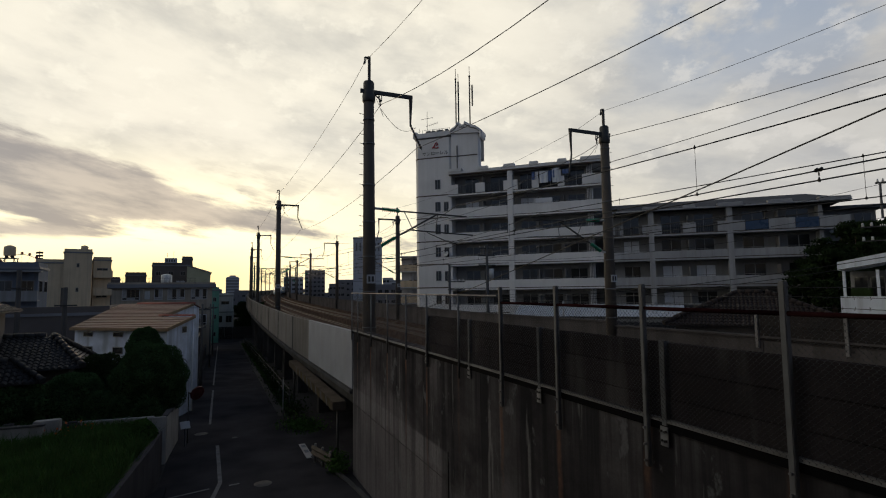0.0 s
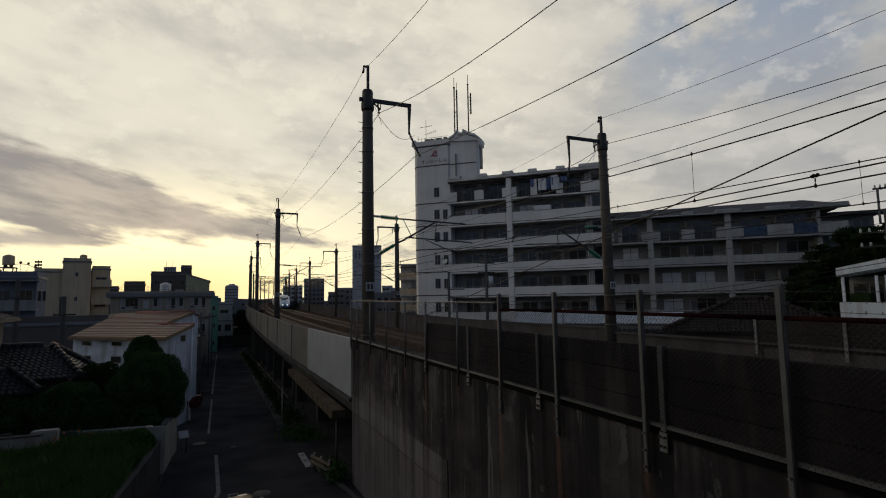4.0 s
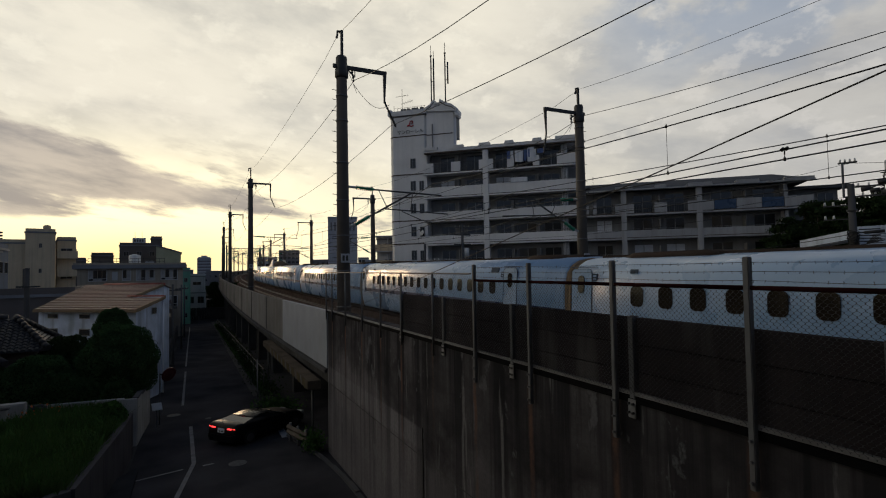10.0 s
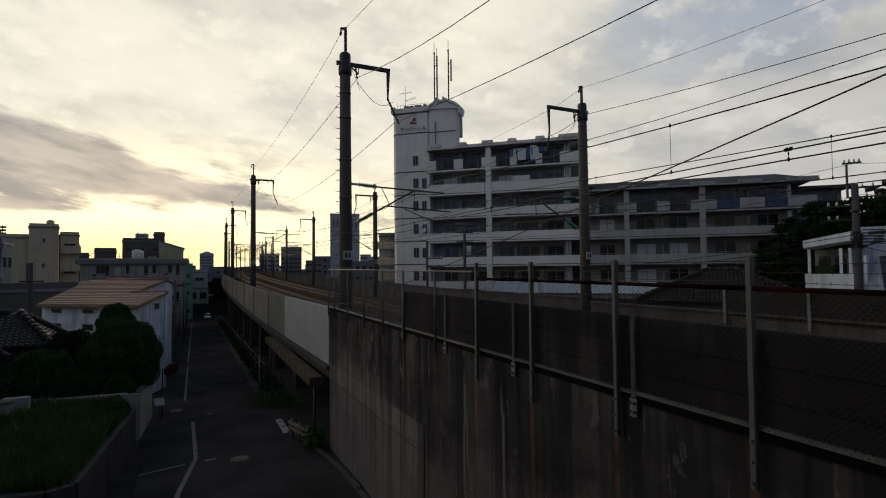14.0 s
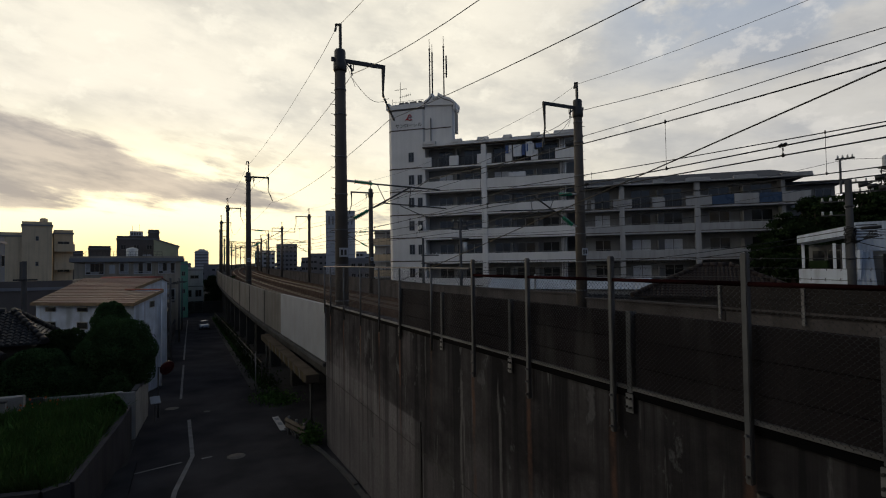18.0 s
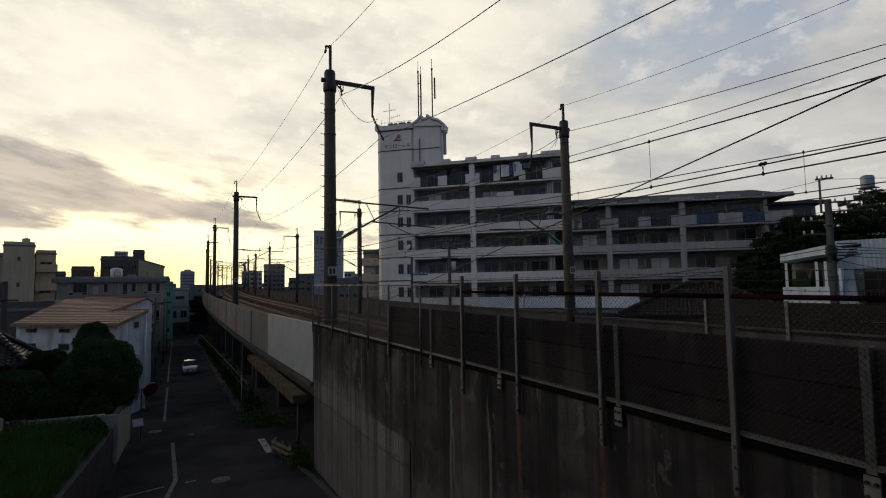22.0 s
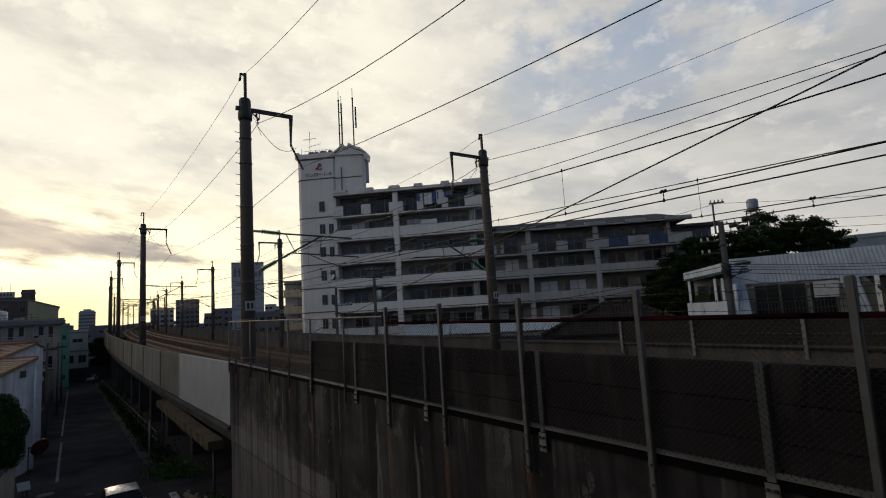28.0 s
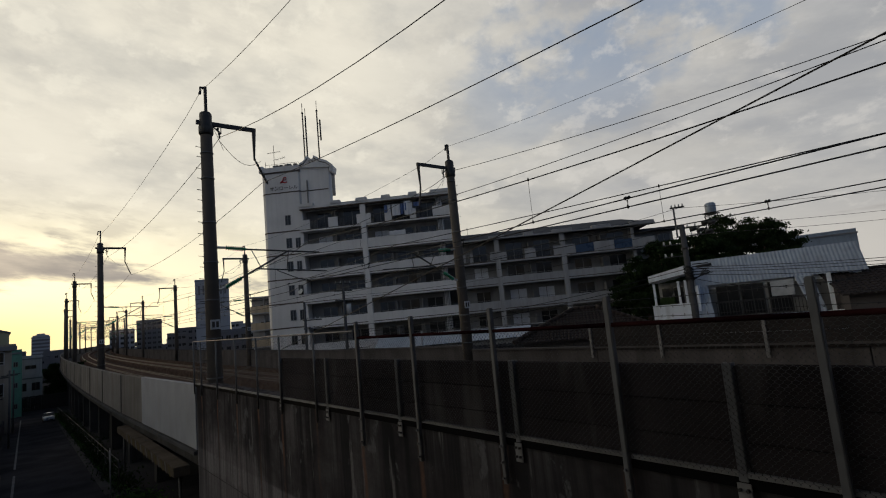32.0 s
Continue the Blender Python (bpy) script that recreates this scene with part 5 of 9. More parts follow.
def train_car(kind, pantograph=None, wide_windows=False, few=False):
    """A car about its middle, its running direction to -y. kind: head, middle or tail."""
    L = 27.35 if kind != "middle" else 25.0
    car = thing("train_car", pose(0, 0, 0), {"head": "pale blue-white high-speed train leading car with beaked nose", "tail": "pale blue-white high-speed train rear car with long beaked nose",
                                             "middle": "pale blue-white high-speed train car with small rounded windows"}[kind], "train", "cars of the train")
    y0, y1 = -L / 2 + 0.22, L / 2 - 0.22
    rows = []
    flip = -1 if kind == "tail" else 1
    if kind == "middle":
        for y in (y0, y0 + 0.08, y1 - 0.08, y1):
            k = 0.97 if y in (y0, y1) else 1.0
            rows.append([(x * k, y, 0.25 + (z - 0.25) * (k if z > 3 else 1)) for x, z in RING])
    else:
        tip = -L / 2
        nose = [(0.0, 0.12, 1.05, 0.55), (0.12, 0.42, 1.22, 0.40), (0.5, 0.72, 1.40, 0.28), (1.2, 0.98, 1.63, 0.24), (2.0, 1.2, 1.86, 0.22), (2.9, 1.36, 2.19, 0.22), (3.7, 1.46, 2.55, 0.22), (4.4, 1.52, 2.84, 0.22), (5.3, 1.58, 3.09, 0.22),
                (6.5, 1.63, 3.30, 0.22), (7.9, 1.65, 3.43, 0.22), (9.2, 1.67, 3.49, 0.22), (10.4, 1.68, 3.53, 0.22), (11.5, 1.68, 3.54, 0.22)]
        for s, w, h, lo in nose:
            ring = []
            shoulder = max(0.0, min(1.0, (s - 2.9) / 5.0))
            for x, z in RING:
                f = (z - 0.22) / (3.54 - 0.22)
                xx = x / 1.68
                # the low wings of the nose run beside a narrower canopy
                pinch = 1.0 - 0.28 * (1 - shoulder) * max(0.0, f - 0.45) / 0.55 * (1 if s > 2 else 0.5)
                ring.append((xx * w * pinch, tip + s, lo + (h - lo) * f))
            rows.append(ring)
        rows.append([(x, y1 - 0.08, z) for x, z in RING])
        rows.append([(x * 0.97, y1, 0.25 + (z - 0.25) * (0.97 if z > 3 else 1)) for x, z in RING])
        if flip < 0:
            rows = [[(x, -y, z) for x, y, z in r] for r in rows]
    skin = rows
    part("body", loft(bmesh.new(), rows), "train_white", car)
    # fittings of one side: first window, how many, doors, small high windows, vents
    if kind != "middle":
        first, n, doors, high, vents = -2.945, 13, (-4.5, 11.6), (-5.5,), ((-2.9, 0), (9.5, 1))
    elif few:
        first, n, doors, high, vents = -4.70, 10, (-8.65, 8.4), (11.6,), ((-4.7, 0), (4.7, 1))
    elif wide_windows:
        first, n, doors, high, vents = -7.35, 16, (-8.75, 9.7), (11.45,), ((-7.4, 0), (8.4, 1))
    elif pantograph is not None:
        first, n, doors, high, vents = -10.05, 19, (-11.75, 10.6), (), ((-9.95, 0), (8.6, 1))
    else:
        first, n, doors, high, vents = -7.35, 17, (-8.75, 11.75), (), ((-7.4, 0), (9.5, 1))
    for side in (-1, 1):
        rz = 0 if side < 0 else math.pi
        for k in range(n):
            shared("window", win_big if wide_windows else win_small, car, (side * 1.668, (first + 1.04 * k) * flip, 2.30), rz)
        for d in doors:
            shared("door", door_me, car, (side * 1.668, d * flip, 2.20), rz)
            shared("door_seam", seam_me, car, (side * 1.676, d * flip, 2.20), rz)
            shared("door_window", win_door, car, (side * 1.655, d * flip, 2.62), rz)
            shared("rain_gutter", rain_me, car, (side * 1.49, d * flip, 3.20), rz)
            ins = 0.62 if d < 0 else -0.62
            sg = shared("door_sign", sign_me, car, (side * 1.60, (d + ins) * flip, 2.86), rz, "small dark destination sign with pale bars")
            shared("door_sign_bar", sign_face, sg, (0, 0, 0))
        for d in high:
            shared("small_window", win_high, car, (side * 1.615, d * flip, 2.76), rz)
        for d, small in vents:
            shared("vent", vent_small if small else vent_me, car, (side * 1.515, d * flip, 3.05), rz)
        bm = bmesh.new()
        a, b = (y0, y1) if kind == "middle" else ((-L / 2 + 9.5, y1) if flip > 0 else (y0, L / 2 - 9.5))
        x = side * 1.688
        box(bm, (min(x, x - side * 0.02), a, 1.44), (max(x, x - side * 0.02), b, 1.66))
        part("stripe", bm, "train_blue", car, "thin dark blue stripe")
    # low brown cable duct along the roof, with flat covers over the equipment
    bm = bmesh.new()
    a, b = (y0 + 0.3, y1 - 0.3) if kind == "middle" else ((-L / 2 + 11.5, y1 - 0.3) if flip > 0 else (y0 + 0.3, L / 2 - 11.5))
    if kind == "middle":
        box(bm, (-0.46, a, 3.50), (0.46, b, 3.60))
        if pantograph is None:
            for yv, half in ((a + 2.2, 1.3), (b - 3.0, 1.8)):
                loft(bm, [[(-0.9 * w, y, 3.46), (-0.75 * w, y, 3.46 + h), (0.75 * w, y, 3.46 + h), (0.9 * w, y, 3.46)] for y, w, h in ((yv - half, 0.8, 0.05), (yv - half + 0.5, 0.9, 0.19), (yv + half - 0.5, 0.9, 0.19), (yv + half, 0.8, 0.05))])
        part("roof_gear", bm, "cable_cover", car, "low brown roof duct and covers")
    bm = bmesh.new()
    box(bm, (-1.3, y0 + (3 if kind != "middle" else 0.5), 0.18), (1.3, y1 - (0.5 if kind == "middle" else 3), 0.24))
    part("underframe", bm, "train_under", car)
    for d in (-8.75, 8.75):
        bogie(car, d)
    ends = [y1] if kind == "head" else [y0] if kind == "tail" else [y0, y1]
    for e in ends:
        s = 1 if e > 0 else -1
        rows = [[(x * k, e + s * o, 0.3 + (z - 0.3) * k) for x, z in RING] for o, k in ((0.0, 0.985), (0.05, 0.985), (0.06, 0.965), (0.09, 0.965), (0.10, 0.985), (0.14, 0.985), (0.15, 0.965), (0.215, 0.965))]
        part("gangway", loft(bmesh.new(), rows), "gangway", car, "tan gangway cover")
    if kind != "middle":
        t = -L / 2 * flip
        def nose_pt(q, u, sg, out):
            """A place on the nose skin: q behind the tip, u steps down from the crown, on side sg."""
            j = max(i for i in range(len(nose) - 1) if nose[i][0] <= q)
            g = (q - nose[j][0]) / (nose[j + 1][0] - nose[j][0])
            i = min(int(u), len(SEC) - 2)
            f = u - i
            pa, pb = (Vector(skin[j + e][i]).lerp(Vector(skin[j + e][i + 1]), f) for e in (0, 1))
            p = pa.lerp(pb, g)
            return Vector((abs(p.x) * sg * (1 + out * 0.6), p.y, p.z + out))
        # windscreen over the crown, running back into a drop-shaped pane on each side
        grid = [(2.9, 0.9), (3.15, 1.9), (3.4, 2.6), (3.7, 3.1), (4.0, 3.4)]
        bm = bmesh.new()
        vs = [[bm.verts.new(nose_pt(q, abs(k) / 6 * U, 1 if k >= 0 else -1, 0.03)) for k in range(-6, 7)] for q, U in grid]
        for ra, rb in zip(vs[:-1], vs[1:]):
            for k in range(12):
                bm.faces.new((ra[k], ra[k + 1], rb[k + 1], rb[k])).smooth = True
        part("windscreen", bm, "train_glass", car)
        for s in (-1, 1):
            bm = bmesh.new()
            grid = [(4.06, 0.9, 3.45), (4.45, 1.2, 3.5), (4.9, 1.6, 3.4), (5.3, 2.0, 3.2), (5.6, 2.5, 2.9)]
            vs = [[bm.verts.new(nose_pt(q, ua + (ub - ua) * k / 5, s, 0.03)) for k in range(6)] for q, ua, ub in grid]
            for ra, rb in zip(vs[:-1], vs[1:]):
                for k in range(5):
                    bm.faces.new((ra[k], ra[k + 1], rb[k + 1], rb[k])).smooth = True
            part("side_glass", bm, "train_glass", car)
            bm = bmesh.new()
            rod(bm, (s * 0.42, (-L / 2 + 0.22) * flip, 0.98), (s * 0.42, (-L / 2 + 0.26) * flip, 0.98), 0.15, seg=12)
            part("headlamp" if kind == "head" else "tail_lamp", bm, "headlamp" if kind == "head" else "train_glass", car, "lit white headlamp" if kind == "head" else "unlit lamp")
    if pantograph is not None:
        PY = pantograph
        # sloping side shields with the raised pantograph between them
        for s in (-1, 1):
            bm = bmesh.new()
            vs = [bm.verts.new((s * x, y, z)) for x, y, z in ((1.28, PY - 7.2, 3.34), (1.2, PY - 6.7, 3.85), (1.08, PY - 6.1, 4.4), (1.02, PY - 5.5, 4.6), (1.0, PY - 4.7, 4.64), (1.02, PY - 4.0, 4.55), (1.1, PY - 3.2, 4.2), (1.2, PY - 2.5, 3.75), (1.28, PY - 1.7, 3.34))]
            ws_ = [bm.verts.new((s * (x - 0.08), y, z)) for x, y, z in ((1.28, PY - 7.2, 3.34), (1.2, PY - 6.7, 3.85), (1.08, PY - 6.1, 4.4), (1.02, PY - 5.5, 4.6), (1.0, PY - 4.7, 4.64), (1.02, PY - 4.0, 4.55), (1.1, PY - 3.2, 4.2), (1.2, PY - 2.5, 3.75), (1.28, PY - 1.7, 3.34))]
            bm.faces.new(vs)
            bm.faces.new(ws_[::-1])
            for k in range(9):
                bm.faces.new((vs[k], ws_[k], ws_[(k + 1) % 9], vs[(k + 1) % 9]))
            part("side_shield", bm, "cover", car, "pale pantograph side shield")
        bm = bmesh.new()
        rows = []
        for y, w, h in ((PY - 11.4, 0.7, 3.58), (PY - 10.4, 1.0, 3.80), (PY - 9.0, 1.05, 4.08), (PY - 7.4, 1.0, 4.30), (PY - 6.6, 0.92, 4.34), (PY - 5.8, 0.8, 4.2)):
            rows.append([(w * c, y, 3.5 + (h - 3.5) * sn) for c, sn in ((-1.2, 0), (-0.95, 0.7), (-0.5, 1), (0.5, 1), (0.95, 0.7), (1.2, 0))])
        loft(bm, rows)
        part("insulator_cover", bm, "cable_cover", car, "sloping brown cable cover")
        bm = bmesh.new()
        pipe(bm, [(0, PY - 2.6, 3.7), (0, PY - 4.8, 4.4), (0, PY - 3.6, 5.0)], 0.05)
        box(bm, (-0.95, PY - 3.7, 5.0), (0.95, PY - 3.45, 5.06))
        part("pantograph", bm, "steel_dark", car)
    return car


head = train_car("head")
mid_plain = train_car("middle")
mid_panto = train_car("middle", pantograph=10.8, few=True)
mid_wide = train_car("middle", wide_windows=True)
train = [head, mid_panto, mid_plain, copy_thing(mid_plain, pose(0, 0, 0)), copy_thing(mid_plain, pose(0, 0, 0)), mid_wide, train_car("middle", pantograph=-0.6), train_car("tail")]
train_at = [27.35 / 2 + (0 if k == 0 else 27.35 / 2 + 12.5 + 25 * (k - 1)) for k in range(7)] + [27.35 + 150 + 27.35 / 2]

# ---------------------------------------------------------------- street cars


def street_car(name, label, paint, L, W, H, hatch):
    """A car about its middle on the ground, nose to +y."""
    car = thing(name, pose(0, 0, 0), label, "car")
    h2, w2 = L / 2, W / 2
    if hatch:
        side = [(-h2, 0.42, 0.95), (-h2 + 0.12, 0.75, 1.0), (-h2 + 0.25, 1.0, 1.0), (-h2 + 0.9, 1.02, 1.0), (h2 - 0.95, 0.96, 1.0), (h2 - 0.35, 0.80, 0.96), (h2 - 0.08, 0.62, 0.90), (h2, 0.45, 0.84)]
        roof = [(-h2 + 0.22, 1.0, 0.92), (-h2 + 0.55, H - 0.08, 0.80), (-h2 + 1.2, H, 0.78), (-0.2, H - 0.01, 0.78), (0.15, H - 0.07, 0.80), (h2 - 0.95, 0.97, 0.92)]
    else:
        side = [(-h2, 0.55, 0.90), (-h2 + 0.06, 0.98, 0.94), (-h2 + 0.3, 1.06, 0.98), (-h2 + 1.2, 1.0, 1.0), (h2 - 1.5, 0.97, 1.0), (h2 - 0.6, 0.86, 0.95), (h2 - 0.1, 0.66, 0.82), (h2, 0.48, 0.74)]
        roof = [(-h2 + 0.50, 1.03, 0.88), (-h2 + 1.25, H - 0.09, 0.76), (-h2 + 1.75, H - 0.01, 0.74), (-0.25, H - 0.02, 0.73), (0.2, H - 0.14, 0.75), (h2 - 1.6, 0.98, 0.89)]
    rows = []
    for y, z, k in side:
        w = w2 * k
        rows.append([(-w * 0.93, y, 0.22), (-w, y, 0.42), (-w, y, z - 0.16), (-w * 0.95, y, z - 0.03), (-w * 0.8, y, z), (w * 0.8, y, z), (w * 0.95, y, z - 0.03), (w, y, z - 0.16), (w, y, 0.42), (w * 0.93, y, 0.22)])
    part("body", loft(bmesh.new(), rows), paint, car)
    rows = [[(-w2 * k, y, z - 0.04), (-w2 * k * 0.93, y, z), (0, y, z + 0.025), (w2 * k * 0.93, y, z), (w2 * k, y, z - 0.04)] for y, z, k in roof[1:5]]
    bm = bmesh.new()
    vs = [[bm.verts.new(p) for p in r] for r in rows]
    for a, b in zip(vs[:-1], vs[1:]):
        for k in range(4):
            bm.faces.new((a[k], a[k + 1], b[k + 1], b[k])).smooth = True
    part("roof", bm, paint, car)

    def pane(nm, pts):
        bm = bmesh.new()
        bm.faces.new([bm.verts.new(p) for p in pts])
        part(nm, bm, "car_glass", car)
    r = roof
    pane("rear_glass", [(-w2 * r[0][2], r[0][0], r[0][1] - 0.01), (w2 * r[0][2], r[0][0], r[0][1] - 0.01), (w2 * r[1][2] * 0.97, r[1][0], r[1][1] - 0.02), (-w2 * r[1][2] * 0.97, r[1][0], r[1][1] - 0.02)])
    pane("windscreen", [(-w2 * r[5][2], r[5][0], r[5][1] - 0.01), (w2 * r[5][2], r[5][0], r[5][1] - 0.01), (w2 * r[4][2] * 0.97, r[4][0], r[4][1] - 0.02), (-w2 * r[4][2] * 0.97, r[4][0], r[4][1] - 0.02)])
    for s in (-1, 1):
        pane("side_glass", [(s * w2 * 0.965, r[0][0] + 0.1, r[0][1] - 0.02), (s * w2 * r[1][2], r[1][0], r[1][1] - 0.05), (s * w2 * r[2][2], r[2][0], r[2][1] - 0.05), (s * w2 * r[3][2], r[3][0], r[3][1] - 0.05),
                            (s * w2 * r[4][2], r[4][0], r[4][1] - 0.05), (s * w2 * 0.965, r[5][0] - 0.05, r[5][1] - 0.02)])
        for y in (-h2 + 0.85, h2 - 0.88):
            wh = part("wheel", rod(bmesh.new(), (s * (w2 - 0.19), y, 0.32), (s * (w2 + 0.005), y, 0.32), 0.32, seg=18), "tyre", car)
            part("rim", rod(bmesh.new(), (s * (w2 - 0.02), y, 0.32), (s * (w2 + 0.012), y, 0.32), 0.2, seg=14), "rim", wh)
        part("mirror", bevel_box(bmesh.new(), (s * (w2 + 0.02) - 0.08, h2 - 1.75, 0.90), (s * (w2 + 0.02) + 0.08, h2 - 1.63, 1.0), 0.03), paint, car)
        part("headlamp", bevel_box(bmesh.new(), (s * w2 * 0.66 - 0.2, h2 - 0.42, 0.60), (s * w2 * 0.66 + 0.17, h2 - 0.10, 0.74), 0.03), "car_head", car)
        for c, half in ((0.56, 0.13), (0.82, 0.09)):
            bm = bevel_box(bmesh.new(), (s * w2 * c - half, -h2 - 0.02 + 0.05 * (c > 0.6), 0.835 + 0.01 * (c > 0.6)), (s * w2 * c + half, -h2 + 0.12, 0.89 + 0.01 * (c > 0.6)), 0.02)
            part("tail_lamp", bm, "car_tail" if not hatch else "red_sign", car, "lit red tail lamp" if not hatch else "")
    y = -h2 - 0.015
    part("rear_plate", box(bmesh.new(), (-0.2, y, 0.66), (0.2, y + 0.03, 0.86)), "plate", car, "pale number plate with dark bars")
    for q in (-0.13, 0.03):
        part("plate_bar", box(bmesh.new(), (q, y - 0.006, 0.69), (q + 0.12, y, 0.76)), "sign_dark", car)
    part("front_plate", box(bmesh.new(), (-0.165, h2 - 0.01, 0.42), (0.165, h2 + 0.02, 0.57)), "plate", car, "pale number plate")
    part("grille", bevel_box(bmesh.new(), (-0.55, h2 - 0.09, 0.26), (0.55, h2 + 0.012, 0.41), 0.02), "black_paint", car)
    part("upper_grille", bevel_box(bmesh.new(), (-0.42, h2 - 0.12, 0.585), (0.42, h2 - 0.02, 0.635), 0.015), "black_paint", car)
    part("badge", rod(bmesh.new(), (0, h2 - 0.10, 0.66), (0, h2 - 0.045, 0.655), 0.05, seg=10), "rim", car)
    for q in (-0.35, 0.3):
        part("wiper", rod(bmesh.new(), (q, roof[5][0] - 0.02, roof[5][1] + 0.02), (q + 0.45, roof[5][0] - 0.22, roof[5][1] + 0.12), 0.012, seg=5), "black_paint", car)
    if not hatch:
        bm = box(bmesh.new(), (-0.11, -h2 + 1.30, H - 0.085), (0.11, -h2 + 1.34, H - 0.065))
        part("high_brake_lamp", bm, "car_tail", car, "lit red high brake lamp")
        part("bumper", bevel_box(bmesh.new(), (-w2 * 0.88, -h2 - 0.03, 0.34), (w2 * 0.88, -h2 + 0.1, 0.58), 0.04), paint, car)
    for ob in car.children_recursive:
        ob.data.transform(Matrix.Diagonal((0.74, 0.76, 0.74, 1) if hatch else (0.86, 0.84, 0.80, 1)))
    return car


black_car = street_car("black_sedan", "black saloon car with its brake lamps lit", "car_black", 4.7, 1.85, 1.25, False)
white_car = street_car("silver_hatchback", "silver-white hatchback car driving up the street", "car_white", 4.0, 1.70, 1.50, True)
white_car_far = street_car("silver_hatchback", "silver-white hatchback car far down the street", "car_white", 4.0, 1.70, 1.50, True)

# ---------------------------------------------------------------- apartment block
# local x runs along the front, local -y is the street side
FA = Matrix.Translation((25.3, 57.3, 0)) @ Matrix.Rotation(math.atan2(-0.673, 0.74), 4, "Z")
apt = thing("apartment_block", FA, "long pale apartment block with dark recessed balconies and a stair tower", "apartment block")


def fbox(name, lo, hi, material, parent=None, r=0.0, label=""):
    bm = bmesh.new()
    bevel_box(bm, lo, hi, r) if r else box(bm, lo, hi)
    return part(name, bm, material, parent or apt, label)


def flat_window(parent, x, z, w, h, y, panes=2, curtain=None):
    """A sliding window or door in a frame, set in the back wall of a balcony."""
    fr = bmesh.new()
    t = 0.06
    box(fr, (x - w / 2, y - 0.05, z), (x - w / 2 + t, y + 0.02, z + h))
    box(fr, (x + w / 2 - t, y - 0.05, z), (x + w / 2, y + 0.02, z + h))
    box(fr, (x - w / 2 + t, y - 0.05, z), (x + w / 2 - t, y + 0.02, z + t))
    box(fr, (x - w / 2 + t, y - 0.05, z + h - t), (x + w / 2 - t, y + 0.02, z + h))
    for k in range(1, panes):
        xx = x - w / 2 + w * k / panes
        box(fr, (xx - 0.035, y - 0.045, z + t), (xx + 0.035, y + 0.01, z + h - t))
    f = part("window", fr, "frame", parent)
    part("pane", box(bmesh.new(), (x - w / 2 + t, y - 0.02, z + t), (x + w / 2 - t, y - 0.005, z + h - t)), curtain or "glass", f)
    return f


rn = random.Random(11)
BACK = 1.55
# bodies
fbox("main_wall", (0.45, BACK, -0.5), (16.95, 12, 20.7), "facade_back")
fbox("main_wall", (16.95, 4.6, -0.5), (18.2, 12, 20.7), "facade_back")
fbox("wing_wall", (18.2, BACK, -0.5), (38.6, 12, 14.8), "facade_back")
tower_poly = [(-4.42, 0.62), (-3.95, 0.15), (0.15, 0.15), (0.42, 0.42), (0.42, 9.0), (-4.42, 9.0)]
part("stair_tower", prism(bmesh.new(), tower_poly, -0.5, 26.0), "facade", apt)
poly = [(0.42, 0.2), (3.85, 0.2), (4.05, 0.4), (4.05, 0.75), (0.42, 0.75)]
part("lift_tower", prism(bmesh.new(), poly, 21.0, 26.0), "facade", apt)
bm = bmesh.new()
GABLE = [(0.40, 25.9), (0.40, 26.42), (0.95, 26.72), (1.42, 27.28), (1.62, 27.12), (1.62, 26.86), (2.12, 26.86), (2.2, 27.28), (2.95, 26.78), (3.7, 26.5), (4.35, 25.95), (4.35, 25.6)]
vs = [[bm.verts.new((x, y, z)) for x, z in GABLE] for y in (-0.04, 2.2)]
bm.faces.new(vs[0][::-1])
bm.faces.new(vs[1])
for k in range(len(GABLE)):
    j = (k + 1) % len(GABLE)
    bm.faces.new((vs[0][k], vs[0][j], vs[1][j], vs[1][k]))
bmesh.ops.recalc_face_normals(bm, faces=bm.faces[:])
part("tower_gable", bm, "facade", apt)
# raking mouldings below the gable edges: a dark line with a pale roll above it
for pts in ([(0.42, 26.12), (0.98, 26.42), (1.45, 26.95)], [(2.2, 26.95), (2.95, 26.45), (3.72, 26.15), (4.3, 25.66)]):
    for off, th, y, mt, nm in ((-0.10, 0.10, -0.075, "dark_wall", "gable_moulding"), (0.02, 0.13, -0.12, "facade", "gable_roll")):
        bm = bmesh.new()
        for (x0, z0), (x1, z1) in zip(pts[:-1], pts[1:]):
            z0, z1 = z0 + off, z1 + off
            vs = [bm.verts.new(p) for p in ((x0, y, z0), (x1, y, z1), (x1, y, z1 + th), (x0, y, z0 + th), (x0, 0.02, z0), (x1, 0.02, z1), (x1, 0.02, z1 + th), (x0, 0.02, z0 + th))]
            for f in ((0, 1, 2, 3), (7, 6, 5, 4), (0, 4, 5, 1), (3, 2, 6, 7), (0, 3, 7, 4), (1, 5, 6, 2)):
                bm.faces.new([vs[i] for i in f])
        part(nm, bm, mt, apt)
fbox("cornice_end", (4.06, -0.1, 25.0), (4.42, 1.7, 25.95), "facade", r=0.08)
# darker wall colour carries the shade of this side face
fbox("tower_side_box", (0.43, 0.76, 22.6), (4.05, 2.3, 25.58), "facade_back")
fbox("gable_grille", (1.55, -0.06, 26.42), (2.2, 0.0, 26.68), "dark_wall")
for k in range(3):
    fbox("grille_bar", (1.58, -0.09, 26.46 + 0.075 * k), (2.17, -0.062, 26.49 + 0.075 * k), "facade")
# dark strip that stands in for the shade below the cornice
part("cornice_shadow_strip", prism(bmesh.new(), [(-4.46, 0.58), (-3.98, 0.09), (0.4, 0.09), (0.4, 0.3), (-4.46, 0.8)], 25.55, 25.72), "dark_wall", apt, "dark strip for the shade under the cornice")
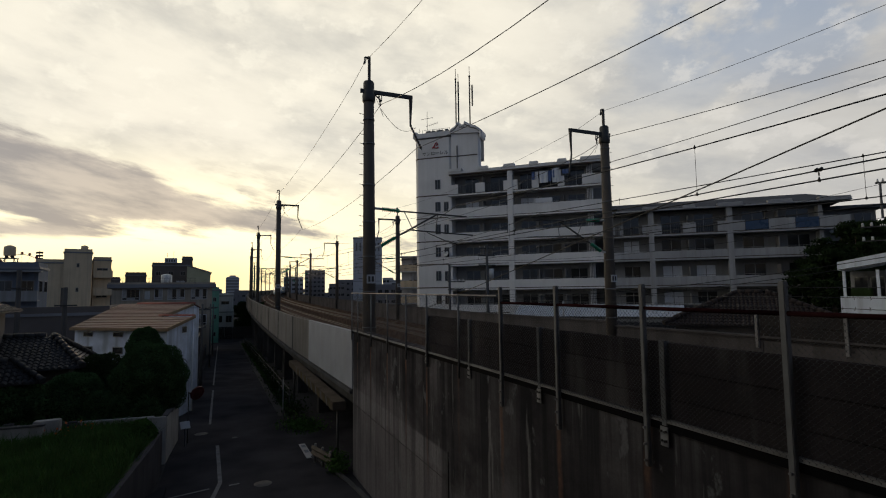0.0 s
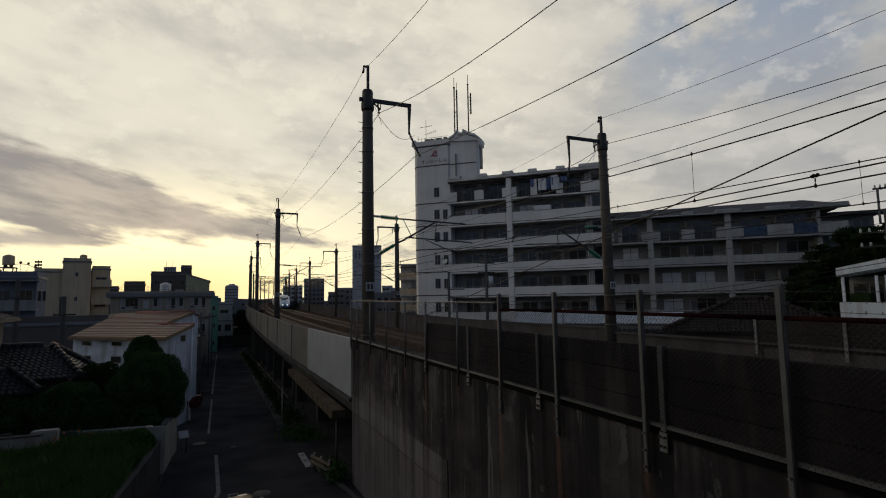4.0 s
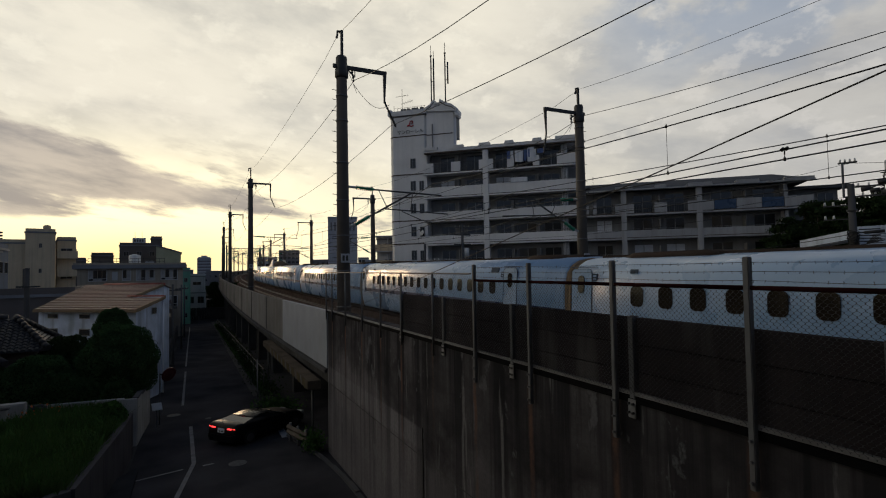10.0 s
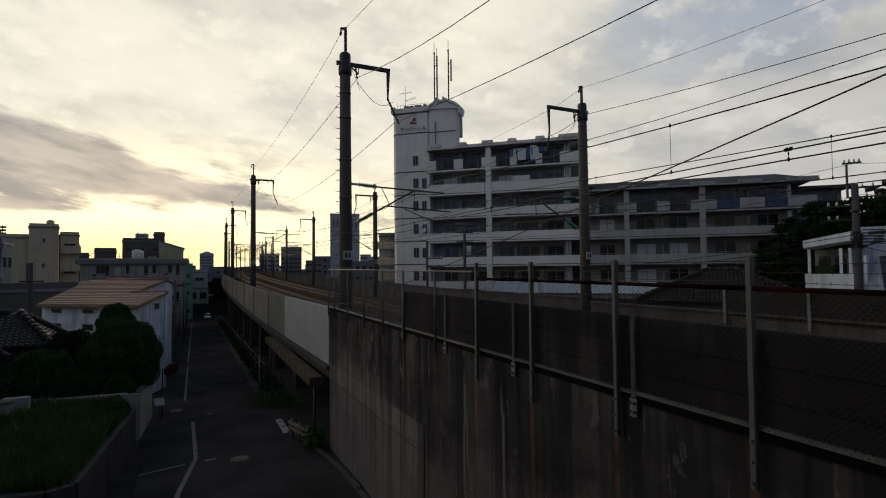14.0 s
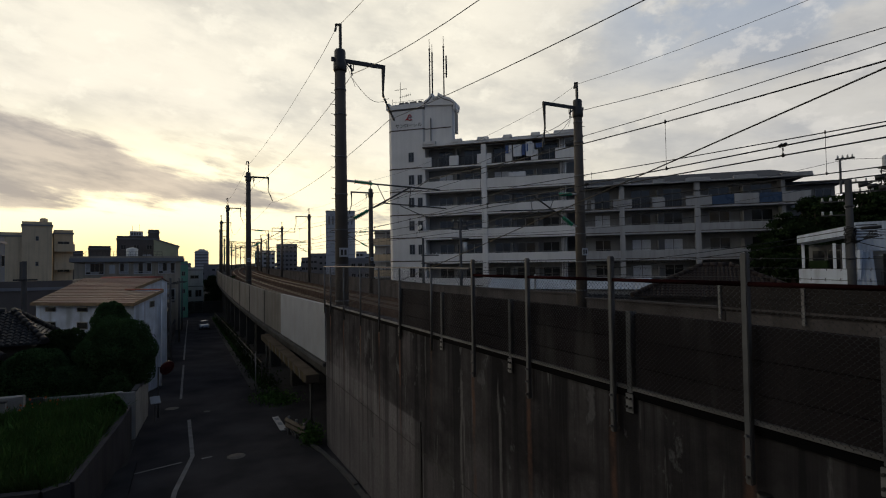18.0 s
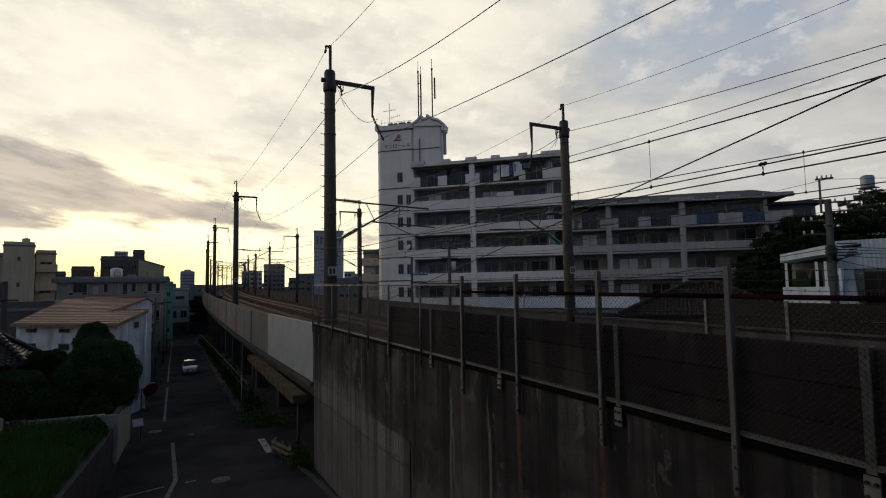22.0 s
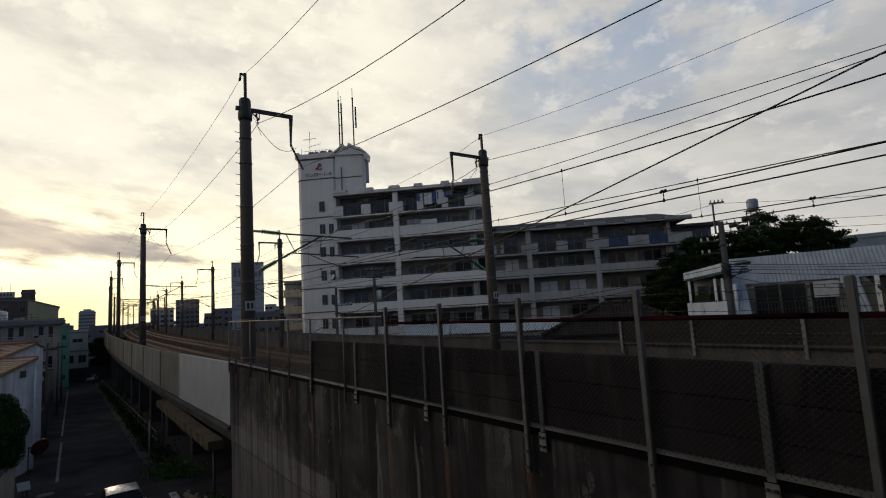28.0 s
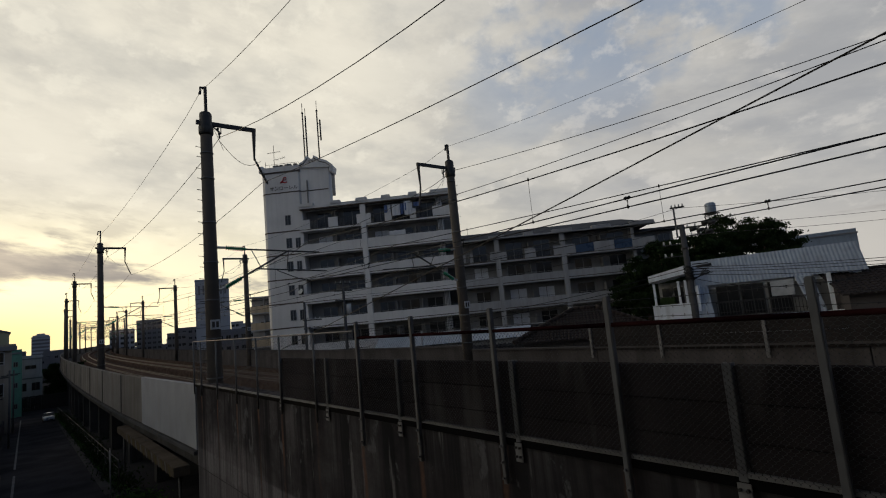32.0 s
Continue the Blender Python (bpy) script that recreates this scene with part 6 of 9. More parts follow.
part("tower_cornice", prism(bmesh.new(), [(-4.55, 0.55), (-4.02, 0.0), (0.4, 0.0), (0.4, 9.2), (-4.55, 9.2)], 25.72, 26.3), "facade", apt)
fbox("cornice_corner", (-4.62, -0.02, 25.72), (-4.05, 0.7, 26.62), "facade", r=0.12)
for z in (23.1, 18.33, 15.52, 12.62, 9.8, 6.97):
    part("tower_band", prism(bmesh.new(), [(-4.44, 0.60), (-3.96, 0.13), (0.16, 0.13), (0.41, 0.38), (0.41, 0.5), (-4.44, 0.7)], z - 0.07, z + 0.07), "band", apt)
fbox("lift_band", (0.44, 0.17, 22.95), (3.75, 0.198, 23.07), "band")
fbox("pipe", (1.12, 0.08, 20.9), (1.24, 0.2, 24.3), "facade_back")
for x, w_, zs in ((-1.38, 0.34, (19.68, 16.9, 14.12, 11.3, 8.4, 5.6)), (-0.29, 0.30, (16.86, 14.08, 11.26, 8.36, 5.56))):
    for z in zs:
        w = fbox("tower_window", (x - w_, 0.10, z - 0.60), (x + w_, 0.16, z + 0.60), "frame")
        fbox("pane", (x - w_ + 0.05, 0.085, z - 0.55), (x + w_ - 0.05, 0.099, z + 0.55), "glass", w)
        fbox("mullion", (x - 0.02, 0.07, z - 0.55), (x + 0.02, 0.084, z + 0.55), "frame", w)
# things on the tower roof
for x, w_ in ((-2.75, 0.34), (-2.1, 0.2), (-1.25, 0.42), (-0.35, 0.24)):
    fbox("roof_vent", (x - w_, 0.7, 26.3), (x + w_, 1.2, 26.78), "frame", r=0.04)
bm = bmesh.new()
for k in range(10):
    x = -3.9 + 0.45 * k
    rod(bm, (x, 0.5, 26.3), (x, 0.5, 26.85), 0.018)
rod(bm, (-3.9, 0.5, 26.82), (0.15, 0.5, 26.82), 0.018)
rod(bm, (-3.9, 0.5, 26.3), (-3.9, 0.5, 27.2), 0.025)
part("roof_railing", bm, "steel_dark", apt)
bm = bmesh.new()
rod(bm, (-3.75, 3.0, 26.1), (-3.75, 3.0, 30.2), 0.03)
rod(bm, (-4.6, 3.0, 29.2), (-2.9, 3.0, 29.3), 0.025)
for k in range(6):
    rod(bm, (-4.4 + 0.28 * k, 2.75, 29.22), (-4.4 + 0.28 * k, 3.25, 29.27), 0.015)
rod(bm, (-3.9, 3.0, 28.2), (-2.3, 3.0, 28.5), 0.022)
for k in range(5):
    rod(bm, (-3.5 + 0.28 * k, 3.0, 28.1 + 0.05 * k), (-3.5 + 0.28 * k, 3.0, 28.5 + 0.05 * k), 0.014)
part("tv_aerial", bm, "steel_dark", apt)
for x, z0, h, second in ((0.62, 27.1, 34.8, (33.1, 27.0)), (2.45, 26.9, 34.9, (32.4, 29.7))):
    bm = bmesh.new()
    rod(bm, (x, 1.8, z0 - 0.8), (x, 1.8, h - 1.3), 0.085, seg=8)
    rod(bm, (x, 1.8, h - 1.3), (x, 1.8, h), 0.035, seg=6)
    rod(bm, (x, 1.8, h - 1.4), (x, 1.8, h - 1.25), 0.13, seg=8)
    rod(bm, (x + 0.34, 1.8, second[1]), (x + 0.34, 1.8, second[0]), 0.10, seg=8)
    if second[1] < 28:
        rod(bm, (x + 0.34, 1.8, second[0]), (x + 0.34, 1.8, second[0] + 1.0), 0.035)
    for z in (30.2, 31.9):
        rod(bm, (x, 1.8, z), (x + 0.34, 1.8, z), 0.035)
    part("mobile_antenna", bm, "steel_dark", apt)


# sign: a red mark and dark letters
def lettering(text, m, size, material, parent, name):
    cu = bpy.data.curves.new(name, "FONT")
    cu.body, cu.size, cu.extrude, cu.align_x = text, size, 0.01, "CENTER"
    tmp = new("tmp", cu)
    bpy.context.view_layer.update()
    me = bpy.data.meshes.new_from_object(tmp.evaluated_get(bpy.context.evaluated_depsgraph_get()))
    bpy.data.objects.remove(tmp)
    me.materials.clear()
    me.materials.append(M[material])
    ob = new(name, me)
    ob.parent, ob.matrix_basis = parent, m
    return ob


lettering("サンローレル", pose(-1.68, 0.12, 23.45, 90, 0, 0), 0.58, "sign_dark", apt, "sign_lettering")
bm = bmesh.new()
MARK = [(0.55, 1.0), (0.42, 1.12), (0.22, 1.02), (0.14, 0.7), (-0.06, 0.42), (-0.22, 0.34), (-0.14, 0.5), (0.1, 0.42), (0.42, 0.3), (0.66, 0.42)]
pipe(bm, [(-1.85 + x * 0.95, 0.1, 24.02 + z * 0.85) for x, z in MARK], 0.06, 6)
pipe(bm, [(-1.85 + x * 0.95, 0.1, 24.02 + z * 0.85) for x, z in ((0.55, 1.0), (0.6, 0.84), (0.36, 0.72))], 0.05, 6)
part("sign_mark", bm, "red_sign", apt, "red swash mark")


def kerb(a, b, z, y, wm):
    """A short ribbed gutter box on the roof edge: three rolls one above the other."""
    bm = bmesh.new()
    for k in range(3):
        bevel_box(bm, (a + 0.03 * k, y + 0.06 * k, z + 0.15 * k), (b - 0.03 * k, 0.35, z + 0.15 * k + 0.135), 0.03)
    part("roof_kerb", bm, wm, apt)


def storey(x0, x1, z, top_z, bays, windows, wm, fronts=None):
    """One floor of balconies: ledge, dark groove, front band or front blocks with railings, and windows in the wall behind."""
    fbox("ledge", (x0, -0.12, z - 0.24), (x1, 0.35, z - 0.07), wm)
    fbox("floor_slab", (x0, 0.36, z - 0.24), (x1, BACK, z + 0.02), wm)
    # recess coloured dark, so the shadow line under the front is in its colour
    fbox("groove", (x0 + 0.02, 0.02, z - 0.068), (x1 - 0.02, 0.35, z + 0.018), "band")
    if fronts is None:
        for a, b in bays:
            fbox("balcony_front", (a, -0.06, z + 0.02), (b, 0.08, top_z), wm)
            bm = bmesh.new()
            rod(bm, (a + 0.2, 0.02, top_z + 0.14), (b - 0.2, 0.02, top_z + 0.14), 0.022)
            n = max(2, int((b - a) / 1.4))
            for k in range(n + 1):
                x = a + 0.3 + (b - a - 0.6) * k / n
                rod(bm, (x, 0.02, top_z), (x, 0.02, top_z + 0.14), 0.016)
            part("handrail", bm, "frame", apt)
    else:
        for a, b in fronts:
            fbox("balcony_front", (a, -0.08, z + 0.02), (b, 0.08, top_z), wm, r=0.015)
        for (_, a), (b, _) in zip(fronts[:-1], fronts[1:]):
            rail_ = fbox("railing", (a, -0.025, top_z - 0.14), (b, 0.025, top_z - 0.09), "steel_dark")
            n = max(3, int((b - a) / 0.16))
            for k in range(n):
                x = a + (b - a) * (k + 0.5) / n
                fbox("bar", (x - 0.016, -0.014, z + 0.06), (x + 0.016, 0.014, top_z - 0.141), "steel_dark", rail_)
    for k, (a, b) in enumerate(windows):
        lit_one = rn.random()
        flat_window(apt, (a + b) / 2, z + 0.05, b - a, 2.05, BACK, 2, "cloth" if lit_one < 0.08 else None)
        if rn.random() < 0.45:
            u = fbox("outdoor_unit", (b + 0.05, BACK - 0.45, z + 0.05), (b + 0.62, BACK - 0.12, z + 0.6), "facade_back", r=0.02)
            part("fan", rod(bmesh.new(), (b + 0.32, BACK - 0.46, z + 0.32), (b + 0.32, BACK - 0.452, z + 0.32), 0.18, seg=12), "dark_wall", u)
        if rn.random() < 0.35:
            fbox("high_unit", (a + 0.2, BACK - 0.32, z + 2.12), (a + 0.85, BACK - 0.01, z + 2.42), "facade_back", r=0.03)


MAIN_WIN = [(1.75, 3.55), (5.0, 7.1), (8.6, 10.4), (11.15, 13.3), (14.2, 16.1)]
MAIN_BAYS = [(0.0, 7.38), (8.0, 18.05)]
MAIN_FRONTS = [(0.0, 1.3), (3.5, 4.65), (6.9, 8.6), (10.25, 11.05), (13.2, 13.95), (15.9, 18.05)]
for z, top_z in ((18.28, 19.45), (15.40, 16.5), (12.58, 13.52), (9.74, 10.67), (6.86, 7.77), (4.0, 4.9), (1.15, 2.05)):
    storey(0.0, 18.1, z, top_z, MAIN_BAYS, MAIN_WIN, "facade", MAIN_FRONTS if z > 18 else None)
    for x in (4.3, 10.8, 13.75):
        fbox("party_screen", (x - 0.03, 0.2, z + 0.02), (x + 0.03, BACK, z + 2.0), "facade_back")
    fbox("end_fin", (16.35, 0.5, z + 0.02), (16.94, BACK - 0.002, z + 2.55), "facade")
    for k in range(3):
        fbox("drain_pipe", (16.45 + 0.16 * k, 0.40, z + 0.02), (16.52 + 0.16 * k, 0.47, z + 2.6), "facade_back")
fbox("column", (7.38, -0.14, -0.5), (8.0, 0.5, 21.2), "facade")
fbox("end_wall", (0.05, 0.12, -0.5), (0.40, BACK, 20.7), "facade")
fbox("main_roof", (0.1, -0.32, 20.72), (18.15, 12.2, 21.02), "facade")
# dark strip painted in as the shade under the roof edge
fbox("roof_soffit_line", (0.2, -0.24, 20.58), (18.05, 0.2, 20.715), "band")
for a, b in ((0.15, 1.9), (3.9, 5.15), (6.95, 8.35), (10.0, 11.1), (13.2, 14.3), (15.75, 18.15)):
    kerb(a, b, 20.96, -0.45, "facade")
fbox("roof_parapet", (0.3, 0.4, 21.02), (18.1, 0.6, 21.25), "facade_back")
WING_BAYS = [(18.2, 22.6), (23.12, 30.07), (30.62, 40.6)]
WING_WIN = [(20.0, 21.7), (23.9, 25.9), (27.2, 29.1), (31.7, 33.7), (35.7, 37.7)]
WING_FRONTS = [(18.2, 19.2), (19.67, 20.02), (21.98, 23.9), (25.96, 27.2), (29.24, 31.72), (33.82, 36.08), (38.12, 40.62)]
for z, top_z in ((12.28, 13.33), (9.68, 10.43), (6.85, 7.72), (4.05, 4.9), (1.25, 2.1)):
    storey(18.2, 40.6, z, top_z, WING_BAYS, WING_WIN, "facade_wing", WING_FRONTS if z > 12 else None)
    for x in (26.5, 34.7):
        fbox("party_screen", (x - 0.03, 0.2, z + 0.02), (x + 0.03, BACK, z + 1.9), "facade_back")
    fbox("end_fin", (38.2, 0.4, z + 0.02), (38.55, BACK - 0.002, z + 2.3), "facade_wing")
for x in (22.86, 30.345):
    fbox("column", (x - 0.26, -0.14, -0.5), (x + 0.26, 0.5, 14.9), "facade_wing")
bm = bmesh.new()
vs = [bm.verts.new(p) for p in ((18.2, -0.4, 14.9), (40.7, -0.4, 14.9), (40.7, 12.4, 14.9), (18.2, 12.4, 14.9), (18.2, 5.5, 16.45), (38.7, 5.5, 16.45))]
for f in ((0, 1, 5, 4), (1, 2, 5), (2, 3, 4, 5), (3, 0, 4), (0, 3, 2, 1)):
    bm.faces.new([vs[i] for i in f])
part("wing_roof", bm, "roof_slate", apt, "dark grey low-pitched sheet roof")
fbox("wing_eave", (18.2, -0.44, 14.72), (40.72, -0.02, 14.88), "facade_wing")
for a, b in ((22.0, 23.85), (26.0, 27.2), (29.2, 31.6), (33.7, 35.9), (38.0, 40.75)):
    kerb(a, b, 14.74, -0.58, "facade_wing")
for a, b in ((31.76, 33.78), (36.12, 38.08)):
    fbox("blue_screen", (a, -0.06, 12.32), (b, -0.03, 13.3), "blue_panel", label="blue balcony screen")
# lower stepped end of the wing
fbox("end_block", (38.6, 4.0, -0.5), (44.2, 13, 14.3), "facade_back")
fbox("end_block_roof", (38.4, 3.0, 14.3), (44.9, 13.4, 14.62), "roof_slate")
for z in (11.9, 9.2, 6.5, 3.8):
    fbox("balcony_front", (40.0, 3.3, z), (44.2, 3.5, z + 0.9), "facade_wing")
    for x in (41.2, 43.1):
        flat_window(apt, x, z + 0.1, 1.5, 1.9, 4.0)
fbox("ground_wall", (18.4, 0.3, -0.5), (38.6, 0.45, 1.0), "facade")
# laundry on the top balcony
laundry = thing("laundry", FA @ pose(0, 0, 0), "white and blue laundry hung on a balcony rail", "laundry")
for k, (x, w, h, mt) in enumerate(((10.45, 0.35, 0.9, "cloth_blue"), (10.85, 0.35, 0.8, "cloth"), (11.65, 0.95, 1.35, "cloth"), (12.35, 0.30, 1.25, "cloth_blue"), (12.75, 0.45, 0.85, "cloth_blue"), (13.0, 0.75, 1.4, "cloth"), (13.45, 0.3, 0.9, "cloth"), (14.1, 0.7, 0.5, "cloth_blue"))):
    bm = bmesh.new()
    n = 6
    rows = [[bm.verts.new((x - w / 2 + w * j / n, -0.16 + 0.03 * math.sin(j * 1.9 + k), z)) for j in range(n + 1)] for z in (20.15 + 0.25 * (k == 5), 20.15 - h)]
    bk = [[bm.verts.new((v.co.x, v.co.y + 0.012, v.co.z)) for v in r] for r in rows]
    for j in range(n):
        bm.faces.new((rows[0][j], rows[0][j + 1], rows[1][j + 1], rows[1][j]))
        bm.faces.new((bk[0][j], bk[1][j], bk[1][j + 1], bk[0][j + 1]))
    part("cloth", bm, mt, laundry)
part("drying_pole", rod(bmesh.new(), (10.2, -0.15, 20.17), (14.6, -0.15, 20.17), 0.02), "frame", laundry)
bed = thing("futon", FA @ pose(0, 0, 0), "white futon airing over a balcony front", "bedding")
part("cover", bevel_box(bmesh.new(), (10.6, -0.14, 16.48), (12.55, 0.16, 17.05), 0.05), "cloth", bed)
dish = thing("satellite_dish", FA @ pose(-0.2, -0.1, 11.0, 70, 0, -30), "white satellite dish on a balcony edge", "satellite dish")
part("bowl", lathe(bmesh.new(), [(0.02, 0), (0.18, 0.04), (0.34, 0.13), (0.34, 0.15), (0.16, 0.07), (0.02, 0.03)]), "tank", dish)

# ---------------------------------------------------------------- other buildings


def block(name, label, cx, cy, w, d, top, turn=0.0, wall="beige", cols=4, floors=3, win=(1.4, 1.2), base=None, roof="roof_grey", group="", sides=(0, 1)):
    """A plain block with a roof kerb and real windows on the sides that face the camera. cx, cy: the middle of its near side."""
    z0 = gz(cy) - 0.6 if base is None else base
    ob = thing(name, pose(cx, cy, 0, 0, 0, turn), label, "building", group)
    part("wall", box(bmesh.new(), (-w / 2, 0, z0), (w / 2, d, top)), wall, ob)
    bm = bmesh.new()
    box(bm, (-w / 2 - 0.12, -0.12, top), (w / 2 + 0.12, d + 0.12, top + 0.22))
    part("roof", bm, roof, ob)
    bm = bmesh.new()
    box(bm, (-w / 2 + 0.02, 0.02, top + 0.22), (w / 2 - 0.02, 0.2, top + 0.7))
    box(bm, (-w / 2 + 0.02, 0.22, top + 0.22), (-w / 2 + 0.2, d - 0.1, top + 0.7))
    box(bm, (w / 2 - 0.2, 0.22, top + 0.22), (w / 2 - 0.02, d - 0.1, top + 0.7))
    part("parapet", bm, wall, ob)
    fh = (top - max(z0, gz(cy))) / max(1, floors)
    ww, wh = win
    fr, gl = bmesh.new(), None
    box(fr, (-ww / 2, -0.05, 0), (ww / 2, 0.06, wh))
    fme = mesh_of(fr, "window", "frame")
    gl = bmesh.new()
    box(gl, (-ww / 2 + 0.06, -0.075, 0.06), (-0.03, -0.052, wh - 0.06))
    box(gl, (0.03, -0.075, 0.06), (ww / 2 - 0.06, -0.052, wh - 0.06))
    gme = mesh_of(gl, "pane", "glass")
    for side in sides:
        n = cols if side == 0 else max(1, round(cols * d / w))
        for f in range(floors):
            z = max(z0, gz(cy)) + fh * f + (fh - wh) * 0.5
            for k in range(n):
                if side == 0:
                    p, rz = (-w / 2 + w * (k + 0.5) / n, 0, z), 0
                elif side == 1:
                    p, rz = (w / 2, d * (k + 0.5) / n, z), math.pi / 2
                else:
                    p, rz = (-w / 2, d * (k + 0.5) / n, z), -math.pi / 2
                o = shared("window", fme, ob, p, rz)
                q = new("pane", gme)
                q.parent = o
    return ob


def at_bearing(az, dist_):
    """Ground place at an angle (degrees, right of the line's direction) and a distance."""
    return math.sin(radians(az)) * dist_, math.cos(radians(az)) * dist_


def tank_on(x, y, z, r, h, mt="tank", label="white round water tank on a roof"):
    tk = thing("water_tank", pose(x, y, z), label, "water tank")
    part("drum", lathe(bmesh.new(), [(r * 0.96, 0.25), (r, 0.3), (r, 0.25 + h), (r * 0.9, h + 0.36), (r * 0.3, h + 0.5), (0.03, h + 0.52)]), mt, tk)
    for k in range(4):
        a = math.pi / 4 + k * math.pi / 2
        part("foot", box(bmesh.new(), (r * 0.7 * math.cos(a) - 0.06, r * 0.7 * math.sin(a) - 0.06, 0), (r * 0.7 * math.cos(a) + 0.06, r * 0.7 * math.sin(a) + 0.06, 0.26)), "steel_dark", tk)
    return tk


# -- left of the street
school = thing("school_building", pose(-7.0, 79.7, 0, 0, 0, 5), "low grey-brown flat-roofed building with wide white-framed windows", "building")
part("wall", box(bmesh.new(), (-6.1, 0, gz(80) - 0.6), (5.9, 10, 7.5)), "school_wall", school)
part("roof", bevel_box(bmesh.new(), (-6.6, -0.5, 7.5), (6.35, 10.4, 8.0), 0.03), "roof_grey", school)
part("roof_kerb", box(box(bmesh.new(), (-6.5, -0.4, 8.0), (6.25, -0.2, 8.25)), (-6.5, -0.19, 8.0), (-6.3, 10.3, 8.25)), "school_wall", school)
bm = bmesh.new()
for k in range(15):
    rod(bm, (-5.0 + 0.62 * k, 0.3, 8.0), (-5.0 + 0.62 * k, 0.3, 8.85), 0.025, seg=5)
for z in (8.45, 8.85):
    rod(bm, (-5.0, 0.3, z), (3.7, 0.3, z), 0.025, seg=5)
part("roof_railing", bm, "steel_dark", school)
for k, (a, b, n) in enumerate(((-4.95, -2.9, 4), (-1.25, -0.25, 2), (0.35, 2.45, 4), (3.2, 5.25, 4))):
    for z, low in ((5.9, True), (2.3, False)):
        w = part("window", box(box(box(box(bmesh.new(), (a, -0.06, z), (b, 0.03, z + 0.07)), (a, -0.06, z + 1.43), (b, 0.03, z + 1.5)), (a, -0.06, z + 0.071), (a + 0.07, 0.03, z + 1.429)), (b - 0.07, -0.06, z + 0.071), (b, 0.03, z + 1.429)), "white_board", school, "white window frame")
        for i in range(n):
            x0, x1 = a + 0.09 + (b - a - 0.14) * i / n, a + 0.05 + (b - a - 0.14) * (i + 1) / n
            part("pane", box(bmesh.new(), (x0, -0.02, z + 0.36), (x1, -0.004, z + 1.42)), "curtain" if (i * 3 + k * 5) % 7 < (5 if k == 2 else 2) else "glass", w)
            part("lower_pane", box(bmesh.new(), (x0, -0.02, z + 0.08), (x1, -0.004, z + 0.31)), "curtain" if (i + k) % 3 else "glass", w)
        part("transom", box(bmesh.new(), (a + 0.071, -0.055, z + 0.315), (b - 0.071, 0.0, z + 0.355)), "white_board", w)
part("wall_hatch", box(bmesh.new(), (-2.35, -0.03, 6.0), (-1.75, 0.0, 7.1)), "pale_wall", school, "pale hatch between windows")
for x in (-2.55, -1.55, 0.0, 2.8):
    part("rain_pipe", rod(bmesh.new(), (x, -0.08, -2.0), (x, -0.08, 7.5), 0.06, seg=6), "school_wall", school)
tank_on(-7.2, 84, 8.0, 0.72, 1.05)
sx = thing("roof_shed", pose(-5.2, 80.5, 8.02), "small roof-top box with a white panel", "roof box")
part("box", bevel_box(bmesh.new(), (-0.5, 0, 0), (0.5, 1.0, 0.5), 0.04), "pale_wall", sx)
block("beige_apartment", "tall beige windowless stair block of an apartment building", -21.85, 102.7, 3.85, 10, 13.7, 12, "beige", 1, 4, (0.4, 0.7), sides=(0,))
blk = block("beige_apartment", "beige apartment wing with open galleries", -18.9, 105.5, 2.6, 12, 12.6, 12, "beige", 1, 4, (1.6, 1.3))
for z in (0.8, 3.8, 6.8, 9.8):
    part("gallery_front", box(bmesh.new(), (-1.3, -1.2, z), (1.5, -1.0, z + 1.1)), "beige", blk)
    part("gallery_floor", box(bmesh.new(), (-1.3, -1.2, z - 0.15), (1.5, -0.01, z - 0.002)), "beige", blk)
tank_on(-21.7, 106, 13.97, 0.55, 0.8, "beige", "beige water tank on a roof")
block("beige_apartment", "plain lower beige wing of an apartment building", -25.5, 102.5, 4.0, 10, 11.95, 12, "beige", 1, 4, (1.6, 1.3), sides=())
blue_flats = block("blue_grey_apartment", "dark blue-grey house with balconies and a roof tank", -20.2, 66, 5.4, 4.5, 9.4, 4, "blue_wall", 3, 3, (1.2, 1.2))
for z in (0.6, 3.4, 6.2):
    part("balcony_front", box(bmesh.new(), (-0.4, -1.0, z), (2.9, -0.9, z + 0.95)), "grey_wall", blue_flats)
    part("balcony_floor", box(bmesh.new(), (-0.4, -1.0, z - 0.14), (2.9, -0.01, z - 0.002)), "grey_wall", blue_flats)
part("roof_slab", box(bmesh.new(), (-0.6, -1.2, 9.05), (3.1, -0.02, 9.2)), "grey_wall", blue_flats)
stand = thing("tank_stand", pose(-20.6, 68.2, 9.7), "steel stand under a roof tank", "stand")
part("deck", box(bmesh.new(), (-0.65, -0.65, 0.85), (0.65, 0.65, 0.93)), "steel_dark", stand)
for x in (-0.55, 0.55):
    for y in (-0.55, 0.55):
        part("leg", rod(bmesh.new(), (x, y, -0.05), (x, y, 0.85), 0.05, seg=6), "steel_dark", stand)
tank_on(-20.6, 68.2, 10.63, 0.52, 0.85, "beige", "beige water tank on a steel stand")
for x, y, h in ((-11.56, 40.0, 8.15), (-9.15, 40.0, 7.05)):
    up_ = thing("utility_pole", pose(x, y, gz(y)), "dark concrete utility pole among old houses", "utility pole")
    part("shaft", rod(bmesh.new(), (0, 0, -0.3), (0, 0, h - gz(y)), 0.17, 0.13, seg=10), "concrete_dark", up_)
    part("cross_arm", box(bmesh.new(), (-0.5, -0.2, h - gz(y) - 1.2), (0.7, -0.13, h - gz(y) - 1.1)), "steel_dark", up_)
fw = thing("ferris_wheel", pose(-120.2, 420, 22.8, 0, 0, 12), "far-off ferris wheel with small cabins", "ferris wheel")
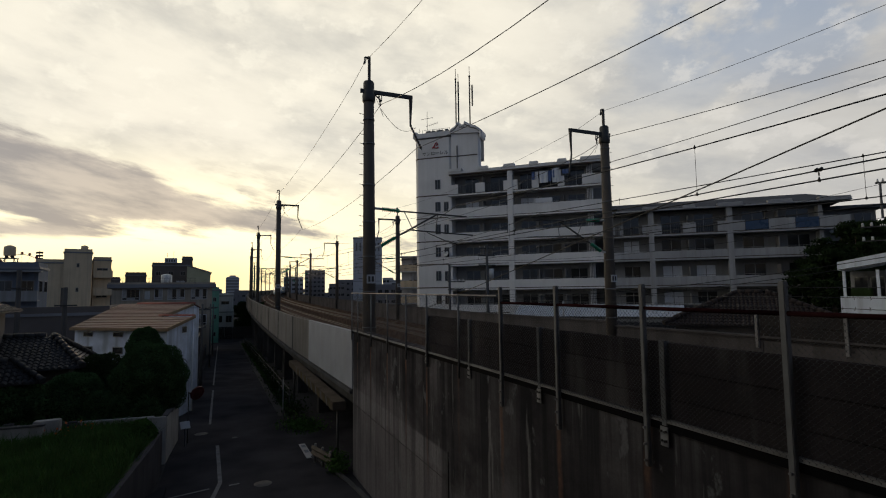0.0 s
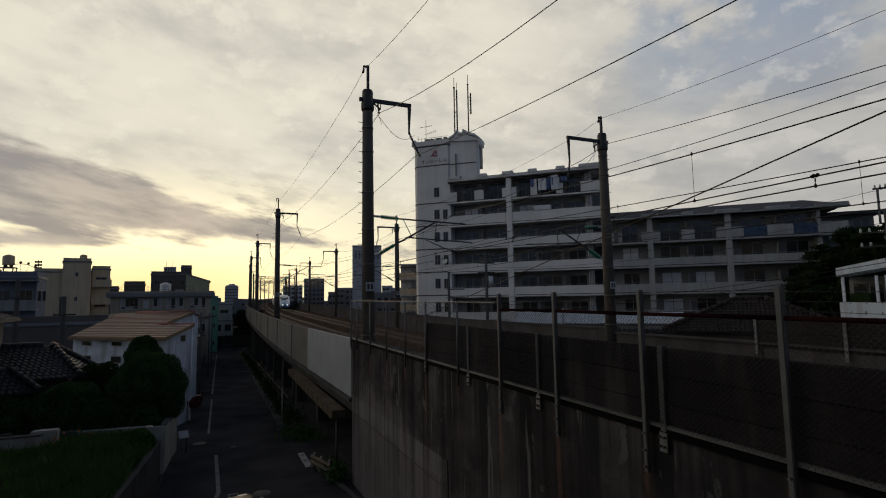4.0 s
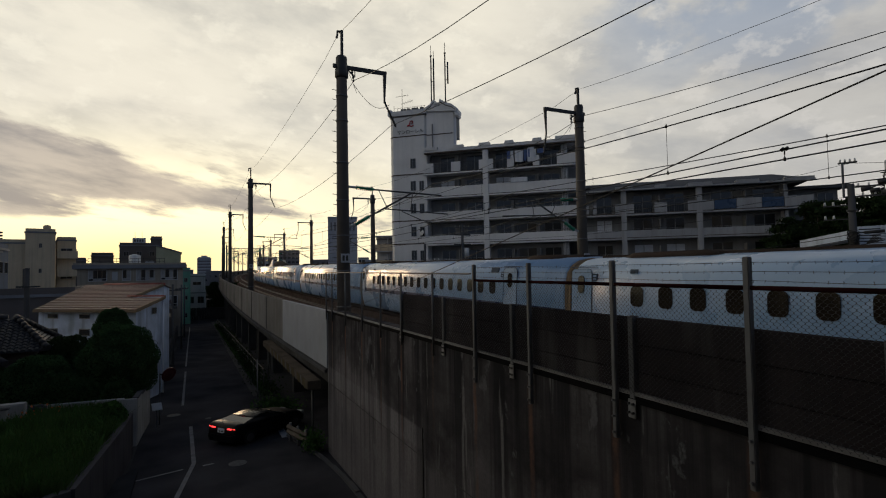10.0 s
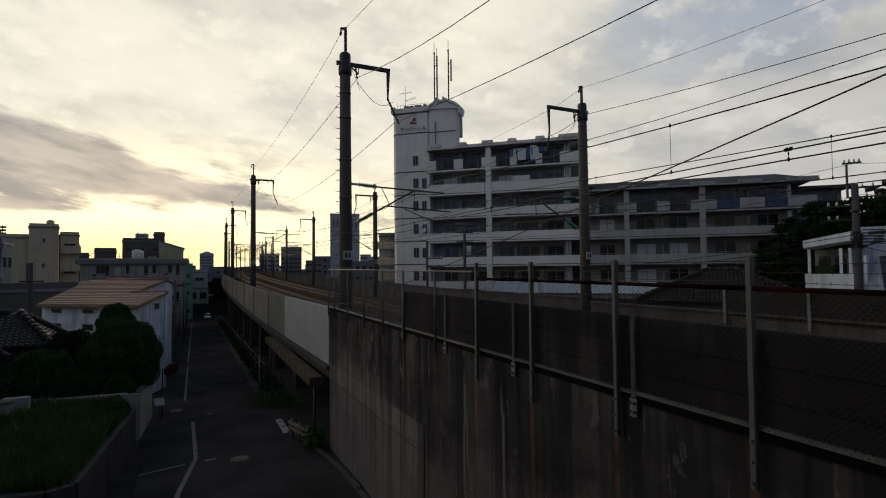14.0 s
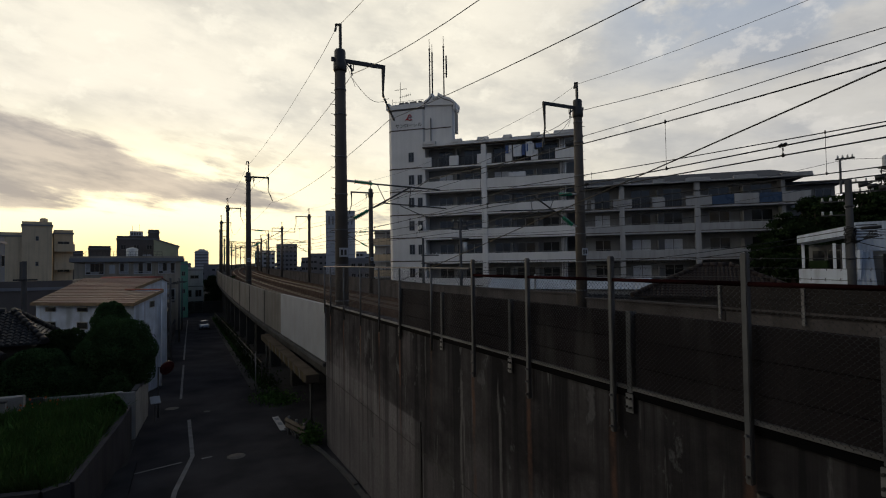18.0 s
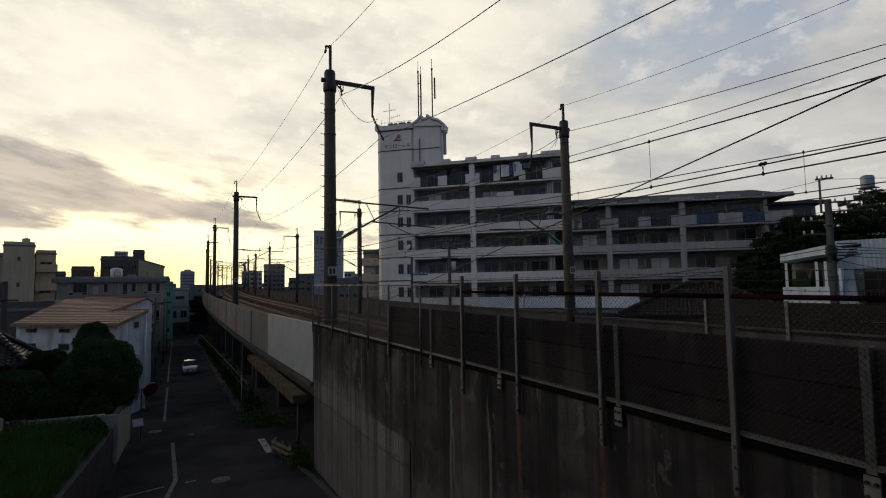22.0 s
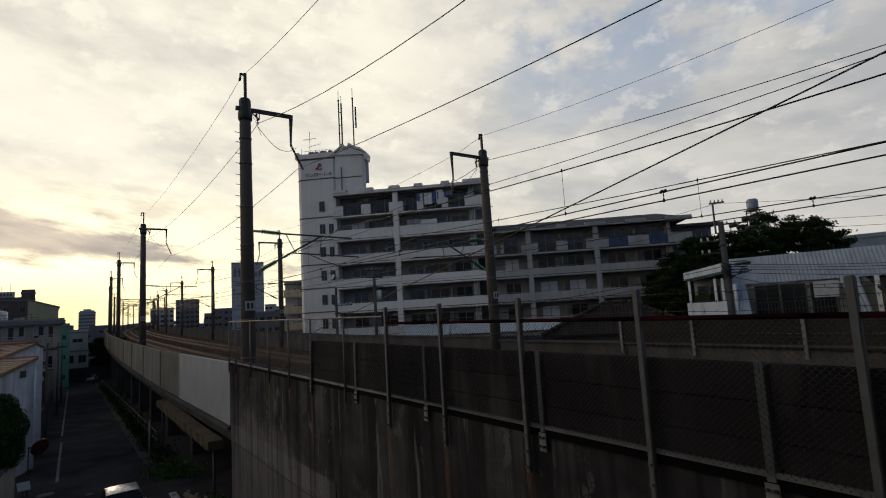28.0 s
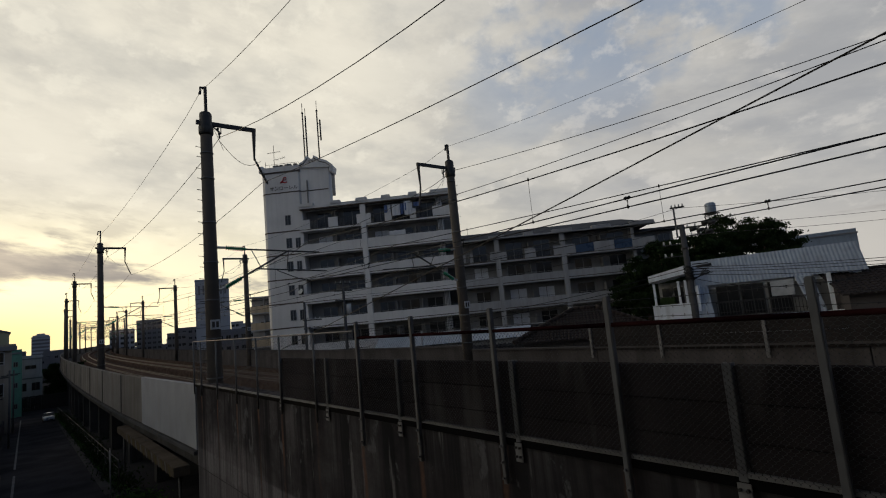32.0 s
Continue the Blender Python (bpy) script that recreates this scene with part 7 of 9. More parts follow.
bm = bmesh.new()
for k in range(32):
    a, b = k * math.pi / 16, (k + 1) * math.pi / 16
    for y in (-0.8, 0.8):
        rod(bm, (12 * math.cos(a), y, 12 * math.sin(a)), (12 * math.cos(b), y, 12 * math.sin(b)), 0.12, seg=4)
part("rim", bm, "haze_dark", fw)
for k in range(16):
    a = k * math.pi / 8
    part("spoke", rod(bmesh.new(), (0, 0, 0), (12 * math.cos(a), 0, 12 * math.sin(a)), 0.07, seg=4), "haze_dark", fw)
for k in range(20):
    a = k * math.pi / 10
    part("cabin", bevel_box(bmesh.new(), (13 * math.cos(a) - 0.75, -0.8, 13 * math.sin(a) - 0.9), (13 * math.cos(a) + 0.75, 0.8, 13 * math.sin(a) + 0.7), 0.3), "roof_rust", fw)
for s in (-1, 1):
    part("leg", rod(bmesh.new(), (s * 7, 1.5, -26), (0, 1.5, 0), 0.4, seg=6), "haze_dark", fw)
brown = block("brown_apartment", "brown balconied apartment building", -24.2, 148, 3.0, 10, 10.5, 9, "dark_wall", 2, 5, (1.6, 1.2))
for z in (0.4, 2.4, 4.4, 6.4, 8.4):
    part("balcony_front", box(bmesh.new(), (-1.5, -1.2, z), (1.5, -1.05, z + 0.9)), "school_wall", brown)
    part("balcony_floor", box(bmesh.new(), (-1.5, -1.2, z - 0.15), (1.5, -0.01, z - 0.002)), "school_wall", brown)
block("dark_office", "dark stepped building with a roof sign", -9.5, 119.5, 6.7, 10, 12.5, 5, "dark_wall", 3, 5, (0.9, 0.9))
block("dark_office", "lower dark building beside a taller one", -15.6, 119, 3.6, 10, 10.5, 7, "dark_wall", 2, 4, (0.9, 0.9))
block("dark_office", "low brown building with a long flat roof", -18.5, 126, 9.0, 10, 8.6, 8, "dark_wall", 4, 3, (0.9, 0.9))
block("lift_tower_block", "tall slim dark tower with a flat cap", -7.6, 139.8, 2.3, 4, 15.2, 3, "dark_wall", 1, 6, (0.8, 0.8))
gable = thing("gabled_building", pose(-4.4, 110, 0, 0, 0, 2), "pale olive gabled building", "building")
part("wall", prism(bmesh.new(), [(-1.6, -3), (2.5, -3), (2.5, 10.7), (-1.6, 12.05)], 0, 9, Matrix.Rotation(math.pi / 2, 4, "X") @ Matrix.Translation((0, 0, -9))), "yellow_green", gable)
part("roof", prism(bmesh.new(), [(-1.7, 12.12), (2.7, 10.67), (2.7, 10.87), (-1.7, 12.32)], 0, 9.4, Matrix.Rotation(math.pi / 2, 4, "X") @ Matrix.Translation((0, 0, -9.2))), "roof_grey", gable)
sign = thing("roof_sign", pose(-9.6, 120.4, 12.72), "white roof sign box with dark bars on legs", "roof sign")
part("board", bevel_box(bmesh.new(), (-1.15, 0, 0.4), (1.15, 0.4, 1.5), 0.04), "white_board", sign)
for k in range(4):
    part("bar", box(bmesh.new(), (-0.85 + 0.45 * k, -0.02, 0.7), (-0.58 + 0.45 * k, -0.002, 1.2)), "sign_dark", sign)
for x in (-0.9, 0.9):
    part("leg", rod(bmesh.new(), (x, 0.2, 0), (x, 0.2, 0.4), 0.06), "steel_dark", sign)
for x, h in ((-0.7, 2.6), (0.5, 2.9)):
    part("aerial", rod(bmesh.new(), (x, 0.2, 1.4), (x, 0.2, h), 0.03), "steel_dark", sign)
block("mint_house", "narrow mint-green clad house", -1.05, 109.5, 1.6, 6, 7.27, 1, "mint", 1, 3, (0.6, 0.8), sides=(0,))
block("grey_shed", "pale grey box building over a shop front", 0.93, 120.3, 3.2, 6, 6.15, 0, "pale_wall", 1, 1, (1.6, 0.7), base=3.44, sides=(0,))
block("street_shop", "low pale shop front at the street's end", 0.73, 119.8, 3.74, 7, 2.74, 0, "pale_wall", 2, 2, (1.2, 1.4), sides=(0,))
# dark board fence across the street's end, with shrubs over it
df = thing("board_fence", pose(0, 118.4, 0), "tall dark board fence across the street's end", "fence")
for k in range(26):
    x = -1.2 + 0.3 * k
    part("board", box(bmesh.new(), (x, 0.0, -3.2), (x + 0.28, 0.06, -0.22 + 0.03 * (k % 3))), "black_paint", df)
part("top_rail", box(bmesh.new(), (-1.2, -0.05, -0.4), (6.6, -0.002, -0.3)), "steel_dark", df)
rngp = np.random.default_rng(7)
c = np.stack([rngp.uniform(2.8, 7.2, 1500), rngp.uniform(119, 121, 1500), rngp.uniform(-1.0, 1.4, 1500) * rngp.random(1500) ** 0.5], 1)
tagged(new("hedge", quads_mesh("hedge", "leaf_tree", c, 0.22, rngp)), "dark overgrown hedge behind a board fence", "hedge")

# white house with red-brown roof: an oblique plan, one long roof slope, and a lower strip towards the street
HU, HV = Vector((-0.751, 0.660, 0)), Vector((0.330, 0.944, 0))
hs = thing("white_house", pose(-2.72, 32.7, 0), "white rendered house with a red-brown sheet roof", "house")
G = gz(35) - 0.4


def hp(a, b, z):
    """A place of the house: a along its front, b back from it."""
    return HU * a + HV * b + Vector((0, 0, z))


def h_slope(b):
    return 4.62 + 0.148 * b


def slab6(bm, lo4, hi4):
    """A six-sided body from four points below and four above."""
    vs = [bm.verts.new(p) for p in (*lo4, *hi4)]
    for f in ((0, 3, 2, 1), (4, 5, 6, 7), (0, 1, 5, 4), (1, 2, 6, 5), (2, 3, 7, 6), (3, 0, 4, 7)):
        bm.faces.new([vs[i] for i in f])
    return bm


def h_box(a0, a1, b0, b1, z0, z1):
    return slab6(bmesh.new(), [hp(a0, b0, z0), hp(a1, b0, z0), hp(a1, b1, z0), hp(a0, b1, z0)], [hp(a0, b0, z1), hp(a1, b0, z1), hp(a1, b1, z1), hp(a0, b1, z1)])


# front part under the lower strip, and the taller part behind it
part("wall", slab6(bmesh.new(), [hp(0, 0, G), hp(7.0, 0, G), hp(7.6, 3.4, G), hp(0, 3.4, G)], [hp(0, 0, h_slope(0)), hp(7.0, 0, h_slope(0)), hp(7.6, 3.4, h_slope(3.4)), hp(0, 3.4, h_slope(3.4))]), "lime_wall", hs)
part("wall", slab6(bmesh.new(), [hp(2.4, 3.41, G), hp(7.6, 3.41, G), hp(9.2, 8.0, G), hp(2.4, 8.0, G)],
                   [hp(2.4, 3.41, h_slope(3.41)), hp(7.6, 3.41, h_slope(3.41)), hp(9.2, 8.0, h_slope(8.0)), hp(2.4, 8.0, h_slope(8.0))]), "lime_wall", hs)
part("wall", slab6(bmesh.new(), [hp(2.4, 8.01, G), hp(9.2, 8.01, G), hp(9.4, 9.2, G), hp(2.4, 9.2, G)],
                   [hp(2.4, 8.01, h_slope(8.0)), hp(9.2, 8.01, h_slope(8.0)), hp(9.4, 9.2, h_slope(8.0) - 0.28), hp(2.4, 9.2, h_slope(8.0) - 0.28)]), "lime_wall", hs)
# roof sheets, course by course, each lapping over the one below
for k in range(17):
    b0, b1 = -0.25 + 8.25 * k / 17, -0.25 + 8.25 * (k + 1) / 17
    right = -0.18 if b1 < 3.5 else 2.28
    left0, left1 = 7.2 + 0.26 * b0, 7.2 + 0.26 * b1
    z0, z1 = h_slope(b0), h_slope(b1)
    part("roof_sheet", slab6(bmesh.new(), [hp(right, b0, z0 + 0.005), hp(left0, b0, z0 + 0.005), hp(left1, b1, z1 + 0.0), hp(right, b1, z1 + 0.0)],
                             [hp(right, b0, z0 + 0.075), hp(left0, b0, z0 + 0.075), hp(left1, b1, z1 + 0.035), hp(right, b1, z1 + 0.035)]), "roof_red", hs)
part("back_sheet", slab6(bmesh.new(), [hp(2.28, 8.01, h_slope(8) + 0.01), hp(9.3, 8.01, h_slope(8) + 0.01), hp(9.5, 9.4, h_slope(8) - 0.30), hp(2.28, 9.4, h_slope(8) - 0.30)],
                         [hp(2.28, 8.01, h_slope(8) + 0.06), hp(9.3, 8.01, h_slope(8) + 0.06), hp(9.5, 9.4, h_slope(8) - 0.25), hp(2.28, 9.4, h_slope(8) - 0.25)]), "roof_red", hs)
part("ridge_cap", rod(bmesh.new(), hp(2.2, 8.0, h_slope(8) + 0.06), hp(7.6, 8.0, h_slope(8) + 0.06), 0.09, seg=8), "roof_rust", hs)
for a, b0, b1 in ((-0.2, -0.28, 3.5), (2.26, 3.3, 8.0)):
    part("verge_board", slab6(bmesh.new(), [hp(a, b0, h_slope(b0) - 0.10), hp(a + 0.06, b0, h_slope(b0) - 0.10), hp(a + 0.06, b1, h_slope(b1) - 0.10), hp(a, b1, h_slope(b1) - 0.10)],
                              [hp(a, b0, h_slope(b0) + 0.085), hp(a + 0.06, b0, h_slope(b0) + 0.085), hp(a + 0.06, b1, h_slope(b1) + 0.085), hp(a, b1, h_slope(b1) + 0.085)]), "wood", hs, "brown verge board")
part("step_flashing", h_box(-0.15, 2.7, 3.36, 3.5, h_slope(3.4) + 0.04, h_slope(3.4) + 0.13), "roof_rust", hs, "rust-red flashing at the step of the roof")
part("eave_board", h_box(-0.15, 7.2, -0.30, -0.24, 4.47, 4.62), "wood", hs)
for a in (5.9, 3.57):
    for z0, z1 in ((4.1, 4.38), (3.15, 3.54)):
        w = part("window", h_box(a - 0.38, a + 0.38, -0.04, 0.02, z0, z1), "frame", hs)
        part("pane", h_box(a - 0.34, a + 0.34, -0.06, -0.042, z0 + 0.04, z1 - 0.04), "glass", w)
w = part("window", h_box(-0.04, 0.02, 1.9, 2.5, 4.22, 4.6), "frame", hs)
part("pane", h_box(-0.06, -0.042, 1.94, 2.46, 4.26, 4.56), "glass", w)
w = part("window", h_box(-0.04, 0.02, 0.9, 1.5, 1.4, 2.2), "frame", hs)
part("pane", h_box(-0.06, -0.042, 0.95, 1.45, 1.45, 2.15), "glass", w)
part("base_band", h_box(-0.03, 7.02, -0.03, -0.004, G, G + 0.9), "house_white", hs)
part("rain_pipe", rod(bmesh.new(), hp(-0.08, 3.35, G), hp(-0.08, 3.35, 5.0), 0.05, seg=8), "house_white", hs)
for k, (b, z) in enumerate(((0.6, 2.6), (1.2, 3.2), (2.6, 1.9))):
    part("service_pipe", rod(bmesh.new(), hp(-0.05, b, z - 1.2), hp(-0.05, b, z), 0.03, seg=6), "grey_wall", hs)
bm = bmesh.new()
pipe(bm, [hp(-0.04, 0.3 + 0.3 * k, 3.4 - 0.12 * k + 0.08 * math.sin(k * 2.0)) for k in range(9)], 0.018)
part("slack_cable", bm, "wire", hs)


def tile_roof(name, label, m, w, run, rise, eave, cols, rows_, mt, wall="dark_wall", two=True, hip=0.0):
    """A house with a pantile roof: rows of rounded tiles on both slopes over plain walls. Local x along the ridge."""
    ob = thing(name, m, label, "house")
    part("wall", box(bmesh.new(), (-w / 2 + 0.5, -run + 0.5, -3.0), (w / 2 - 0.5, run - 0.5, eave)), wall, ob)
    None if hip else part("gable", prism(bmesh.new(), [(-run + 0.5, eave), (run - 0.5, eave), (0, eave + rise * 0.93)], -w / 2 + 0.5, w / 2 - 0.5, Matrix(((0, 0, 1, 0), (1, 0, 0, 0), (0, 1, 0, 0), (0, 0, 0, 1)))), wall, ob)
    for s in ((-1, 1) if two else (-1,)):
        bm = bmesh.new()
        cw, rl = w / cols, run / rows_
        sl = math.atan2(rise, run)
        for i in range(cols):
            x = -w / 2 + cw * i
            for j in range(rows_):
                if hip and abs(x + cw * 0.5) > w / 2 - hip * j / rows_:
                    break
                y0, y1 = s * (run - rl * j + 0.04), s * (run - rl * (j + 1))
                z0, z1 = eave + rise * j / rows_ + 0.05, eave + rise * (j + 1) / rows_ + 0.02
                k4 = [(x, 0.0), (x + cw * 0.3, 0.07), (x + cw * 0.6, 0.07), (x + cw, 0.0)]
                a = [bm.verts.new((px, y0, z0 + pz)) for px, pz in k4]
                b = [bm.verts.new((px, y1, z1 + pz)) for px, pz in k4]
                c_ = [bm.verts.new((px, y0, z0 + pz - 0.05)) for px, pz in (k4[0], k4[3])]
                for k in range(3):
                    bm.faces.new((a[k], a[k + 1], b[k + 1], b[k]))
                bm.faces.new((c_[0], c_[1], a[3], a[2], a[1], a[0]))
        tagged(part("roof_tiles", bm, mt, ob, "rows of dark pantiles"), kind="stuff")
    if hip:
        for s, e in ((-1, 1), (1, 1), (-1, -1), (1, -1)):
            a, b = Vector((e * (w / 2 + 0.05), s * (run + 0.05), eave + 0.12)), Vector((e * (w / 2 - hip), 0, eave + rise + 0.12))
            n = int((b - a).length / 0.34)
            for k in range(n):
                part("hip_tile", rod(bmesh.new(), a.lerp(b, k / n), a.lerp(b, (k + 1.06) / n), 0.14, 0.12, seg=8), mt, ob)
        for e in (-1, 1):
            for j in range(rows_):
                bm = bmesh.new()
                f0, f1 = j / rows_, (j + 1) / rows_
                v = [bm.verts.new((e * x, y, z)) for x, y, z in ((w / 2 - hip * f0, -run * (1 - f0), eave + rise * f0 + 0.07), (w / 2 - hip * f0, run * (1 - f0), eave + rise * f0 + 0.07),
                                                                  (w / 2 - hip * f1, run * (1 - f1), eave + rise * f1 + 0.02), (w / 2 - hip * f1, -run * (1 - f1), eave + rise * f1 + 0.02))]
                bm.faces.new(v)
                part("hip_course", bm, mt, ob)
    cap = mesh_of(rod(bmesh.new(), (0, 0, 0), (0.42, 0, 0), 0.15, 0.13, seg=8), "ridge_tile", mt)
    for k in range(int((w - 2 * hip) / 0.4)):
        shared("ridge_tile", cap, ob, (-w / 2 + hip + 0.4 * k, 0, eave + rise + 0.1))
    return ob


tile_roof("tiled_house", "old house with a dark glazed pantile roof", pose(-10.3, 29.4, gz(28) - 0.12, 0, 0, 6), 9.0, 2.4, 1.25, 3.8, 40, 12, "tile_roof", hip=1.35)
tile_roof("tiled_house", "low house with a brown pantile roof beyond the tracks", pose(26.9, 19.7, 0, 0, 0, -52), 8.4, 3.0, 1.6, 4.5, 42, 12, "tile_brown", hip=3.5)
tile_roof("tiled_house", "low house with a dark pantile roof beyond the tracks", pose(27.0, 29.5, 0, 0, 0, -42), 12.0, 3.2, 1.1, 4.0, 34, 10, "tile_roof")
tile_roof("tiled_house", "low house with a dark pantile roof beyond the tracks", pose(45.5, 8.0, 0, 0, 0, -60), 9.0, 4.0, 1.5, 5.4, 26, 10, "tile_brown")


# lower porch roof in front of it, and a taller neighbour at its side
tile_roof("tiled_house", "low porch with a dark pantile roof beside an old house", pose(-9.6, 27.6, gz(28) - 0.1, 0, 0, 6), 5.4, 1.3, 0.8, 3.35, 24, 6, "tile_roof", hip=1.2)
tile_roof("tiled_house", "two-storey old house with a dark pantile roof", pose(-11.6, 26.4, gz(26), 0, 0, 96), 7.0, 3.4, 1.3, 6.1, 30, 14, "tile_roof")
ls = block("long_shed", "long low dark shed with a flat sheet roof", -12.3, 48, 8.5, 7, 5.0, 4, "dark_wall", 5, 1, (0.9, 0.8), sides=(0,))
ms = thing("loudspeaker_mast", pose(-27.2, 103, 11.5), "slim roof mast with three stacked horn loudspeakers", "loudspeaker")
part("mast", rod(bmesh.new(), (0, 0, 0), (0, 0, 2.5), 0.06), "steel_dark", ms)
for z in (1.2, 1.7, 2.2):
    part("horn", rod(bmesh.new(), (-0.45, 0, z), (0.45, 0, z + 0.02), 0.16, 0.16, seg=10), "steel_dark", ms)


def ribbed(bm, a, b, c, d, n):
    """A ribbed sheet between the lines a-b (low) and d-c (high), ribs running up it."""
    a, b, c, d = (Vector(p) for p in (a, b, c, d))
    up_ = (b - a).cross(d - a).normalized() * 0.035
    prev = None
    for k in range(2 * n + 1):
        f = k / (2 * n)
        o = up_ if k % 2 else up_ * 0
        cur = (bm.verts.new(a.lerp(b, f) + o), bm.verts.new(d.lerp(c, f) + o))
        if prev:
            bm.faces.new((prev[0], cur[0], cur[1], prev[1]))
        prev = cur
    return bm


# long white ribbed roofs of sheds behind the tracks
sh = thing("shed", pose(0, 0, 0), "low shed with a white ribbed sheet roof beyond the tracks", "shed")
part("roof", ribbed(bmesh.new(), (19.6, 33, 4.6), (27.6, 24.8, 4.6), (29.0, 26.2, 5.3), (21.0, 34.4, 5.3), 40), "roof_white", sh)
part("wall", prism(bmesh.new(), [(19.8, 33.1), (27.6, 25.1), (30, 27.4), (22.2, 35.4)], -0.5, 4.55), "grey_wall", sh)
vm = thing("vending_panel", pose(22.0, 30.2, 4.62, 0, 0, 45), "small pale lit panel on a shed roof edge", "panel")
part("panel", bevel_box(bmesh.new(), (-0.16, -0.05, 0), (0.16, 0.05, 1.05), 0.02), "white_board", vm)

# house with white ribbed roof
rh = thing("white_roof_house", pose(0, 0, 0), "white house with a big ribbed sheet roof", "house")
RM = Matrix(((0.311, 0.950, 0, 38.8), (-0.950, 0.311, 0, 18.44), (0, 0, 1, 0), (0, 0, 0, 1)))


def slope(u, z):
    """A place on the steep front roof: u along the house, z its height."""
    return RM @ Vector((u, (z - 4.6) * 0.682, z))


def sheet_part(name, u0, u1, u2, u3, z0, z1, n):
    part(name, ribbed(bmesh.new(), slope(u0, z0), slope(u1, z0), slope(u2, z1), slope(u3, z1), n), "roof_white", rh, "white ribbed roof sheet")


sheet_part("upper_roof", -0.15, 10.35, 10.15, -0.42, 6.93, 8.95, 44)
sheet_part("left_slope", 0.0, 1.05, 0.66, -0.15, 4.4, 6.92, 4)
sheet_part("right_slope", 6.9, 7.7, 7.2, 6.2, 4.3, 6.92, 4)
part("back_roof", ribbed(bmesh.new(), RM @ Vector((10.1, 7.6, 6.6)), RM @ Vector((-0.4, 7.6, 6.6)), RM @ Vector((-0.4, 2.99, 8.94)), RM @ Vector((10.1, 2.99, 8.94)), 44), "roof_white", rh)
part("wall", box(bmesh.new(), (-0.2, 2.0, -0.5), (10.0, 7.2, 6.6), RM), "grey_wall", rh)
part("gable", prism(bmesh.new(), [(2.0, 6.5), (7.2, 6.5), (3.0, 8.85)], -0.3, 10.0, RM @ Matrix(((0, 0, 1, 0), (1, 0, 0, 0), (0, 1, 0, 0), (0, 0, 0, 1)))), "house_white", rh)
part("side_wall", box(bmesh.new(), (0.0, 0.3, -0.5), (0.16, 2.0, 7.0), RM), "house_white", rh)
part("sill_wall", box(bmesh.new(), (1.0, 0.1, -0.5), (10.1, 0.3, 4.5), RM), "house_white", rh)
part("balcony_floor", box(bmesh.new(), (0.2, 0.31, 4.3), (10.0, 1.98, 4.48), RM), "concrete", rh)
part("lower_roof", ribbed(bmesh.new(), RM @ Vector((0.9, -0.9, 4.15)), RM @ Vector((7.2, -0.9, 4.15)), RM @ Vector((7.2, 0.08, 4.5)), RM @ Vector((0.9, 0.08, 4.5)), 26), "roof_white", rh)
part("corner_post", box(bmesh.new(), (7.95, 0.3, 4.5), (8.2, 0.55, 6.95), RM), "house_white", rh)
for x, wide_ in ((1.9, 1.5), (3.5, 1.5), (5.2, 1.4)):
    w = part("window", box(bmesh.new(), (x - wide_ / 2, 1.9, 4.55), (x + wide_ / 2, 1.99, 6.75), RM), "steel_dark", rh)
    for a, b in ((x - wide_ / 2 + 0.06, x - 0.03), (x + 0.03, x + wide_ / 2 - 0.06)):
        part("pane", box(bmesh.new(), (a, 1.87, 4.62), (b, 1.895, 6.68), RM), "glass", w)
part("white_panel", box(bmesh.new(), (4.7, 1.4, 5.7), (6.1, 1.45, 6.8), RM), "white_board", rh, "pale blind")
for k in range(29):
    x = 1.2 + k * 0.2
    part("railing_bar", rod(bmesh.new(), RM @ Vector((x, 0.4, 4.5)), RM @ Vector((x, 0.4, 5.55)), 0.018), "steel_dark", rh)
part("railing_top", rod(bmesh.new(), RM @ Vector((1.15, 0.4, 5.56)), RM @ Vector((7.0, 0.4, 5.56)), 0.03), "steel_dark", rh)
# flat-roofed porch with its balcony
part("porch_roof", prism(bmesh.new(), [(-3.2, 7.5), (-0.35, 8.0), (-0.35, 8.6), (-3.2, 8.06)], -3.4, 0.0, RM @ Matrix(((1, 0, 0, 0), (0, 0, -1, 0), (0, 1, 0, 0), (0, 0, 0, 1)))), "house_white", rh, "white boxed porch roof")
part("balcony_front", box(bmesh.new(), (-3.15, 0.0, 4.2), (-0.1, 0.14, 5.78), RM), "house_white", rh)
part("porch_wall", box(bmesh.new(), (-3.1, 3.0, -0.5), (-0.3, 3.2, 7.48), RM), "grey_wall", rh)
part("porch_base", box(bmesh.new(), (-3.1, 0.16, -0.5), (-0.2, 2.9, 4.3), RM), "grey_wall", rh)
for x in (-3.0, -1.25, -0.75):
    part("porch_post", box(bmesh.new(), (x, 0.2, 4.32), (x + 0.16, 0.36, 7.48), RM), "house_white", rh)
for x in (-2.5, -1.6):
    w = part("porch_window", box(bmesh.new(), (x - 0.4, 2.92, 5.4), (x + 0.4, 2.99, 7.1), RM), "frame", rh)
    part("pane", box(bmesh.new(), (x - 0.35, 2.9, 5.46), (x + 0.35, 2.915, 7.04), RM), "glass", w)
part("green_cover", bevel_box(bmesh.new(), (-2.6, 0.05, 5.6), (-1.5, 0.6, 6.35), 0.06, RM), "leaf_tree", rh, "faded green cover")
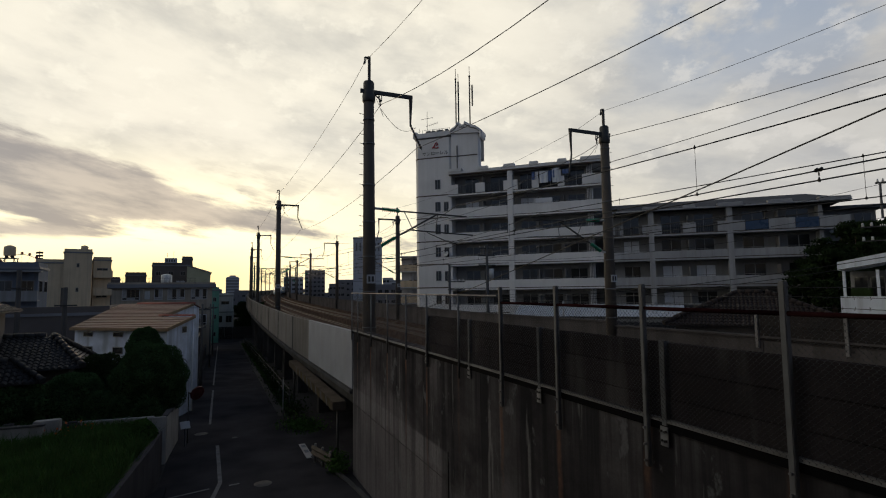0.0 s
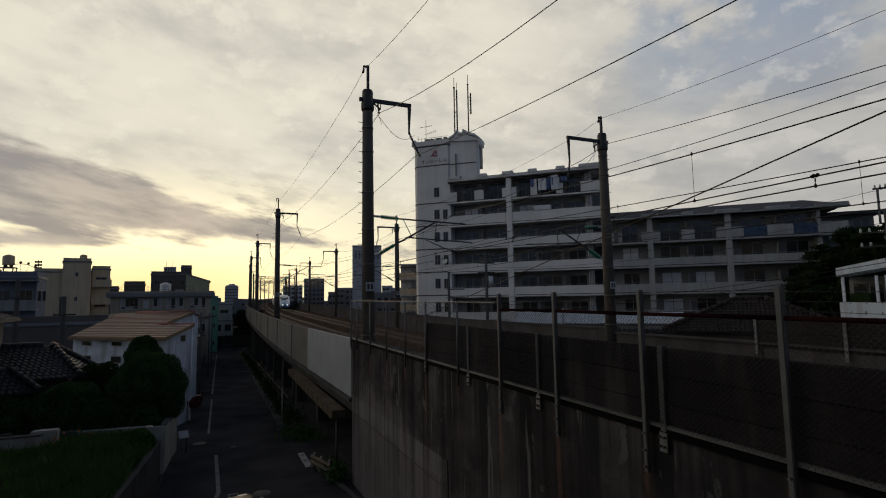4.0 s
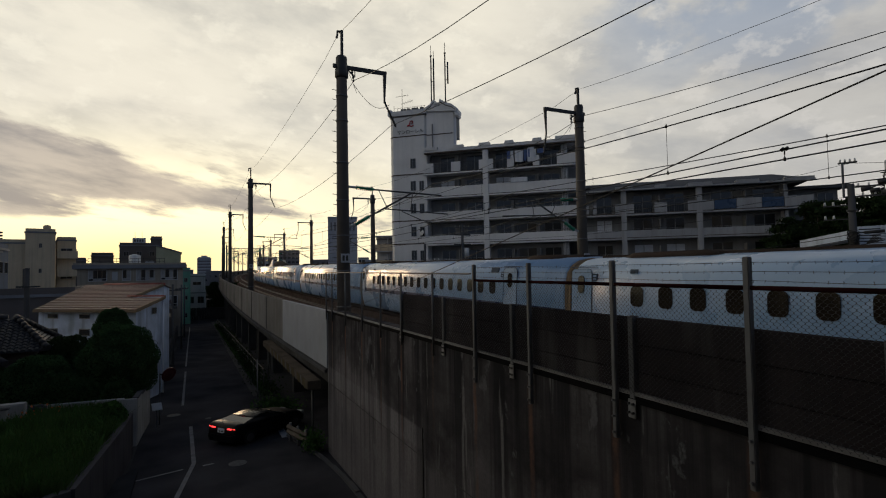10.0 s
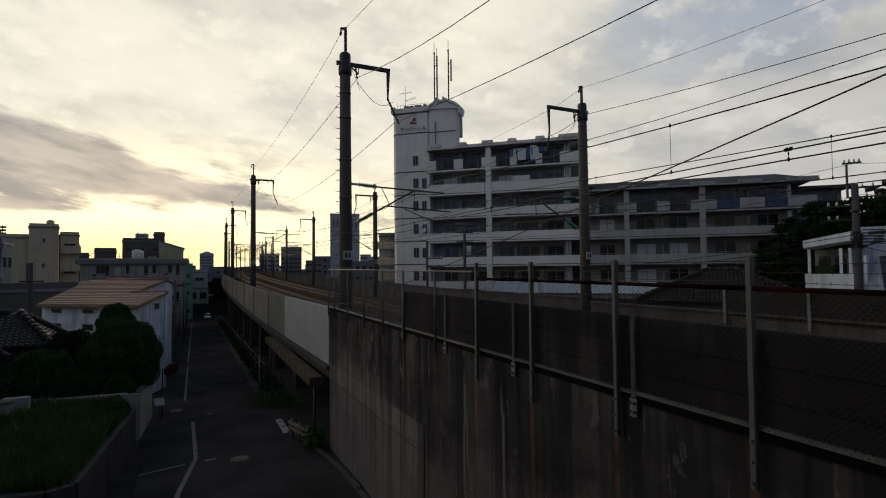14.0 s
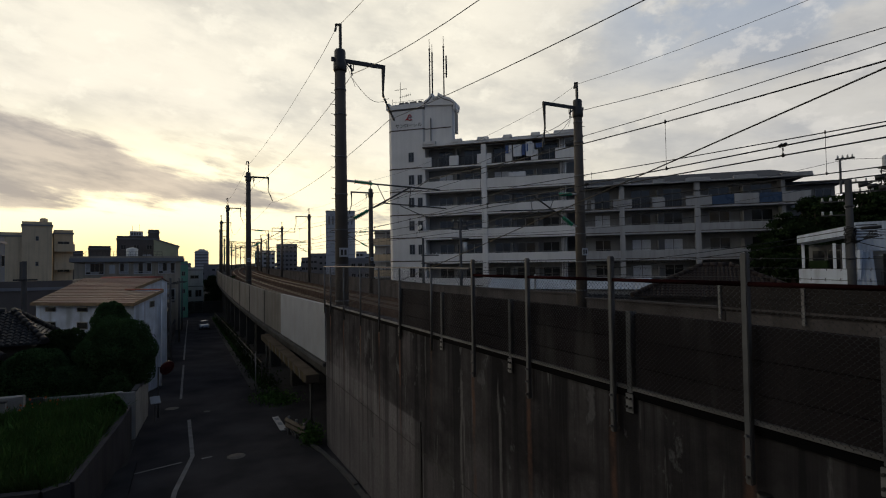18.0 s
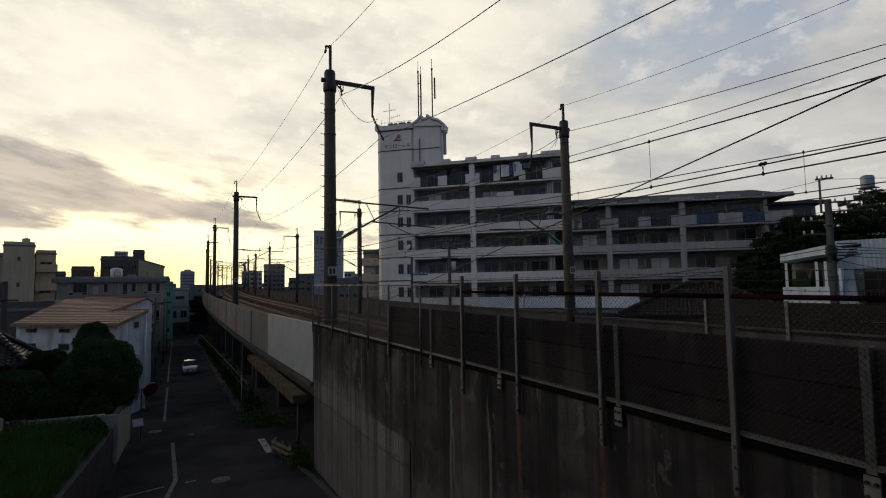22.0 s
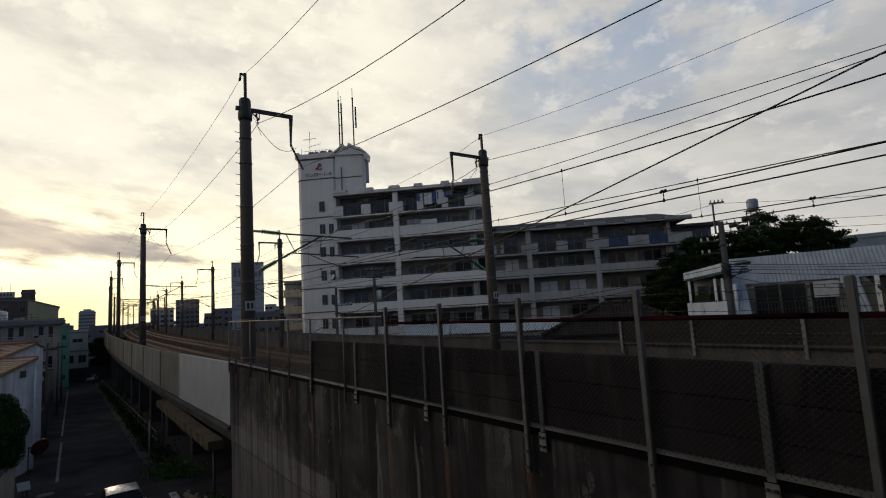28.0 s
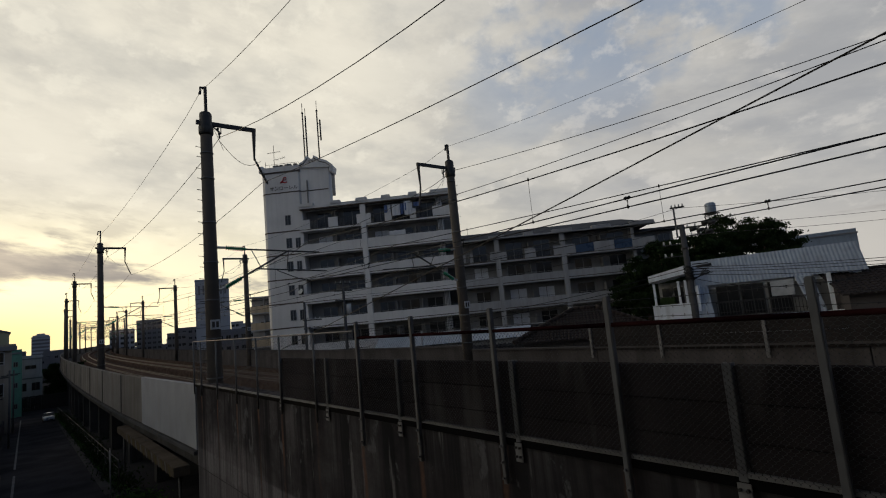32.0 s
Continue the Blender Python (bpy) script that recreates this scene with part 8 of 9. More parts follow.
# utility pole beside it
up = thing("utility_pole", pose(34.2, 16.5, 0), "grey concrete utility pole with transformers and many cables", "utility pole")
part("shaft", rod(bmesh.new(), (0, 0, -0.5), (0, 0, 11.0), 0.25, 0.17, seg=12), "concrete", up)
part("top_pipe", rod(bmesh.new(), (-0.26, 0.25, 10.2), (-0.26, 0.25, 12.25), 0.06, seg=6), "galv", up)
side = Vector((0.43, -0.90, 0))
for z, a, b in ((10.75, -0.35, 1.5), (10.2, -0.3, 1.9), (12.2, -0.55, 0.35)):
    q = (b - a) / 2
    bm = box(bmesh.new(), (a, -0.05, z), (b, 0.05, z + 0.09), Matrix.Rotation(radians(-64), 4, "Z"))
    part("cross_arm", bm, "steel_dark", up)
    for k in range(4):
        x = side * (a + (b - a) * (k + 0.5) / 4)
        part("pin_insulator", rod(bmesh.new(), (x.x, x.y, z + 0.09), (x.x, x.y, z + 0.27), 0.06, 0.035, seg=8), "white_ins", up)
for x, z in ((0.45, 10.62), (0.85, 10.5), (1.35, 10.35), (1.6, 10.9), (1.2, 10.95)):
    bm = bmesh.new()
    p = side * x
    rod(bm, (p.x, p.y, z), (p.x + 0.2, p.y - 0.4, z + 0.05), 0.15, 0.11, seg=8)
    rod(bm, (p.x + 0.2, p.y - 0.4, z + 0.05), (p.x + 0.28, p.y - 0.58, z + 0.14), 0.05)
    part("switch", bm, "steel_dark", up)
for k in range(6):
    a = 0.3 * k
    bm = pipe(bmesh.new(), [(-0.2, -0.2, 8.2 - 0.07 * k), (-0.3 - 0.02 * k, -0.3, 7.8), (-0.1, -0.3, 7.3 + 0.03 * k), (0.25, -0.5, 7.5), (0.5, -0.8 - 0.1 * k, 8.0 - 0.06 * k)], 0.025)
    part("cable_coil", bm, "wire", up)
for k in range(5):
    z = 8.35 - 0.17 * k
    p = side * 0.25
    part("spool_insulator", rod(bmesh.new(), (p.x, p.y, z), (p.x + 0.42, p.y - 0.86, z - 0.02), 0.035, seg=6), "black_paint", up)
# short arms with pale pins, and a wrap of cables round the shaft
for z in (9.75, 8.95):
    part("side_arm", box(bmesh.new(), (-1.35, -0.04, z), (-0.15, 0.04, z + 0.07), Matrix.Rotation(radians(-64), 4, "Z")), "steel_dark", up)
    for x in (-1.25, -0.85):
        p = side * x
        part("pin_insulator", rod(bmesh.new(), (p.x, p.y, z + 0.07), (p.x, p.y, z + 0.28), 0.075, 0.05, seg=8), "white_ins", up)
for k in range(9):
    z, r = 7.35 + 0.11 * k, 0.24 + 0.03 * (k * 5 % 3)
    loop_pts = [(r * math.cos(a), r * math.sin(a), z + 0.07 * math.sin(a * 2 + k)) for a in [j * math.pi / 6 for j in range(13)]]
    part("cable_loop", pipe(bmesh.new(), loop_pts, 0.03, 5), "wire", up)
for z in (4.2, 6.4, 9.4):
    part("collar", rod(bmesh.new(), (0, 0, z), (0, 0, z + 0.12), 0.25, 0.25, seg=12), "galv_dark", up)
part("closure_box", rod(bmesh.new(), (0.1, -0.5, 8.15), (0.5, -1.3, 8.2), 0.09, seg=8), "black_paint", up)
for dx, z0, z1, x1, y1 in ((0, 8.1, 5.9, 22.5, 46.0), (0, 7.8, 5.4, 22.5, 46.0), (0, 10.3, 9.4, 23.4, 44), (0, 10.9, 10.0, 23.4, 44), (0, 12.2, 10.6, 23.4, 44), (0, 10.4, 10.2, 52, -12), (0, 10.9, 10.8, 52, -12), (0, 12.2, 11.8, 52, -12),
                           (0, 8.2, 8.0, 50, -8), (0, 8.05, 7.8, 50, -8), (0, 7.9, 7.5, 50, -8), (0, 7.7, 7.1, 48, -6), (0, 7.5, 6.6, 42, 9)):
    cable("service_cable", [hung((34.2, 16.5, z0), (x1, y1, z1), 0.7)], 0.020 if z0 < 10 else 0.012, "slack overhead service cable from a utility pole", "service cables")
up2 = thing("utility_pole", pose(23.4, 44, 0), "slim utility pole with a small transformer in front of the flats", "utility pole")
part("shaft", rod(bmesh.new(), (0, 0, -0.5), (0, 0, 10.9), 0.17, 0.12, seg=10), "concrete", up2)
for z in (10.5, 9.8, 8.9):
    part("cross_arm", box(bmesh.new(), (-0.9, -0.05, z), (0.9, 0.05, z + 0.1)), "steel_dark", up2)
part("transformer", rod(bmesh.new(), (0.42, 0, 7.7), (0.42, 0, 8.6), 0.26, seg=12), "tank", up2)
for k in range(4):
    part("pin_insulator", rod(bmesh.new(), (-0.75 + 0.5 * k, 0, 10.6), (-0.75 + 0.5 * k, 0, 10.78), 0.05, 0.03, seg=8), "white_ins", up2)
up3 = thing("utility_pole", pose(21.0, 47.5, 0), "slim utility pole with side arms", "utility pole")
part("shaft", rod(bmesh.new(), (0, 0, -0.5), (0, 0, 9.2), 0.16, 0.11, seg=10), "concrete", up3)
for z in (7.4, 6.6):
    part("cross_arm", box(bmesh.new(), (-0.2, -0.05, z), (1.7, 0.05, z + 0.1)), "steel_dark", up3)
    for k in range(3):
        part("pin_insulator", rod(bmesh.new(), (0.6 + 0.45 * k, 0, z + 0.1), (0.6 + 0.45 * k, 0, z + 0.32), 0.07, 0.04, seg=8), "white_ins", up3)
# -- beyond the wing: tank tower, grey building
tw = thing("water_tower", pose(100.3, 42.5, -0.5), "pale water tank on a steel lattice tower", "water tower")
part("drum", lathe(bmesh.new(), [(0.9, 21.5), (0.95, 21.6), (0.95, 23.3), (0.7, 23.5), (0.1, 23.6)]), "tank_blue", tw)
bm = bmesh.new()
for k in range(4):
    a, b = math.pi / 4 + k * math.pi / 2, math.pi / 4 + (k + 1) * math.pi / 2
    rod(bm, (1.9 * math.cos(a), 1.9 * math.sin(a), 0), (1.1 * math.cos(a), 1.1 * math.sin(a), 23.4 if k == 0 else 21.4), 0.08)
    for z in (12, 15, 18, 21):
        rod(bm, (1.3 * math.cos(a), 1.3 * math.sin(a), z), (1.3 * math.cos(b), 1.3 * math.sin(b), z), 0.06)
        rod(bm, (1.3 * math.cos(a), 1.3 * math.sin(a), z - 3), (1.3 * math.cos(b), 1.3 * math.sin(b), z), 0.05)
part("lattice", bm, "steel_dark", tw)
part("platform", box(bmesh.new(), (-1.15, -1.15, 21.36), (1.15, 1.15, 21.48)), "steel_dark", tw)
gb = block("grey_warehouse", "grey flat building with roof plant behind the trees", 87.8, 22.9, 8.0, 12, 12.55, -68, "tank_blue", 1, 1, (0.8, 0.8), sides=())
pl = thing("roof_plant", pose(90.5, 31.5, 12.4, 0, 0, -65), "pale roof-top plant room", "roof box")
part("box", bevel_box(bmesh.new(), (-4.5, 0, 0), (3.5, 4, 1.6), 0.05), "pale_wall", pl)
part("cylinder", rod(bmesh.new(), (-0.5, 1, 2.0), (3.4, 1, 2.0), 0.8, seg=14), "tank", pl)
# small block left of the flats and the hazy skyline
sb = block("small_apartment", "small pale apartment block with balconies", 32.2, 89, 4.4, 8, 12.3, -30, "pale_wall", 1, 5, (1.6, 1.5), sides=(0,))
for z in (1.8, 4.6, 7.4, 10.25):
    part("balcony_front", box(bmesh.new(), (-2.2, -1.4, z), (2.1, -1.25, z + 1.15)), "beige", sb)
    part("balcony_floor", box(bmesh.new(), (-2.2, -1.4, z - 0.18), (2.1, -0.08, z - 0.003)), "pale_wall", sb)
    part("side_fin", box(bmesh.new(), (-0.1, -1.2, z), (0.0, -0.08, z + 2.4)), "pale_wall", sb)
part("top_slab", box(bmesh.new(), (-2.6, -1.8, 12.75), (2.3, -0.14, 12.95)), "pale_wall", sb)


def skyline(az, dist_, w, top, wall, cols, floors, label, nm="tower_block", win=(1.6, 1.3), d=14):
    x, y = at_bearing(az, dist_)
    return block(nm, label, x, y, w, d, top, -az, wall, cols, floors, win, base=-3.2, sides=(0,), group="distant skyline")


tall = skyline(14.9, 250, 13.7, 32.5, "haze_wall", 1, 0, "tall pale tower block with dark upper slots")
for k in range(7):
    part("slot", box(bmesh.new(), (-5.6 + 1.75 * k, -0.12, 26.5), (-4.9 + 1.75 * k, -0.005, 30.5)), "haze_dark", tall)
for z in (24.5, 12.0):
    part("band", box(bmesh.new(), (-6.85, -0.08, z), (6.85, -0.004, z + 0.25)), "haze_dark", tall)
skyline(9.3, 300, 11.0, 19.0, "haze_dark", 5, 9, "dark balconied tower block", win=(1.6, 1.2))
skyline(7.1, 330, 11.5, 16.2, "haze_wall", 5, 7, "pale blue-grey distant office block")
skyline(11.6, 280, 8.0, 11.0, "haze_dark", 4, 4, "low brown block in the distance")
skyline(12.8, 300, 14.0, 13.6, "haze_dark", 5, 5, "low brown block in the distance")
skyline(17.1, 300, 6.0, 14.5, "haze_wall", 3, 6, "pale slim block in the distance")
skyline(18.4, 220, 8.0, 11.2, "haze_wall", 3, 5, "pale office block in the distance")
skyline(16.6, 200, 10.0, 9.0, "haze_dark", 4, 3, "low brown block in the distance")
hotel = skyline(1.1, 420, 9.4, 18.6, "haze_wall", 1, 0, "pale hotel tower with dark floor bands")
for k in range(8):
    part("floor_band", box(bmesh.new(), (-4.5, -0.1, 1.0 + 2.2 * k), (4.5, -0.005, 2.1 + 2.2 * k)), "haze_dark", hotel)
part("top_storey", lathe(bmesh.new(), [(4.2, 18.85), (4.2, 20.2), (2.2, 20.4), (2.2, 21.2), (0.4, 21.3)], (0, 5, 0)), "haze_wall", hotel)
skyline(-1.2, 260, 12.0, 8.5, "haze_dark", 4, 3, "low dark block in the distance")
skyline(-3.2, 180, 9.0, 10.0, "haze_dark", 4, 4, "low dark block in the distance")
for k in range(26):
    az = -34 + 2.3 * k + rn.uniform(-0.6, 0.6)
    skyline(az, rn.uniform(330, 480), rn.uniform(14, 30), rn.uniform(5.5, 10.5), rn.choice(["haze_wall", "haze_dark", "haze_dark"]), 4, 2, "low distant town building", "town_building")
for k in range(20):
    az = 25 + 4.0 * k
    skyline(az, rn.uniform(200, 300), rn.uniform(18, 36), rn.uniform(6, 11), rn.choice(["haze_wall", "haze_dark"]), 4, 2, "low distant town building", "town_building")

# ---------------------------------------------------------------- garden, walls and plants on the left
bm = bmesh.new()
prism(bm, [(-2.3, 22.6), (-3.2, 24.2), (-16, 26), (-16, 17), (-9, 16.2), (-3.1, 15.05), (-2.66, 15.35), (-2.2, 21.0)], -0.5, 1.1)
solid("garden_terrace", bm, "soil", "raised garden terrace of dark soil", kind="structure")
gw = thing("garden_wall", pose(0, 0, 0), "grey concrete garden retaining wall", "wall")
line_ = [(-9.0, 16.2), (-3.1, 15.0), (-2.62, 15.3), (-2.16, 20.6), (-2.08, 22.77)]
for (x0, y0), (x1, y1) in zip(line_[:-1], line_[1:]):
    n = max(1, round(math.hypot(x1 - x0, y1 - y0) / 1.5))
    for k in range(n):
        a = Vector((x0 + (x1 - x0) * k / n, y0 + (y1 - y0) * k / n, 0))
        b = Vector((x0 + (x1 - x0) * (k + 1) / n, y0 + (y1 - y0) * (k + 1) / n, 0))
        d = (b - a).normalized()
        nn = Vector((d.y, -d.x, 0)) * 0.12
        bm = bmesh.new()
        vs = [bm.verts.new((p.x, p.y, z)) for z in (-0.4, 1.34) for p in (a + nn + d * 0.006, b + nn - d * 0.006, b - nn - d * 0.006, a - nn + d * 0.006)]
        for f in ((0, 3, 2, 1), (4, 5, 6, 7), (0, 1, 5, 4), (1, 2, 6, 5), (2, 3, 7, 6), (3, 0, 4, 7)):
            bm.faces.new([vs[i] for i in f])
        part("wall_bay", bm, "block", gw)
bw = thing("block_wall", pose(0, 0, 0), "pale rendered block wall round a garden", "wall")
part("wall_end", bevel_box(bmesh.new(), (-2.42, 24.0, -0.6), (-1.95, 24.16, 1.58), 0.015), "render_pale", bw)
part("wall_run", prism(bmesh.new(), [(-12, 25.4), (-12, 25.55), (-2.42, 24.36), (-2.42, 24.2)], -0.6, 1.52), "render_pale", bw)
part("coping", prism(bmesh.new(), [(-12, 25.36), (-12, 25.6), (-2.40, 24.4), (-2.40, 24.16)], 1.522, 1.58), "render_pale", bw)
for k in range(3):
    y = 24.17 + 1.3 * k
    part("wall_run", prism(bmesh.new(), [(-2.08 + 0.06 * k, y), (-1.93 + 0.06 * k, y), (-1.87 + 0.06 * k, y + 1.29), (-2.02 + 0.06 * k, y + 1.29)], -0.7, 1.56 - 0.11 * k), "render_pale", bw)
    part("coping", prism(bmesh.new(), [(-2.11 + 0.06 * k, y), (-1.90 + 0.06 * k, y), (-1.84 + 0.06 * k, y + 1.29), (-2.05 + 0.06 * k, y + 1.29)], 1.562 - 0.11 * k, 1.61 - 0.11 * k), "concrete", bw)


st_ = thing("garden_wall", pose(0, 0, 0), "short cream rendered wall with a stone cap", "wall")
part("wall_run", prism(bmesh.new(), [(-9.5, 22.9), (-5.7, 22.75), (-5.7, 22.9), (-9.5, 23.05)], 0.9, 1.9), "render_pale", st_)
part("cap", prism(bmesh.new(), [(-9.5, 22.87), (-5.66, 22.72), (-5.66, 22.94), (-9.5, 23.09)], 1.902, 1.96), "concrete", st_)
part("pier", bevel_box(bmesh.new(), (-6.1, 23.1, 0.9), (-5.3, 23.5, 2.0), 0.03), "render_pale", st_)


def topiary(label, x, y, z, rx, rz, seed, mt="leaf", leaves=5200, size=0.09, trunk=0.0, low=0.3):
    """A clipped round shrub: a dark twiggy core, thousands of leaves over it with an uneven skin."""
    r = np.random.default_rng(seed)
    ob = thing("topiary_shrub", pose(x, y, z), label, "shrub", "clipped shrubs in the garden")
    d = r.normal(size=(leaves, 3))
    d /= np.linalg.norm(d, axis=1, keepdims=True)
    d[:, 2] = np.where(d[:, 2] < -low, np.abs(d[:, 2]), d[:, 2])
    lump = 1 + 0.07 * np.sin(d[:, 0] * 7 + seed) * np.cos(d[:, 1] * 6 + seed * 2) + 0.05 * np.sin(d[:, 2] * 9)
    rad = lump * r.uniform(0.88, 1.03, leaves)
    pts = d * rad[:, None] * [rx, rx, rz]
    pts[:, 2] += trunk
    part("crown", quads_mesh("crown", mt, pts, size, r), mt, ob)
    bm = bmesh.new()
    bmesh.ops.create_icosphere(bm, subdivisions=3, radius=1.0)
    for v in bm.verts:
        v.co = Vector((v.co.x * rx * 0.87, v.co.y * rx * 0.87, max(v.co.z, -low) * rz * 0.87 + trunk))
    part("inner_crown", bm, "leaf_tree", ob)
    part("trunk", rod(bmesh.new(), (0, 0, -0.4), (0, 0, trunk + rz * 0.3), 0.12, 0.08, seg=8), "bark", ob)
    return ob


topiary("large dark round clipped shrub in the garden", -2.82, 26.6, 1.0, 1.52, 1.62, 3, leaves=30000, size=0.04, trunk=1.66, low=0.92)
topiary("dome-shaped clipped shrub behind a larger one", -3.4, 29.4, -0.3, 0.8, 0.98, 4, leaves=12000, size=0.036, trunk=4.16, low=0.6)
topiary("low dark clipped shrub", -5.6, 26.2, 1.0, 1.35, 1.15, 5, leaves=16000, size=0.045, trunk=1.05, low=0.7)
topiary("dark loose shrub between clipped ones", -5.0, 28.3, -0.3, 1.25, 1.3, 12, mt="leaf_tree", leaves=9000, size=0.06, trunk=2.75, low=0.9)
topiary("low dark clipped shrub", -7.6, 27.0, 1.0, 1.4, 1.1, 6, leaves=12000, size=0.05, trunk=0.7, low=0.6)
topiary("small dark clipped shrub", -4.55, 25.5, 1.0, 0.62, 0.6, 7, leaves=6000, size=0.04, trunk=0.95, low=0.8)
topiary("small dark clipped shrub", -3.9, 25.7, 1.0, 0.6, 0.62, 9, leaves=6000, size=0.04, trunk=0.7, low=0.8)
topiary("small dark clipped shrub", -2.75, 25.2, 1.0, 0.6, 0.55, 8, leaves=6000, size=0.04, trunk=0.55, low=0.7)
topiary("leafy untrimmed bush at the end of the grass", -2.55, 21.6, 1.0, 0.5, 0.5, 10, mt="weed", leaves=2600, size=0.06, trunk=0.5, low=0.9)
rk_ = thing("garden_stones", pose(-6.6, 24.0, 1.05), "weathered stone edging beside the shrubs", "stones")
for k in range(6):
    x, y = -1.3 + 0.52 * k, 0.25 * math.sin(k * 2.1)
    part("stone", bevel_box(bmesh.new(), (x, y, 0), (x + 0.46, y + 0.35, 0.55 + 0.18 * math.sin(k * 1.7)), 0.08), "block", rk_)


def blades(name, label, n, place, h, mt, seed, kind="stuff"):
    r = np.random.default_rng(seed)
    p = place(r, n)
    ang, lean = r.uniform(0, 6.28, n), r.normal(0, 0.35, (n, 2))
    hh = h * r.uniform(0.5, 1.3, n)
    w = np.stack([np.cos(ang), np.sin(ang), 0 * ang], 1) * (0.006 + 0.007 * r.random((n, 1))) * (1.6 if h > 0.45 else 1)
    tip = p + np.stack([lean[:, 0] * hh, lean[:, 1] * hh, hh], 1)
    mid = (p + tip) / 2 + np.stack([lean[:, 1] * hh * 0.15, lean[:, 0] * hh * 0.15, hh * 0.08], 1)
    v = np.stack([p - w, p + w, mid + w * 0.8, mid - w * 0.8, tip], 1).reshape(-1, 3)
    k = np.arange(n)[:, None] * 5
    faces = (k + np.array([0, 1, 2, 3])).tolist() + (k + np.array([3, 2, 4])).tolist()
    me = bpy.data.meshes.new(name)
    me.from_pydata(v.tolist(), [], faces)
    me.materials.append(M[mt])
    return tagged(new(name, me), label, "plants", kind=kind)


def on_terrace(r, n):
    x = r.uniform(-9.0, -2.2, n)
    y = r.uniform(15.2, 24.1, n)
    keep = (x < -2.32 - np.clip((20.6 - y) * 0.08, 0, 0.5) - np.clip((y - 22.5) * 0.6, 0, 2)) & (y > 15.2 + np.clip((-3.1 - x) * 0.2, 0, 2))
    x, y = np.where(keep, x, -5.5 + r.uniform(-3, 2.2, n)), np.where(keep, y, r.uniform(17, 24, n))
    return np.stack([x, y, np.full(n, 1.09) + 0.05 * np.sin(x * 3) * np.cos(y * 2)], 1)


blades("garden_grass", "long unmown green grass in the garden", 90000, on_terrace, 0.46, "grass", 21)
blades("garden_weeds", "taller weeds standing in the grass", 7000, on_terrace, 0.66, "weed", 22)
rl = np.random.default_rng(24)
heads = on_terrace(rl, 260)
lv = np.repeat(heads, 45, axis=0) + rl.normal(0, 1, (260 * 45, 3)) * [0.16, 0.16, 0.13] + [0, 0, 0.32]
lv[:, 2] = np.maximum(lv[:, 2], 1.12)
tagged(new("leafy_weeds", quads_mesh("leafy_weeds", "weed", lv, 0.035, rl)), "broad-leaved weeds in loose clumps among the grass", "plants", kind="stuff")
rf = np.random.default_rng(23)
pf = on_terrace(rf, 60)
pf[:, 1] = rf.uniform(22.6, 24.0, 60)
pf[:, 0] = rf.uniform(-7.5, -4.2, 60)
pf[:, 2] += rf.uniform(0.4, 0.75, 60)
tagged(new("flowers", quads_mesh("flowers", "flower", pf, 0.05, rf)), "small orange flowers by the garden wall", "flowers", kind="stuff")


def verge(r, n):
    y = r.uniform(31, 100, n)
    x = 3.55 + np.abs(r.normal(0, 0.35, n))
    return np.stack([x, y, -0.028 * (y - 15)], 1)


blades("verge_weeds", "roadside weeds along the viaduct foot", 5000, verge, 0.34, "weed", 31)
for k in range(14):
    y = 30.5 + 4.6 * k + rn.uniform(-1, 1)
    rr = np.random.default_rng(60 + k)
    ob = thing("bush", pose(3.85 + rn.uniform(-0.1, 0.3), y, gz(y)), "small unkempt roadside bush", "bush", "bushes along the viaduct")
    c = rr.normal(0, 0.33, (420, 3)) * [1, 1.5, 0.8] + [0, 0, 0.55]
    c[:, 2] = np.abs(c[:, 2])
    part("crown", quads_mesh("crown", "leaf_tree", c, 0.07, rr), "leaf_tree", ob)
    part("stem", rod(bmesh.new(), (0, 0, -0.1), (0, 0, 0.6), 0.03), "bark", ob)
for x, y, sd in ((3.75, 28.2, 92), (4.1, 27.2, 93)):
    ob = thing("bush", pose(x, y, gz(y)), "low green weeds spreading from the viaduct's foot", "bush", "bushes along the viaduct")
    rr = np.random.default_rng(sd)
    c = rr.normal(0, 0.4, (700, 3)) * [1.1, 1.2, 0.45] + [0, 0, 0.1]
    c[:, 2] = np.abs(c[:, 2])
    part("crown", quads_mesh("crown", "weed", c, 0.06, rr), "weed", ob)
    part("stem", rod(bmesh.new(), (0, 0, -0.1), (0, 0, 0.3), 0.02), "bark", ob)
ob = thing("bush", pose(4.05, 19.75, gz(19.7)), "leafy weeds growing at the wall's foot", "bush", "bushes along the viaduct")
rr = np.random.default_rng(90)
c = rr.normal(0, 0.26, (800, 3)) * [0.7, 1.4, 0.7] + [0, 0, 0.32]
c[:, 2] = np.abs(c[:, 2])
part("crown", quads_mesh("crown", "weed", c, 0.06, rr), "weed", ob)
part("stem", rod(bmesh.new(), (0, 0, -0.1), (0, 0, 0.5), 0.03), "bark", ob)


